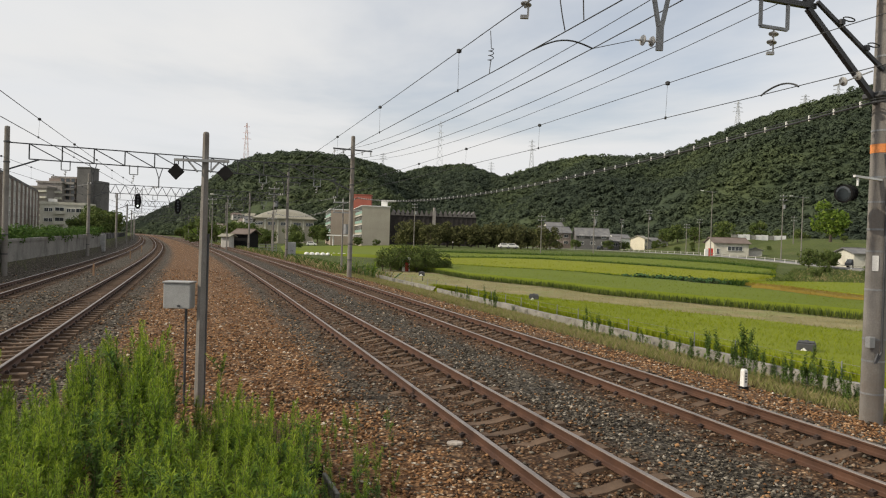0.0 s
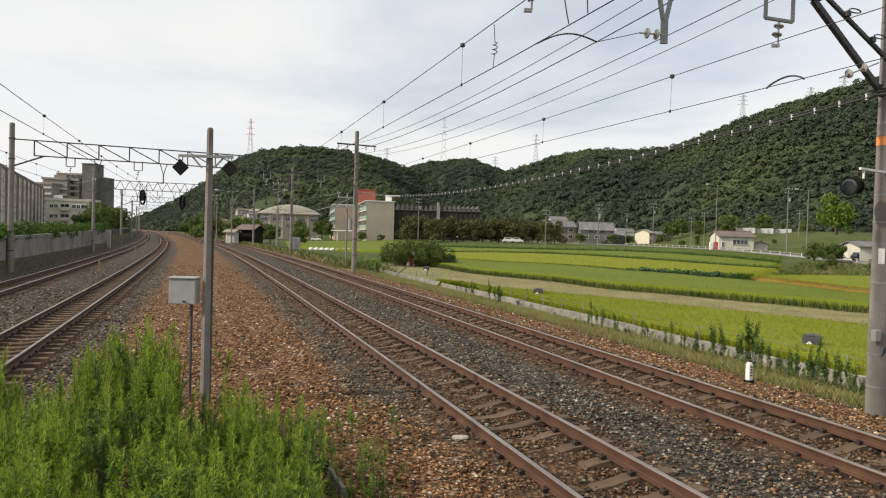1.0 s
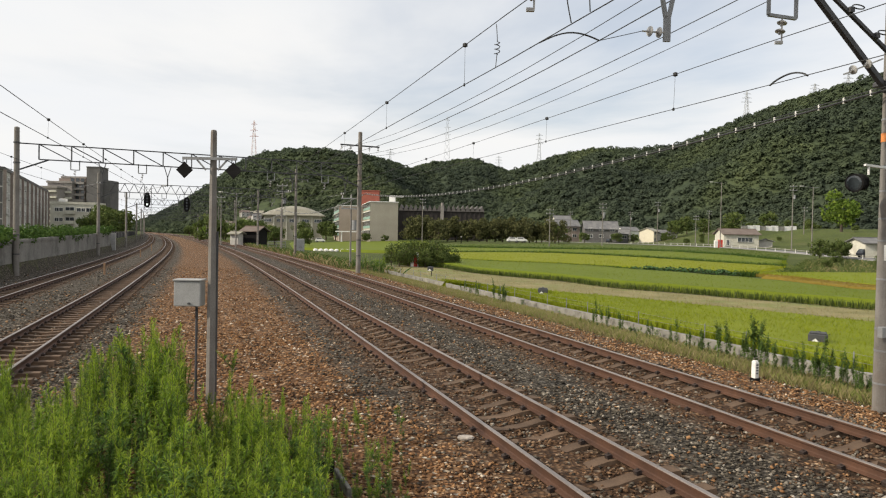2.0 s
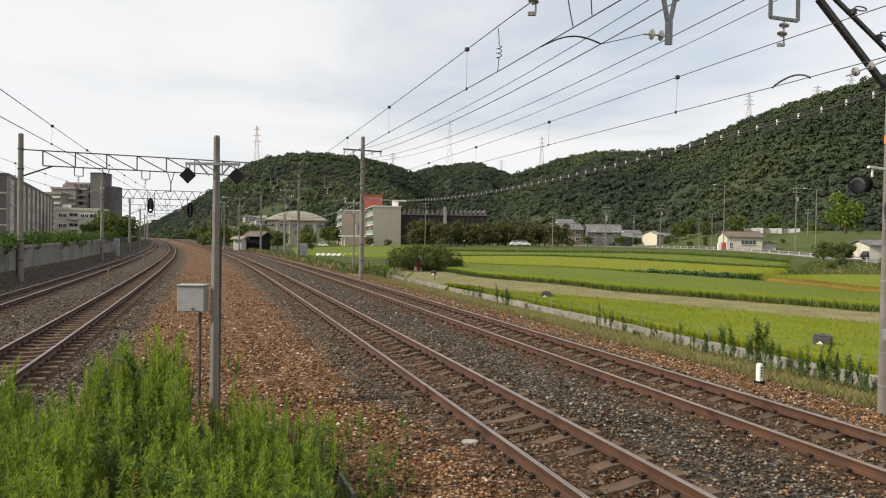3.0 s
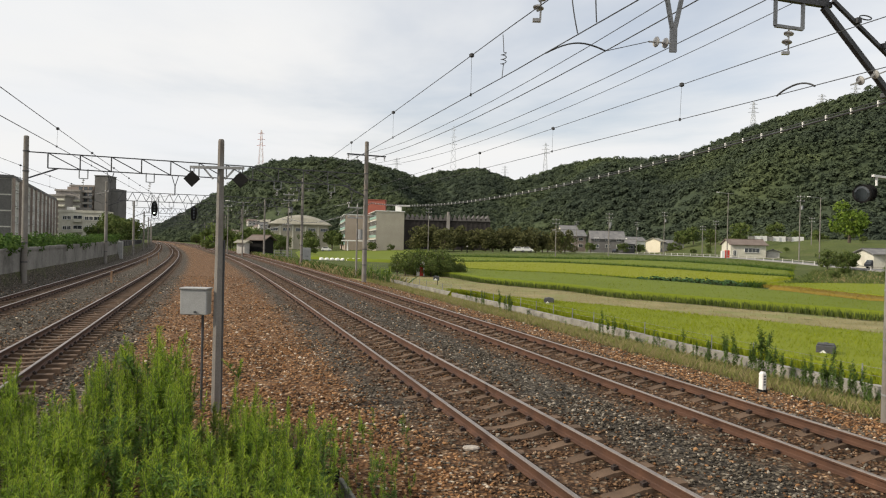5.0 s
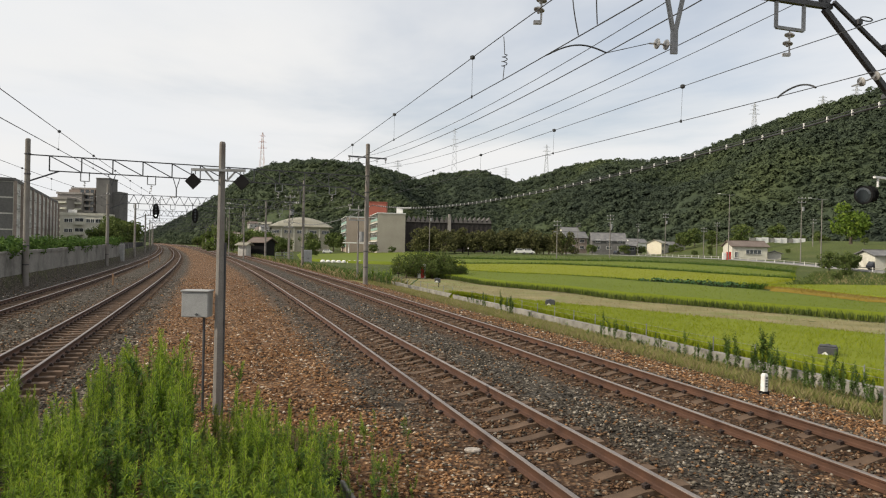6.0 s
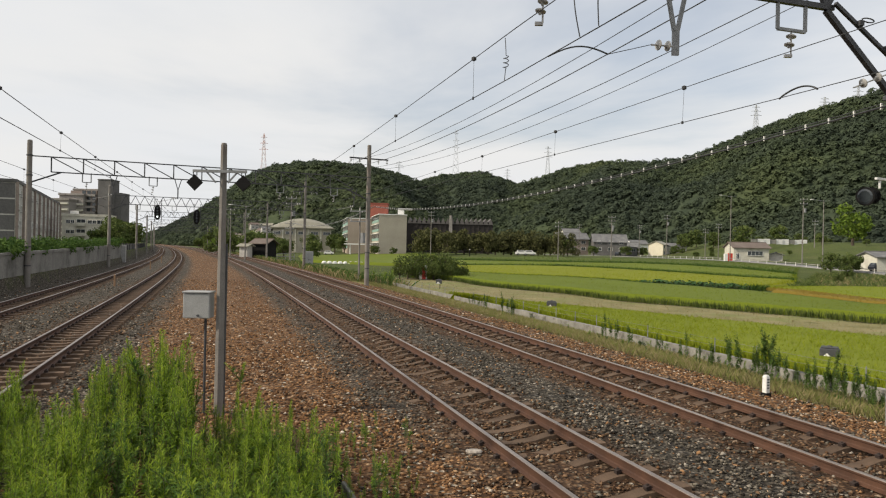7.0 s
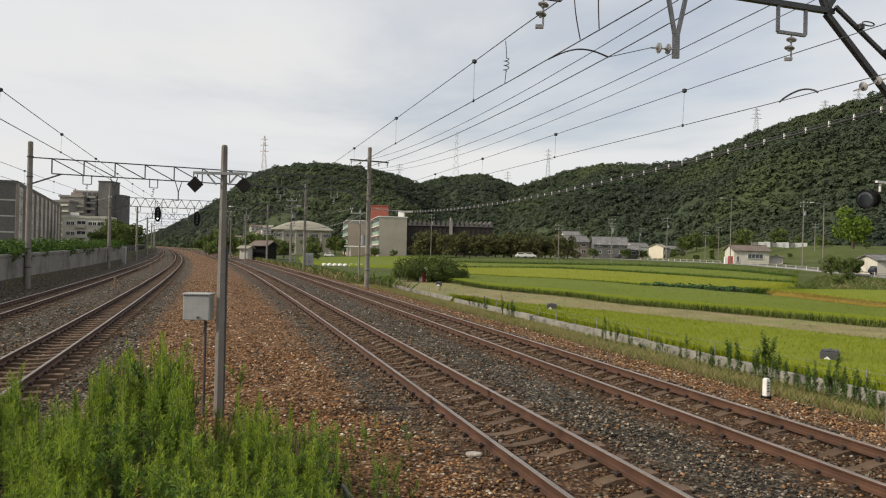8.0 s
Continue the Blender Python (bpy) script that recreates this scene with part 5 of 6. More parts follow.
def hedge_row():
    """Clipped-looking but ragged hedge on the retaining wall, in single bushes."""
    kinds = []
    for i in range(4):
        rng = np.random.default_rng(80 + i)
        cs = [(rng.uniform(-0.7, 0.7), rng.uniform(-0.9, 0.9), rng.uniform(0.25, 0.85)) for _ in range(12)]
        V, F = leaf_cloud(rng, cs, [rng.uniform(0.35, 0.6) for _ in cs], 70, 0.11)
        b = Build()
        for c in cs[:5]:
            b.rod((c[0] * 0.3, c[1] * 0.3, -0.5), c, 0.03, 0.012, 6)
        kinds.append((b.mesh("stem", M["bark"]), fast_mesh("foliage", V, F, M["hedge"])))
    y = 22.0
    while y < 98:
        p = at(y, -12.6 + rr.uniform(-0.2, 0.2))
        t = thing("hedge_bush", Matrix.Translation((p.x, p.y, 1.35 + 0.006 * max(y - 38, 0))) @ Matrix.Rotation(rr.uniform(0, 6), 4, "Z"), "leafy green bush in a hedge above the retaining wall", "bush", "wall hedge")
        s = rr.uniform(0.9, 1.25)
        k = rr.choice(kinds)
        part("stem", k[0], None, t, m=Matrix.Diagonal((s, s, s, 1)))
        part("foliage", k[1], None, t, m=Matrix.Diagonal((s, s, s, 1)))
        y += 1.35


hedge_row()

# ---- buildings ----


def local(m):
    return lambda x, y, z: m @ Vector((x, y, z))


def window_at(parent, m, w, h, deep=0.18, mat=None, sill=True, bars=1):
    """Window on a wall that lies in the plane y = 0 of m and faces -y."""
    wd = part("window", Build().box((0, 0.02, 0), (w, 0.06, h)), mat or M["glass"], parent, m=m)
    f = Build()
    for s in (-1, 1):
        f.box((s * (w / 2 + 0.03), -0.03, 0), (0.08, 0.12, h + 0.14))
        f.box((0, -0.03, s * (h / 2 + 0.03)), (w, 0.12, 0.08))
    for i in range(bars):
        f.box((-w / 2 + w * (i + 1) / (bars + 1), -0.02, 0), (0.05, 0.06, h))
    part("frame", f, M["white"], wd)
    if sill:
        part("sill", Build().box((0, -0.08, -h / 2 - 0.09), (w + 0.2, 0.22, 0.06)), M["concrete"], wd)
    return wd


def block(name, x, y, z0, turn, w, d, h, mat, label, roof_mat=None, category="building", group=""):
    """A flat-roofed block; its front is the face y = 0 of its own space, x along it."""
    t = thing(name, Matrix.Translation((x, y, z0)) @ Matrix.Rotation(turn, 4, "Z"), label, category, group)
    part("wall", Build().box((w / 2, d / 2, h / 2 - 1), (w, d, h + 2)), mat, t)
    rf = Build().box((w / 2, d / 2, h + 0.12), (w + 0.3, d + 0.3, 0.22))
    for a in ((w / 2, 0, w, 0.2), (w / 2, d, w, 0.2), (0, d / 2, 0.2, d), (w, d / 2, 0.2, d)):
        rf.box((a[0], a[1], h + 0.45), (a[2] + 0.22, a[3] + 0.02, 0.5))
    part("roof", rf, roof_mat or mat, t)
    return t


def apartment():
    """Long four-storey flats beside the line."""
    A, B = Vector((-83, 136, 0)), Vector((-120, 219, 0))
    d = B - A
    turn = math.atan2(d.y, d.x)
    # front towards the railway: own x runs from the far end to the near end
    t = block("apartment_house", A.x, A.y, 1.0, turn, d.length, 11.0, 12.6, M["grey_wall"], "long pale grey four-storey apartment house", M["dim_wall"], "apartment house")
    L = d.length
    n = 10
    for i in range(n + 1):
        part("pilaster", Build().box((i * L / n, -0.2, 6.3), (0.40, 0.5, 12.9)), M["brown_wall"], t)
        if i < n:
            part("bay", Build().box(((i + 0.24) * L / n, -0.10, 6.2), (2.6, 0.3, 12.5)), M["pale_bay"], t, "pale projecting stair bay")
    for i in range(n):
        for s in range(4):
            z = 1.6 + 3.1 * s
            window_at(t, pose((i + 0.24) * L / n, -0.27, z + 0.2), 1.1, 1.1)
            window_at(t, pose((i + 0.70) * L / n, -0.02, z), 2.0, 1.3)
    e = Build()
    for z in (3.3, 6.4, 9.5):
        e.box((-0.03, 5.5, z), (0.10, 11, 0.25))
    part("floor_band", e, M["grey_wall"], t)
    part("gable_panel", Build().box((-0.02, 5.5, 6.3), (0.08, 10.6, 12.4)), M["dim_wall"], t, "dark grey windowless end wall")


apartment()


def low_flats():
    t = block("low_flats", -104.0, 191, 0.6, radians(9), 11.2, 9, 8.6, M["cream"], "cream three-storey block with dark windows", None, "apartment house")
    for s in range(3):
        z = 1.3 + 2.75 * s
        for x, ww, hh in ((1.6, 1.0, 0.9), (2.7, 0.9, 0.9), (7.2, 1.0, 0.9), (8.3, 0.9, 0.9), (9.9, 1.7, 1.0)):
            window_at(t, pose(x, -0.02, z + 0.35), ww, hh, sill=False)
        part("balcony", Build().box((4.9, -0.5, z - 0.35), (2.4, 1.0, 0.9)), M["cream"], t)
        window_at(t, pose(4.9, -0.02, z + 0.45), 2.2, 1.1, sill=False)
    part("tank_house", Build().box((2.0, 3.5, 9.6), (1.8, 1.6, 1.2), bevel=0.05), M["white"], t)


low_flats()


def tower_block():
    """Tall stepped flats with balconies and a dark stair tower."""
    t = thing("tower_block", Matrix.Translation((-188, 330, 0)), "tall brown stepped apartment tower with balconies", "apartment house")
    for i, (x, y, w, d, h) in enumerate(((-6, 10, 12, 12, 22.0), (-3, 18, 12, 12, 25.0), (0, 26, 12, 12, 28.0))):
        part("wing", Build().box((x + w / 2, y + d / 2, h / 2 - 1), (w, d, h + 2)).box((x + w / 2, y + d / 2 - 0.2, h + 0.4), (w + 0.8, d + 0.8, 0.9)), M["tower_grey"], t)
        for s in range(7):
            part("floor_slab", Build().box((x + w / 2, y - 0.5, 3 + 2.9 * s), (w, 1.2, 0.9)), M["cream"], t)
    part("main_block", Build().box((7.5, 38, 13), (13, 34, 29)), M["brown_wall"], t, "brown tiled main block")
    for s in range(9):
        part("balcony", Build().box((10.2, 20.2, 2.0 + 2.9 * s), (7.5, 1.4, 1.05)), M["tower_grey"], t)
        for k in range(3):
            part("window", Build().box((7.7 + 2.5 * k, 20.95, 3.5 + 2.9 * s), (1.7, 0.1, 1.6)), M["glass"], t)
    part("stair_tower", Build().box((18.6, 24, 15), (6.5, 9, 36)).box((18.6, 24, 33.2), (6.9, 9.4, 0.5)), M["dim_wall"], t, "dark grey windowless stair tower")
    part("side_block", Build().box((23.6, 28, 12), (3.6, 9, 30)), M["dim_wall"], t)


tower_block()


def school():
    """Two school blocks with banded window fronts, a red roof house and a tank."""
    t = thing("school_building", Matrix(), "beige four-storey school with green-banded windows and red roof house", "school")

    def wing(cx, cy, ang, w, length, h, z0, mat):
        m = Matrix.Translation((cx, cy, z0)) @ Matrix.Rotation(ang, 4, "Z")
        part("wall", Build().box((w / 2, length / 2, h / 2 - 1), (w, length, h + 2)), mat, t, m=m)
        part("parapet", Build().box((w / 2, length / 2, h + 0.15), (w + 0.3, length + 0.3, 0.3)), M["white"], t, m=m)
        for s in range(4):
            z = 0.9 + s * (h / 4)
            for k in range(8):
                wn = part("window", Build().box((-0.06, length * (k + 0.5) / 8, z + 1.45), (0.12, length / 8 - 0.5, 1.5)), M["glass"], t, m=m)
                part("spandrel", Build().box((-0.09, length * (k + 0.5) / 8, z + 0.25), (0.14, length / 8 - 0.5, 0.85)), M["green_panel"], wn, "pale green panel")
                part("mullion", Build().box((-0.10, length * (k + 0.5) / 8, z + 1.45), (0.16, 0.12, 1.5)), M["white"], wn)
            part("ledge", Build().box((-0.25, length / 2, z + 2.35), (0.6, length, 0.16)), M["white"], t, m=m)
    wing(-22.1, 240, radians(11), 9.6, 36, 12.9, 0.8, M["beige"])
    wing(-35.7, 262, radians(11), 12.5, 36, 11.8, 1.2, M["pink"])
    part("roof_house", Build().box((-24.5, 268, 15.8), (6.5, 6, 6.4)).box((-24.5, 268, 19.1), (6.9, 6.4, 0.25)), M["brick_red"], t, "brick-red rooftop house")
    part("tank_tower", Build().box((-15.2, 250, 15.0), (2.2, 2.0, 3.0)), M["white"], t, "white roof tank")
    part("tank_lid", Build().box((-13.3, 250, 16.2), (4.2, 2.4, 0.5)), M["white"], t)
    part("porch", Build().box((-28.5, 236, 3.4), (9, 5, 0.35)).rod((-25, 234.2, 0), (-25, 234.2, 3.3), 0.2).rod((-31, 234.2, 0), (-31, 234.2, 3.3), 0.2), M["white"], t)


M["pink"] = plain("pinkish beige wall", (0.36, 0.29, 0.235), (0.42, 0.345, 0.28), 0.3, 0.85, 0, 5, 0.1)
school()


def dark_shed():
    """Long dark hall under a folded plate roof."""
    t = thing("dark_hall", Matrix.Translation((-13.5, 262, 0.5)), "long dark brown hall with a zigzag folded roof edge", "hall")
    part("wall", Build().box((16, 9, 5.6), (32, 18, 13.2)), M["dark_clad"], t)
    n = 18
    for i in range(n):
        x0, x1 = 32 * i / n, 32 * (i + 1) / n
        xm = (x0 + x1) / 2
        b = Build()
        b.add([(x0, -0.5, 11.2), (xm, -0.5, 13.6), (x1, -0.5, 11.2), (x0, 18.2, 11.2), (xm, 18.2, 13.6), (x1, 18.2, 11.2)], [(0, 2, 1), (3, 4, 5), (0, 1, 4, 3), (1, 2, 5, 4), (0, 3, 5, 2)])
        part("roof_fold", b, M["dark_roof"], t)
        part("rib", Build().box((x0, -0.12, 5.5), (0.35, 0.3, 11.6)), M["dark_clad"], t)
    part("duct", Build().box((16.2, -0.5, 10.6), (1.2, 0.8, 5.2)).rod((16.2, -0.5, 13), (16.2, -0.5, 14.4), 0.5, 0.5, 10), M["tower_grey"], t)


M["dark_clad"] = plain("dark brown cladding", (0.026, 0.022, 0.021), (0.045, 0.038, 0.035), 0.3, 0.85, 0, 4)
M["dark_roof"] = plain("grey-brown roof plates", (0.085, 0.078, 0.075), (0.13, 0.12, 0.115), 0.4, 0.8, 0, 4)
dark_shed()


def gymnasium():
    t = thing("gymnasium", Matrix.Translation((-60.5, 300, 0.5)) @ Matrix.Rotation(radians(8), 4, "Z"), "pale school gymnasium with a low vaulted metal roof", "hall")
    part("wall", Build().box((0, 9, 4), (24, 18, 12)), M["beige"], t)
    b = Build()
    e, nx, ny = 13.6, 16, 8
    for j in range(ny + 1):
        for i in range(nx + 1):
            u, v = 2 * i / nx - 1, 2 * j / ny - 1
            b.v.append((e * u, 9 + 10.2 * v, 9.7 + 4.1 * (1 - u * u) * (1 - v ** 4)))
    for j in range(ny):
        for i in range(nx):
            p = j * (nx + 1) + i
            b.f.append((p, p + 1, p + nx + 2, p + nx + 1))
            b.m.append(0)
    b.box((0, 9, 9.5), (2 * e, 20.4, 0.36))
    part("roof", b, M["roof_pale"], t)
    for x in (-8, -2.7, 2.7, 8):
        part("buttress", Build().box((x, -0.25, 4), (0.6, 0.5, 10)), M["cream"], t)
    for x in (-10.5, -5.3, 0, 5.3, 10.5):
        window_at(t, pose(x, -0.02, 7.3), 3.0, 1.2, bars=2)


gymnasium()


def gable_house(x, y, turn, w, d, h, rise, wall, roof, label, z=None, wins=2, storeys=1, name="house"):
    """House with a pitched tiled roof, eaves and windows; the ridge runs along its own x."""
    t = thing(name, Matrix.Translation((x, y, height(x, y) if z is None else z)) @ Matrix.Rotation(turn, 4, "Z"), label, "house", "village houses")
    b = Build()
    b.add([(-w / 2, -d / 2, -1), (w / 2, -d / 2, -1), (w / 2, d / 2, -1), (-w / 2, d / 2, -1), (-w / 2, -d / 2, h), (w / 2, -d / 2, h), (w / 2, d / 2, h), (-w / 2, d / 2, h), (-w / 2, 0, h + rise), (w / 2, 0, h + rise)],
          [(0, 1, 5, 4), (2, 3, 7, 6), (1, 2, 6, 9, 5), (3, 0, 4, 8, 7), (4, 5, 9, 8), (6, 7, 8, 9), (3, 2, 1, 0)])
    part("wall", b, wall, t)
    r = Build()
    e, o = 0.6, 0.5
    k = rise / (d / 2)
    for s in (-1, 1):
        p = [(-w / 2 - o, s * (d / 2 + e), h - k * e + 0.05), (w / 2 + o, s * (d / 2 + e), h - k * e + 0.05), (w / 2 + o, 0, h + rise + 0.05), (-w / 2 - o, 0, h + rise + 0.05)]
        q = [(a, c, f + 0.16) for a, c, f in p]
        r.add(p + q, [(0, 1, 2, 3), (7, 6, 5, 4), (0, 4, 5, 1), (1, 5, 6, 2), (3, 2, 6, 7), (0, 3, 7, 4)])
    r.box((0, 0, h + rise + 0.22), (w + 1.0, 0.35, 0.2))
    part("roof", r, roof, t)
    for st in range(storeys):
        for i in range(wins):
            window_at(t, pose(-w / 2 + w * (i + 0.5) / wins, -d / 2 - 0.02, 1.5 + 2.7 * st), min(1.8, w / wins * 0.55), 1.2)
    return t


gable_house(54.5, 300, 0.10, 13, 9, 5.6, 2.4, M["brown_wall"], M["roof_grey"], "two-storey farmhouse with a grey tiled roof", 2.2, 3, 2)
gable_house(56.5, 312, 0.10, 7, 6, 8.6, 1.6, M["cream"], M["roof_grey"], "tall narrow house behind the farmhouse", 2.2, 2, 3)
gable_house(69.0, 292, -0.08, 13.5, 9, 4.6, 3.0, M["dim_wall"], M["roof_grey"], "dark wooden farmhouse with a broad grey roof", 2.2, 3, 2)
gable_house(80.0, 300, -0.3, 6.5, 6, 3.0, 1.6, M["dim_wall"], M["roof_grey"], "small dark outbuilding beside the farmhouse", 2.0, 2, 1)
gable_house(100.0, 362, 0.25, 9, 7, 4.2, 1.8, M["white"], M["roof_grey"], "white house higher up the slope", None, 3, 1)
gable_house(92.2, 300, 0.95, 7, 6.2, 5.0, 1.3, M["sun_cream"], M["roof_pale"], "cream gabled house beside the paddies", 1.2, 2, 2)
gable_house(99.8, 303, 0.05, 8.5, 7, 4.4, 1.2, M["grey_wall"], M["roof_grey"], "grey house beside the cream house", 1.2, 2, 1)
hs = gable_house(83.6, 193, -0.05, 9.4, 7, 3.6, 1.3, M["cream"], M["roof_brown"], "single-storey pale house with a brown roof", 1.0, 0, 1)
window_at(hs, pose(1.0, -3.52, 2.1), 4.0, 1.1, bars=3)
window_at(hs, pose(-3.6, -3.52, 1.2), 0.8, 1.6)
gable_house(91.2, 192, 1.2, 3.2, 3.2, 1.9, 0.5, M["grey_wall"], M["roof_grey"], "small grey shed beside the house", 0.9, 1, 1, "shed")
gable_house(82.0, 128, 0.0, 9, 6, 2.6, 0.8, M["cream"], M["roof_grey"], "cream garage beside the road", 0.2, 0, 1, "garage")
gable_house(-38.8, 152, -0.25, 3.6, 4.2, 2.5, 0.8, M["black"], M["roof_brown"], "black weathered shed beside the line", 0.4, 0, 1, "shed")
gable_house(-41.6, 148, -0.2, 1.8, 2.2, 2.0, 0.3, M["grey_wall"], M["roof_pale"], "tiny pale grey trackside hut", 0.2, 0, 1, "hut")


def slope_height(x, y):
    d = np.hypot(WEST_SLOPE[..., 0] - x, WEST_SLOPE[..., 1] - y)
    return max(float(WEST_SLOPE[..., 2].ravel()[np.argmin(d)]), 0.6)


for i in range(44):
    rr2 = random.Random(300 + i)
    y = 590 + 145 * rr2.random()
    x = y * rr2.uniform(-0.325, -0.225)
    gable_house(x, y, rr2.uniform(-0.5, 0.5), rr2.uniform(7, 9.5), 6.5, rr2.uniform(3.5, 5.5), 2, rr2.choice((M["cream"], M["grey_wall"], M["grey_wall"], M["brown_wall"])), rr2.choice((M["roof_grey"], M["roof_brown"], M["roof_pale"])), "distant house at the foot of the wooded hill", slope_height(x, y) + 0.6, 2, 2)


def greenhouse_wall():
    t = thing("terrace_wall", Matrix(), "pale concrete terrace wall with white sheds on the slope", "wall", kind="structure")
    for i in range(9):
        part("panel", Build().box((103 + i * 2.2, 232 + 0.3 * i, 7.2), (2.15, 0.3, 1.4 + 0.2 * (i % 3))), M["white"] if i % 3 else M["concrete"], t)


greenhouse_wall()


def road():
    pts = resample([(30, 292, 0), (50, 287, 0), (66, 272, 0), (74, 245, 0), (77, 205, 0), (77.4, 186, 0), (77, 155, 0), (76.3, 138, 0), (76, 120, 0), (75, 95, 0), (70, 40, 0)], 60)
    V = []
    for i, p in enumerate(pts):
        d = pts[min(i + 1, 59)] - pts[max(i - 1, 0)]
        d /= np.linalg.norm(d)
        nrm = np.array([d[1], -d[0], 0])
        for s in (-2.6, 2.6):
            q = p + nrm * s
            V.append((q[0], q[1], height(*p[:2]) + 0.14))
        for s in (2.6, -2.6):
            q = p + nrm * s
            V.append((q[0], q[1], height(*p[:2]) - 0.8))
    F = [(4 * i + k, 4 * i + (k + 1) % 4, 4 * i + 4 + (k + 1) % 4, 4 * i + 4 + k) for i in range(59) for k in range(4)]
    tagged(new("road", fast_mesh("road", np.array(V), np.array(F), M["asphalt"])), "narrow pale asphalt village road past the paddies", "road", kind="structure")
    g = thing("guard_rail", Matrix(), "low white guard rail along the village road", "guard rail")
    edge = []
    for i in range(14, 52):
        d = pts[i + 1] - pts[i - 1]
        d /= np.linalg.norm(d)
        q = pts[i] + np.array([-d[1], d[0], 0]) * -2.4
        z = height(pts[i][0], pts[i][1]) + 0.14
        q = (q[0], q[1], z)
        edge.append((q[0], q[1], z + 0.55))
        part("post", Build().rod(q, (q[0], q[1], z + 0.7), 0.06, n=6), M["white"], g)
    for a, c in zip(edge[:-1], edge[1:]):
        part("rail", Build().beam(a, c, 0.05, 0.13), M["concrete"], g)


road()


def utility_pole(x, y, top, z0, label="grey concrete utility pole with crossarms", lamp=False, thick=0.68):
    t = thing("utility_pole", Matrix.Translation((x, y, z0)), label, "utility pole", "utility poles")
    h = top - z0
    part("shaft", Build().rod((0, 0, -0.5), (0, 0, h), 0.20 * thick, 0.11 * thick, 12), M["pole"], t)
    if not lamp:
        for k in (0.4, 1.3):
            arm = part("crossarm", Build().box((0, -0.16, h - k), (1.7, 0.10, 0.10)), M["steel"], t)
            for s in (-0.75, 0.0, 0.75):
                part("insulator", Build().rod((s, -0.16, h - k + 0.05), (s, -0.16, h - k + 0.28), 0.06, 0.04, 8), M["porcelain"], arm)
        part("transformer", Build().rod((0.35, 0, h - 3.2), (0.35, 0, h - 2.3), 0.28, n=12), M["steel"], t) if int(x) % 2 else None
    else:
        part("lamp_arm", Build().beam((0, 0, h - 0.2), (-2.4, -0.2, h + 0.1), 0.08).beam((0, 0, h - 0.2), (1.2, -0.2, h - 0.05), 0.06), M["steel"], t)
        part("lamp_head", Build().box((-2.7, -0.2, h + 0.1), (0.7, 0.25, 0.14), bevel=0.03), M["white"], t)


for x, y, top, z0, lampy in ((39.6, 165, 11.2, -0.6, 0), (26.3, 160, 9.4, -0.9, 0), (-3.5, 200, 13.2, 0.8, 0), (67, 210, 14.2, 0.5, 0), (71.7, 175, 17.3, 0.5, 1), (81.3, 150, 14.7, 0.5, 1), (79.5, 155, 15.5, 0.6, 0), (82.3, 220, 10.6, 0.8, 0), (88, 224, 12.5, 1.5, 0),
                             (-23.9, 110, 10.4, -0.6, 0), (-35.0, 124, 9.5, -0.5, 1), (-42.5, 140, 9.8, -0.3, 0), (63, 262, 13.5, 1.5, 0), (52, 268, 13, 1.5, 0), (77, 275, 13.5, 1.5, 0), (106, 200, 13, 5.5, 0), (-28, 128, 7.0, -0.6, 0)):
    utility_pole(x, y, top, z0, lamp=bool(lampy), label="grey concrete street-lamp pole" if lampy else "grey concrete utility pole with crossarms")
utility_pole(-7.4, 62.0, 6.2, -0.9, "thin dark pole beside the railway fence", False, 0.5)


def pylon(x, y, z0, top, red, wide=8.0):
    """Lattice power pylon."""
    t = thing("power_pylon", Matrix.Translation((x, y, z0)), "distant red and white lattice power pylon" if red else "distant grey lattice power pylon on the ridge", "pylon", "power pylons")
    h = top - z0
    mat = M["faded_red"] if red else M["haze_steel"]
    legs = [Vector((sx, sy, 0)) for sx in (-1, 1) for sy in (-1, 1)]

    def at_z(l, z):
        w = wide / 2 * (1 - 0.86 * min(z / h, 1.0) ** 0.8)
        return Vector((l.x * w, l.y * w, z))
    n = 8
    for l in legs:
        part("leg", Build().tube([at_z(l, h * i / n) for i in range(n + 1)], 0.17, 4), mat, t)
    b = Build()
    for i in range(n):
        for k in range(4):
            p, q = legs[(0, 1, 3, 2)[k]], legs[(1, 3, 2, 0)[k]]
            b.rod(at_z(p, h * i / n), at_z(q, h * (i + 1) / n), 0.12, n=4)
            b.rod(at_z(q, h * i / n), at_z(p, h * (i + 1) / n), 0.12, n=4)
    part("bracing", b, M["white"] if red else mat, t)
    for f, w in ((0.66, 6.5), (0.79, 5.5), (0.92, 4.5)):
        part("crossarm", Build().beam((-w, 0, h * f), (w, 0, h * f), 0.35).beam((-w, 0, h * f), (0, 0, h * f + 1.8), 0.2).beam((w, 0, h * f), (0, 0, h * f + 1.8), 0.2), mat, t)


# far pylon steel painted paler, standing in for haze over the distance
M["haze_steel"] = plain("haze-paled galvanised steel", (0.42, 0.44, 0.46), (0.5, 0.52, 0.54), 0.5, 0.6)
M["faded_red"] = plain("faded red steel", (0.42, 0.13, 0.09), (0.5, 0.2, 0.15), 0.5, 0.7)
for x, y, z0, top, red, wd in ((-261, 1010, 95, 162, 1, 9), (18.5, 1190, 112, 205, 0, 13), (145.5, 990, 105, 150, 0, 7), (354, 800, 138, 174, 0, 7), (399.6, 740, 144, 171, 0, 6), (432, 735, 150, 183, 0, 6), (-65, 1000, 98, 125, 0, 5), (103, 1150, 100, 135, 0, 5)):
    pylon(x, y, z0, top, red, wd)

# ---- loose stones ----


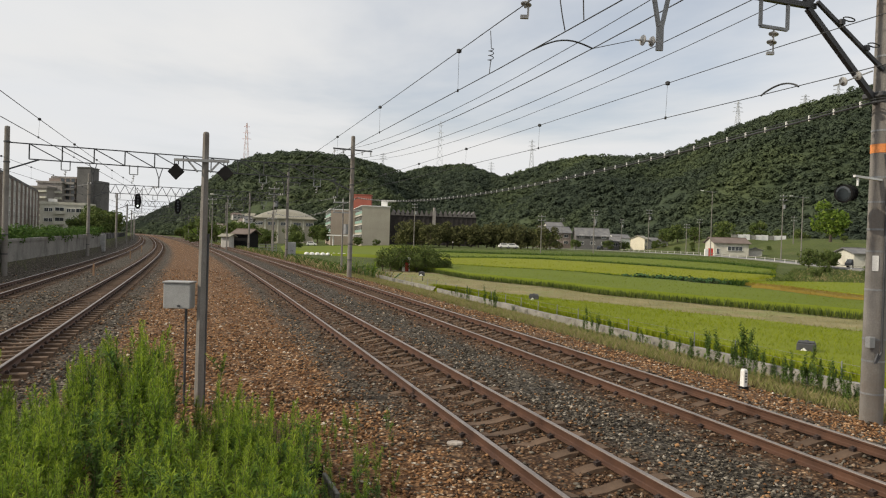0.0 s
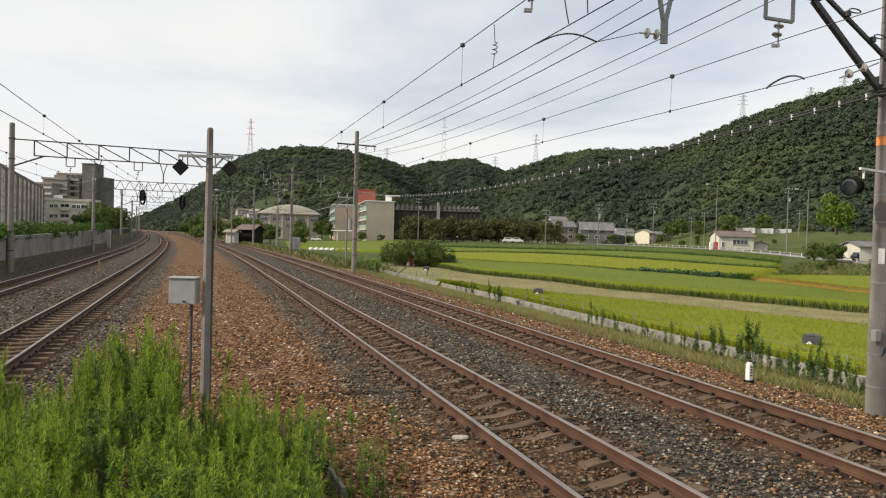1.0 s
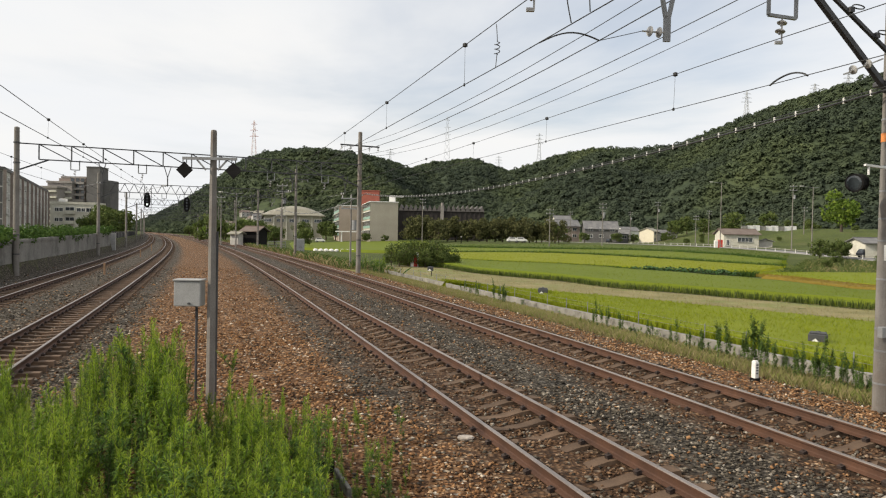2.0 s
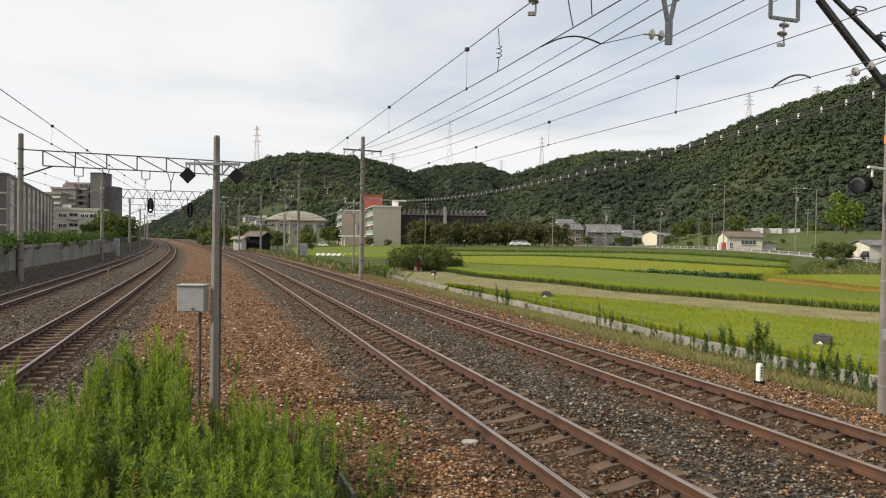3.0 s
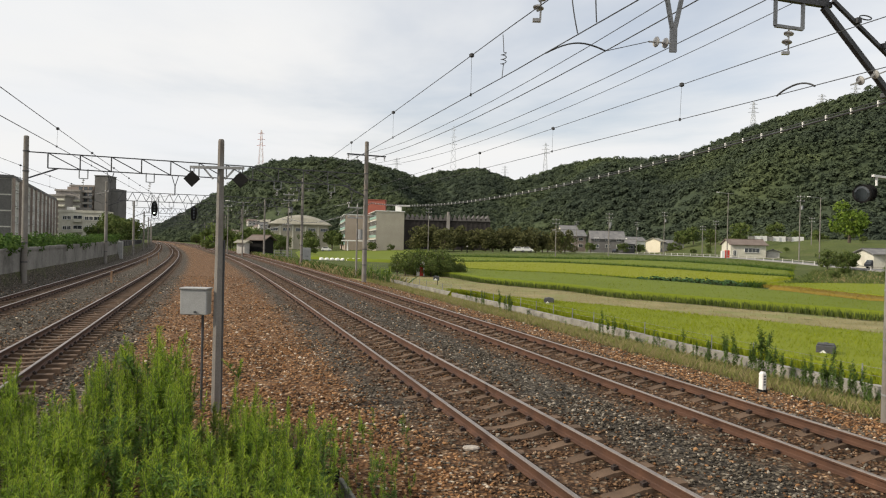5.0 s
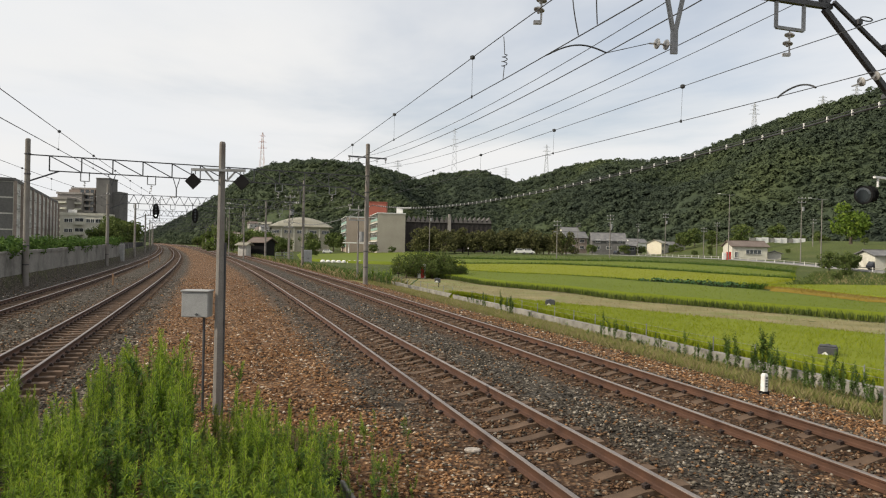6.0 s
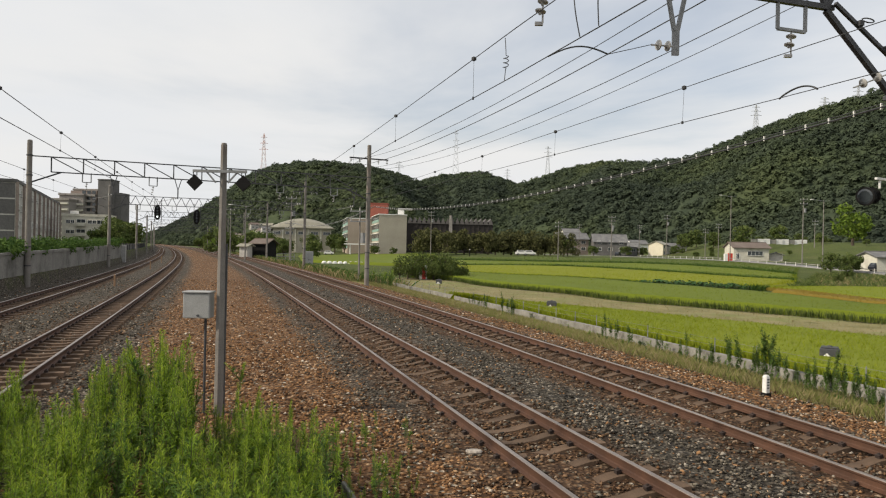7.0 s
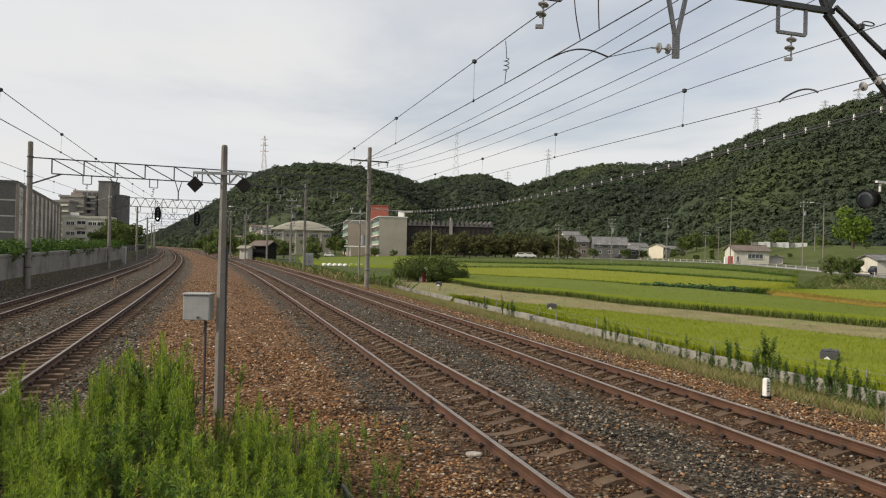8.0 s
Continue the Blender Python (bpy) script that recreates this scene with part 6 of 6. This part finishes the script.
def stone_shape(seed):
    rng = np.random.default_rng(seed)
    v = np.array([(1, 0, 0), (-1, 0, 0), (0, 1, 0), (0, -1, 0), (0, 0, 0.8), (0, 0, -0.8)], float) * rng.uniform(0.65, 1.2, (6, 1)) + rng.normal(0, 0.22, (6, 3))
    f = np.array([(0, 2, 4), (2, 1, 4), (1, 3, 4), (3, 0, 4), (2, 0, 5), (1, 2, 5), (3, 1, 5), (0, 3, 5)])
    return v, f


STONES = [stone_shape(i) for i in range(14)]


def stone_material(name, stops):
    m, n, l, b = material(name, 0.95, 0, 0.2)
    geo, tc = n.new("ShaderNodeNewGeometry"), n.new("ShaderNodeTexCoord")
    r = ramp_node(n, stops)
    l.new(geo.outputs["Random Per Island"], r.inputs[0])
    nz = noise_node(n, l, tc.outputs["Object"], 45, 3)
    g = ramp_node(n, [(0.3, (0.7, 0.7, 0.7)), (0.7, (1.2, 1.2, 1.2))])
    l.new(nz.outputs["Fac"], g.inputs[0])
    l.new(blend(n, l, 1.0, r.outputs[0], g.outputs[0], "MULTIPLY"), b.inputs["Base Color"])
    return m


STONE_MATS = {"grey": stone_material("grey ballast stone", GREY_STONE), "orange": stone_material("orange chipping", ORANGE_STONE), "rust": stone_material("rust-dusted stone", RUST_STONE)}


def zone(o, y, rng):
    """Which stones lie at an offset from the middle line."""
    q = o + rng.normal(0, 0.35, len(o))
    k = np.full(len(o), 0)
    k[(q > -2.1) & (q < 2.6 + 0.7 * np.clip((12.5 - y) / 3, 0, 1))] = 1
    k[(q > 9.8) & (q < 12.2)] = 1
    for c in (4.336, 8.307, -4.096, -8.052):
        k[np.abs(q - c) < 1.05] = 2
    mixed = rng.uniform(0, 1, len(o))
    k[(k == 1) & (mixed < 0.11)] = 0
    k[(k == 0) & (mixed > 0.90)] = 1
    k[(k == 2) & (mixed < 0.25)] = 0
    return k


def build_stones():
    rng = np.random.default_rng(9)
    Y, O, R = [], [], []
    for y0, y1, o0, o1, per, r0, r1 in ((5.5, 9, -3.4, 12, 330, 0.016, 0.034), (9, 13, -11, 12.2, 240, 0.018, 0.038), (13, 20, -11, 12.2, 125, 0.020, 0.042), (20, 32, -11, 12.2, 48, 0.024, 0.048), (32, 55, -11, 12, 12, 0.03, 0.055)):
        n = int((y1 - y0) * (o1 - o0) * per)
        Y.append(rng.uniform(y0, y1, n))
        O.append(rng.uniform(o0, o1, n))
        R.append(rng.uniform(r0, r1, n) * rng.choice([1, 1, 1, 1.25], n))
    Y, O, R = map(np.concatenate, (Y, O, R))
    keep = np.ones(len(Y), bool)
    s_at = np.interp(Y, ARC_Y, ARC_S)
    for (key, off, base, cant), ph in zip(TRACKS, (0.26, 0.26, 0.3, 0.4)):
        d = O - off
        for side in (-0.565, 0.565):
            keep &= np.abs(d - side) > 0.06
        along = s_at - d * 0.30
        near = np.abs((along - ph + SLEEPER_GAP[key] / 2) % SLEEPER_GAP[key] - SLEEPER_GAP[key] / 2) < 0.115
        keep &= ~((np.abs(d) < 1.0) & near & (rng.uniform(0, 1, len(Y)) < 0.93))
    Y, O, R = Y[keep], O[keep], R[keep]
    S = line_slope(Y)
    X = line_x(Y) + O * np.sqrt(1 + S * S)
    Z = land(X, Y, O) + R * rng.uniform(-0.1, 0.6, len(R))
    P = np.stack([X, Y, Z], -1)
    k = zone(O, Y, rng)
    for i, (nm, label) in enumerate((("grey", "grey crushed-stone ballast"), ("orange", "orange-brown stone chippings"), ("rust", "rust-dusted ballast between the sleepers"))):
        sel = k == i
        ob = new("loose_stones", scatter("loose_stones", P[sel], R[sel], rng.uniform(0.6, 1.0, sel.sum()), STONE_MATS[nm], 90 + i, STONES))
        tagged(ob, label, "ballast", kind="stuff")


build_stones()

# ---- weeds ----


def weed_mesh(seed, h, leaves, length, mat, bushy=0.0, stem_mat=None, steep=(0.45, 1.5), broad_=0.085, tip_mat=None, tip_from=0.8, droop=0.18):
    """An upright weed: stem with narrow leaves set round it, denser to the tip; some with side shoots."""
    rng = np.random.default_rng(seed)
    b = Build()
    shoots = [((0, 0, 0), (rng.normal(0, 0.06), rng.normal(0, 0.06), h), 1.0)]
    for _ in range(int(bushy)):
        z = h * rng.uniform(0.45, 0.8)
        a = rng.uniform(0, 6.28)
        r = h * rng.uniform(0.10, 0.22)
        shoots.append(((shoots[0][1][0] * z / h, shoots[0][1][1] * z / h, z), (r * math.cos(a), r * math.sin(a), z + h * rng.uniform(0.15, 0.35)), 0.4))
    for p, q, w in shoots:
        b.rod(p, q, 0.007 * (0.5 + w), 0.002, 5, 1, caps=False)
        p, q = np.array(p), np.array(q)
        n = int(leaves * w)
        for i in range(n):
            t = (i + rng.uniform(0, 1)) / n
            t = 0.12 + 0.88 * t ** 0.8 if w == 1 else t
            c = p * (1 - t) + q * t
            a = i * 2.4 + rng.normal(0, 0.4)
            L = length * rng.uniform(0.65, 1.2) * (1.0 - 0.55 * max(0, t - 0.6) / 0.4)
            up = rng.uniform(*steep) + 1.2 * max(0, t - 0.6)
            d = np.array([math.cos(a), math.sin(a), up])
            d /= np.linalg.norm(d)
            side = np.array([-math.sin(a), math.cos(a), 0]) * L * broad_
            mid = c + d * L * 0.45
            tip = c + d * L + np.array([0, 0, -L * droop])
            b.add([c, mid + side, tip, mid - side], [(0, 1, 2, 3)], 2 if tip_mat and t > tip_from + rng.normal(0, 0.06) else 0)
    return b.mesh("weed", mat, stem_mat or M["stalk"], tip_mat or mat)


WEEDS = [weed_mesh(100 + i, 1.0, 165, 0.125, M["weed_dark"] if i % 2 == 0 else M["weed"], i % 4, None, (0.10, 1.5), 0.064, M["weed_tip"], (0.78, 0.84, 0.70)[i % 3], 0.30) for i in range(9)]
LIGHT_WEEDS = [w for i, w in enumerate(WEEDS) if i % 2]
DARK_WEEDS = [w for i, w in enumerate(WEEDS) if i % 2 == 0]
SWAYING = []


def put_weed(me, x, y, h, label, group, name="weed", widen=1.0, turn=None, z=None):
    z = height(x, y) if z is None else z
    w = thing(name, Matrix.Translation((x, y, z - 0.03)) @ Matrix.Rotation(rr.uniform(0, 6.28) if turn is None else turn, 4, "Z") @ Matrix.Rotation(rr.gauss(0, 0.07), 4, "X"), label, "weed", group)
    part("leaves_and_stem", me, None, w, m=Matrix.Diagonal((h * widen, h * widen, h, 1)))
    return w


def join_weeds(places, label):
    """The hindmost weeds as one mesh."""
    V, F, Mi = [], [], []
    for me, x, y, h, w, t in places:
        m = Matrix.Translation((x, y, height(x, y) - 0.03)) @ Matrix.Rotation(t, 4, "Z") @ Matrix.Diagonal((h * w, h * w, h, 1))
        k = len(V)
        V += [m @ v.co for v in me.vertices]
        F += [tuple(k + i for i in p.vertices) for p in me.polygons]
        Mi += [p.material_index for p in me.polygons]
    b = Build()
    b.v, b.f, b.m = V, F, Mi
    tagged(new("weed_thicket", b.mesh("weed_thicket", M["weed"], M["stalk"], M["weed_tip"])), label, "weeds", kind="stuff")


def weed_clump():
    n = 0
    rg = random.Random(77)
    back = []
    while n < 500:
        u, y = rg.uniform(-0.69, -0.155), 4.4 + 5.8 * rg.random() ** 0.8
        x = u * y
        off = (x + 0.3147 * y) / 1.05
        if off < -2.9 or off > 1.9:
            continue
        h = 1.06
        if -0.48 < u < -0.345 and y > 7.2:
            h = 1.42 - 1.6 * abs(u + 0.405)
        elif u > -0.345 and y > 8.6:
            h = 0.62 if u < -0.28 else 0.0
        elif -0.345 < u < -0.285 and y > 7.0:
            h = 0.78
        elif u > -0.20:
            h = 0.96
        elif u < -0.56:
            h = 1.05
        if h == 0 or (u < -0.5 and y > 9.2):
            continue
        tuft = noise.noise(Vector((x * 1.9, y * 1.1, 3.0)))
        if rg.random() < 0.75 * max(0.0, 0.12 - tuft) / 0.4:
            continue
        h *= rg.uniform(0.80, 1.10) * (1.0 + 0.26 * max(-0.6, min(tuft, 0.35)))
        wd = rg.uniform(0.62, 0.92)
        if n % 2 and y > 5.5:
            back.append((rg.choice(LIGHT_WEEDS), x, y, h, wd, rg.uniform(0, 6.28)))
        else:
            w = put_weed(rg.choice(LIGHT_WEEDS if u < -0.5 else DARK_WEEDS if rg.random() < 0.55 else WEEDS), x, y, h, "tall green goldenrod-like weed with narrow leaves", "trackside weeds", widen=wd)
            if n % 8 == 0:
                SWAYING.append(w)
        n += 1
    join_weeds(back, "thicket of tall yellow-green weeds between the tracks")
    for i in range(150):
        u, y = rg.uniform(-0.175, -0.03), 7.3 + 3.6 * rg.random() ** 1.5
        if rg.random() < (u + 0.175) * 4:
            continue
        put_weed(rg.choice(WEEDS), u * y, y, rg.uniform(0.12, 0.40), "low green weed in orange chippings", "low weeds", "low_weed", widen=1.15)
    for i in range(9):
        u, y = rg.uniform(-0.09, -0.06), rg.uniform(7.0, 8.5)
        put_weed(rg.choice(WEEDS), u * y, y, rg.uniform(0.35, 0.55), "thin green weed beside the track", "low weeds", "low_weed", widen=0.9)
    put_weed(WEEDS[2], -0.30 * 10.4, 10.4, 1.15, "single tall weed beside the sign post", "trackside weeds", widen=0.8)
    put_weed(WEEDS[5], -0.285 * 10.0, 10.0, 0.95, "single tall weed beside the sign post", "trackside weeds", widen=0.8)


weed_clump()
DEAD = [weed_mesh(140 + i, 1.0, 30, 0.06, M["dead"], 3, M["dead"]) for i in range(2)]
for u, y, h in ((-0.205, 7.6, 0.95), (-0.195, 7.8, 0.85), (-0.19, 7.4, 0.9), (-0.215, 7.7, 0.8)):
    put_weed(DEAD[0 if h > 0.87 else 1], u * y, y, h, "dry brown dead weed stalk", "dead stalks", "dead_weed", 0.9)
VINES = [weed_mesh(150 + i, 1.0, 75, 0.13, M["vine"], 3 + i % 2, None, (-0.4, 0.5), 0.26) for i in range(4)]
for y, off, h in ((41.0, 14.3, 0.9), (39.3, 14.0, 0.8), (36.1, 13.2, 1.0), (34.4, 13.4, 1.2), (33.8, 13.6, 1.2), (33.2, 13.3, 1.0), (25.2, 13.2, 1.05), (24.6, 13.3, 1.1), (24.2, 13.5, 0.9), (22.1, 13.2, 0.85), (21.2, 13.4, 1.0),
                  (20.0, 13.0, 0.95), (19.8, 13.3, 0.9), (19.6, 13.1, 0.6), (19.4, 13.6, 1.2), (19.1, 13.6, 1.25), (18.8, 13.7, 1.0), (18.6, 13.7, 1.4), (18.3, 13.5, 1.1), (17.2, 13.1, 1.3), (17.0, 13.0, 1.0), (16.6, 13.0, 0.9), (16.3, 13.1, 1.0), (16.0, 12.9, 0.8),
                  (15.7, 13.0, 1.1), (15.5, 12.9, 0.85), (15.2, 12.8, 0.9), (16.1, 13.7, 1.15), (15.9, 13.9, 1.2), (15.6, 13.6, 0.9), (15.0, 13.3, 0.9), (14.7, 13.1, 0.75), (14.4, 12.9, 0.7)):
    p = at(y, off)
    for k in range(3):
        put_weed(rr.choice(VINES), p.x + rr.gauss(0, 0.10), p.y + rr.gauss(0, 0.10), h * rr.uniform(0.55, 1.0), "dark green leafy weed climbing beside the kerb wall", "kerb weeds", "kerb_weed", 0.55)
for i in range(110):
    p = at(rr.uniform(13.5, 26) if i % 2 else rr.uniform(13.5, 40), rr.uniform(12.6, 14.7))
    put_weed(rr.choice(WEEDS + VINES), p.x, p.y, rr.uniform(0.18, 0.42), "low green weed in dry verge grass", "verge weeds", "verge_weed", 1.5)
for i in range(34):
    p = at(rr.uniform(55, 61), rr.uniform(11.8, 13.6))
    put_weed(rr.choice(WEEDS), p.x, p.y, rr.uniform(0.9, 1.6), "tall green weed at the foot of the gantry post", "post weeds", "post_weed", 1.0)


def taro_patch():
    """Broad-leaved crop between the paddies, plant by plant."""
    rng = np.random.default_rng(5)
    kinds = []
    for k in range(3):
        b = Build()
        for i in range(9):
            a = rng.uniform(0, 6.28)
            r, z = rng.uniform(0.15, 0.45), rng.uniform(0.5, 1.05)
            c = np.array([r * math.cos(a), r * math.sin(a), z])
            b.rod((0, 0, 0), c, 0.02, 0.012, 5, 1, caps=False)
            d = np.array([math.cos(a), math.sin(a), -0.5]) * 0.34
            s = np.array([-math.sin(a), math.cos(a), 0]) * 0.17
            b.add([c - d * 0.35, c + s, c + d, c - s], [(0, 1, 2, 3)], 0)
        kinds.append(b.mesh("taro", M["taro"], M["stalk"]))
    for i in range(95):
        t = rng.uniform(0, 1)
        x, y = 21.3 + 8.2 * t + rng.normal(0, 0.5), 73.5 - 4.5 * t + rng.normal(0, 0.8)
        put_weed(kinds[i % 3], x, y, rng.uniform(0.6, 0.95), "broad-leaved dark green taro plant", "taro patch", "taro_plant")


taro_patch()

# ---- small trackside things ----


def field_box(x, y, s=1.0, turn=0.0):
    """Dark weathered box on a thin post with a pale triangular front."""
    t = thing("field_speaker", Matrix.Translation((x, y, -0.95)) @ Matrix.Rotation(turn, 4, "Z"), "dark grey box on a thin post with a pale triangular front", "speaker", "field boxes")
    part("post", Build().rod((0.1, 0, -0.2), (0.1, 0, 0.50), 0.03, n=8), M["black"], t)
    bx = Build().box((0, 0, 0.64), (0.54, 0.46, 0.34), bevel=0.03)
    body = part("housing", bx, M["dark_steel"], t)
    part("lid", Build().box((0, 0, 0.83), (0.48, 0.40, 0.05), bevel=0.02).rod((0, 0, 0.83), (0, 0, 0.89), 0.10, 0.06, 10), M["dark_steel"], body)
    b = Build()
    b.add([(-0.26, -0.245, 0.49), (0.12, -0.245, 0.49), (-0.06, -0.245, 0.67), (-0.26, -0.22, 0.49), (0.12, -0.22, 0.49), (-0.06, -0.22, 0.67)], [(0, 1, 2), (5, 4, 3), (0, 3, 4, 1), (1, 4, 5, 2), (2, 5, 3, 0)])
    part("reflector", b, M["white"], body, "pale triangular reflector")


field_box(12.1, 21.8, turn=-0.55)
field_box(6.1, 38.9, turn=-0.2)
field_box(-0.3, 62.5, turn=0.0)


def marker_post(x, y, h, w, label, z=None, bars=True):
    t = thing("marker_post", Matrix.Translation((x, y, height(x, y) if z is None else z)) @ Matrix.Rotation(0.4, 4, "Z"), label, "post")
    part("shaft", Build().box((0, 0, h / 2 - 0.15), (w, w, h + 0.3), bevel=0.012).box((0, 0, h + 0.01), (w * 0.8, w * 0.8, 0.03), bevel=0.01), M["white"], t)
    if bars:
        for k in range(4):
            part("faded_mark", Build().box((0, -w / 2 - 0.002, h * (0.85 - 0.14 * k)), (w * 0.5, 0.004, h * 0.07)), M["dark_steel"], t)
    part("foot", Build().box((0, 0, 0.02), (w + 0.04, w + 0.04, 0.12), bevel=0.01), M["black"], t)


marker_post(6.98, 15.0, 0.43, 0.115, "short white concrete marker post with faded dark marks")


def small_marker(y, off, h, label):
    p = at(y, off)
    t = thing("track_stake", Matrix.Translation((p.x, p.y, height(p.x, p.y))), label, "stake", "track stakes")
    part("stake", Build().box((0, 0, h / 2 - 0.1), (0.10, 0.10, h + 0.2), bevel=0.01), M["rust_stake"], t)


M["rust_stake"] = plain("rusty brown stake", (0.20, 0.12, 0.07), (0.28, 0.18, 0.11), 3, 0.9)
small_marker(44.5, -6.1, 0.75, "rust-brown stake between two tracks")
small_marker(74, -6.1, 0.8, "rust-brown stake between two tracks")
small_marker(96, -6.0, 1.0, "dark stake between two tracks")
# grey trackside cabinets
for x, y, w, h, nm, lb in ((-19.9, 104, 1.2, 2.5, "trackside_cabinet", "grey trackside equipment cabinet beside weeds"), (-46.2, 99.5, 2.2, 2.5, "trackside_cabinet", "pale grey equipment hut at the wall end"), (-26.0, 116, 2.8, 1.3, "trackside_platform", "grey steel work platform with rails")):
    t = thing(nm, Matrix.Translation((x, y, -0.7 if x > -40 else -0.35)) @ Matrix.Rotation(0.33, 4, "Z"), lb, "cabinet")
    if "platform" in nm:
        for zz in (0.4, 0.85, 1.3):
            part("rail", Build().box((0, 0, zz + 0.6), (w, 0.06, 0.08)), M["steel"], t)
        for xx in (-w / 2, 0, w / 2):
            part("post", Build().box((xx, 0, 0.9), (0.08, 0.08, 2.0)), M["steel"], t)
    else:
        part("body", Build().box((0, 0, h / 2), (w, 1.2, h), bevel=0.03), M["box_grey"], t)
        for s in (-0.25, 0.25):
            d = part("door", Build().box((w * s, -0.62, h / 2), (w * 0.46, 0.04, h * 0.88), bevel=0.01), M["box_grey"], t)
            part("handle", Build().box((w * s + 0.2 * (1 if s < 0 else -1), -0.66, h / 2), (0.05, 0.05, 0.2)), M["dark_steel"], d)


def flat_stone():
    t = thing("flat_stone", Matrix.Translation((0.5, 9.9, -0.155)), "flat pale stone lying on ballast beside a sleeper", "stone")
    part("slab", Build().turned((0, 0, -0.03), [(0.10, 0), (0.115, 0.03), (0.10, 0.05), (0.05, 0.055)], 9), M["pale_stone"], t, m=Matrix.Diagonal((1.1, 0.75, 1, 1)))


M["pale_stone"] = plain("pale stone", (0.36, 0.31, 0.26), (0.46, 0.41, 0.36), 8, 0.9)
flat_stone()


def broken_trough():
    t = thing("cable_trough", Matrix.Translation((-1.25, 8.3, -0.15)) @ Matrix.Rotation(0.35, 4, "Z"), "broken weathered concrete cable trough end in weeds", "trough")
    part("side_wall", Build().box((0.10, -0.5, 0.05), (0.05, 0.7, 0.12), bevel=0.01), M["concrete"], t)
    part("side_wall", Build().box((-0.14, -0.35, 0.02), (0.05, 0.6, 0.10), bevel=0.01), M["concrete"], t)
    part("end_plate", Build().box((-0.02, 0.08, 0.06), (0.30, 0.06, 0.16), bevel=0.01), M["black"], t)


broken_trough()


def parked_car(x, y, turn, body, label, glass_only=False):
    """Small hatchback or van at the roadside."""
    c = thing("car", Matrix.Translation((x, y, height(x, y) + 0.14)) @ Matrix.Rotation(turn, 4, "Z"), label, "car", "parked cars")
    prof = [(-1.75, 0.35), (-1.78, 0.75), (-1.55, 1.0), (-1.25, 1.50), (0.55, 1.52), (1.05, 1.02), (1.70, 0.88), (1.78, 0.40)]
    b = Build()
    n = len(prof)
    vs = []
    for s in (-0.72, 0.72):
        for px_, pz in prof:
            vs.append((px_, s * (0.88 if pz > 1.2 else 1.0), pz))
    b.add(vs, [tuple(range(n)), tuple(range(2 * n - 1, n - 1, -1))] + [(i, n + i, n + (i + 1) % n, (i + 1) % n) for i in range(n)])
    part("body", b, body, c)
    for s in (-1, 1):
        part("side_window", Build().box((-0.3, s * 0.685, 1.24), (1.7, 0.04, 0.38)), M["glass"], c)
        for wx in (-1.1, 1.1):
            w = part("wheel", Build().rod((wx, s * 0.60, 0.29), (wx, s * 0.76, 0.29), 0.29, n=14), M["black"], c)
            part("rim", Build().rod((wx, s * 0.755, 0.29), (wx, s * 0.775, 0.29), 0.17, n=10), M["steel"], w)
    part("windscreen", Build().box(None, (0.05, 1.2, 0.6), m=Matrix.Translation((0.84, 0, 1.26)) @ Matrix.Rotation(radians(-45), 4, "Y")), M["glass"], c)
    part("rear_window", Build().box(None, (0.05, 1.15, 0.5), m=Matrix.Translation((-1.42, 0, 1.25)) @ Matrix.Rotation(radians(32), 4, "Y")), M["glass"], c)


M["car_dark"] = plain("dark car paint", (0.02, 0.022, 0.03), (0.03, 0.032, 0.04), 1, 0.3, 0.2)
parked_car(78.5, 126, 0.2, M["car_dark"], "dark hatchback parked before the cream garage")
parked_car(67.0, 268, 1.0, M["car_dark"], "dark car on the village road")
parked_car(23.0, 205, 0.05, M["white"], "white van parked beside the cherry trees")
parked_car(25.5, 206, 0.05, M["white"], "white car parked beside the cherry trees")
parked_car(-40, 246, 0.1, M["white"], "white car parked beside the school")
parked_car(-60.5, 128, 1.2, M["white"], "white car behind the trackside fence")
rb = thing("red_stand", Matrix.Translation((75.0, 183, height(75, 183))), "red vending stand beside the road", "stand")
part("cabinet", Build().box((0, 0, 1.0), (1.1, 0.8, 2.1), bevel=0.05), M["red"], rb)
part("side_panel", Build().box((-1.1, 0, 0.9), (0.9, 0.7, 1.9), bevel=0.05), M["white"], rb)
ws = thing("crop_sheets", Matrix(), "low white crop covers along a paddy edge", "cover", kind="stuff")
for i in range(9):
    part("cover", Build().turned((-24 + i * 1.1, 142 - 0.2 * i, -0.9), [(0.5, 0), (0.5, 0.25), (0.3, 0.45), (0.05, 0.5)], 8), M["white"], ws)
bs = thing("bird_scarer", Matrix.Translation((7.5, 196, height(7.5, 196))), "dark weathered bird-scarer post at a paddy edge", "post")
part("post", Build().box((0, 0, 0.7), (0.25, 0.25, 2.0), bevel=0.05), M["black"], bs)
part("cap", Build().box((0, 0, 1.85), (0.35, 0.3, 0.3), bevel=0.08), M["grey_wall"], bs)
sh = thing("field_shed", Matrix.Translation((-2.2, 78.0, -0.95)), "small white and red shed behind the shrubs", "shed")
part("wall", Build().box((0, 2.2, 0.8), (0.9, 0.8, 1.7)), M["white"], sh)
part("door", Build().box((0.1, 1.79, 0.7), (0.4, 0.04, 1.3)), M["red"], sh)


def motions():
    """Weeds swaying gently in the wind."""
    for i, w in enumerate(SWAYING):
        m0 = w.matrix_basis.copy()
        rows = []
        for k in range(9):
            a = 1.6 * math.sin(1.7 * k + i * 0.9) + 0.9 * math.sin(2.9 * k + i)
            b = 1.1 * math.sin(1.3 * k + i * 1.7)
            rows.append((float(k), m0 @ pose(0, 0, 0, a, b, 0)))
        walk(w, rows)


motions()
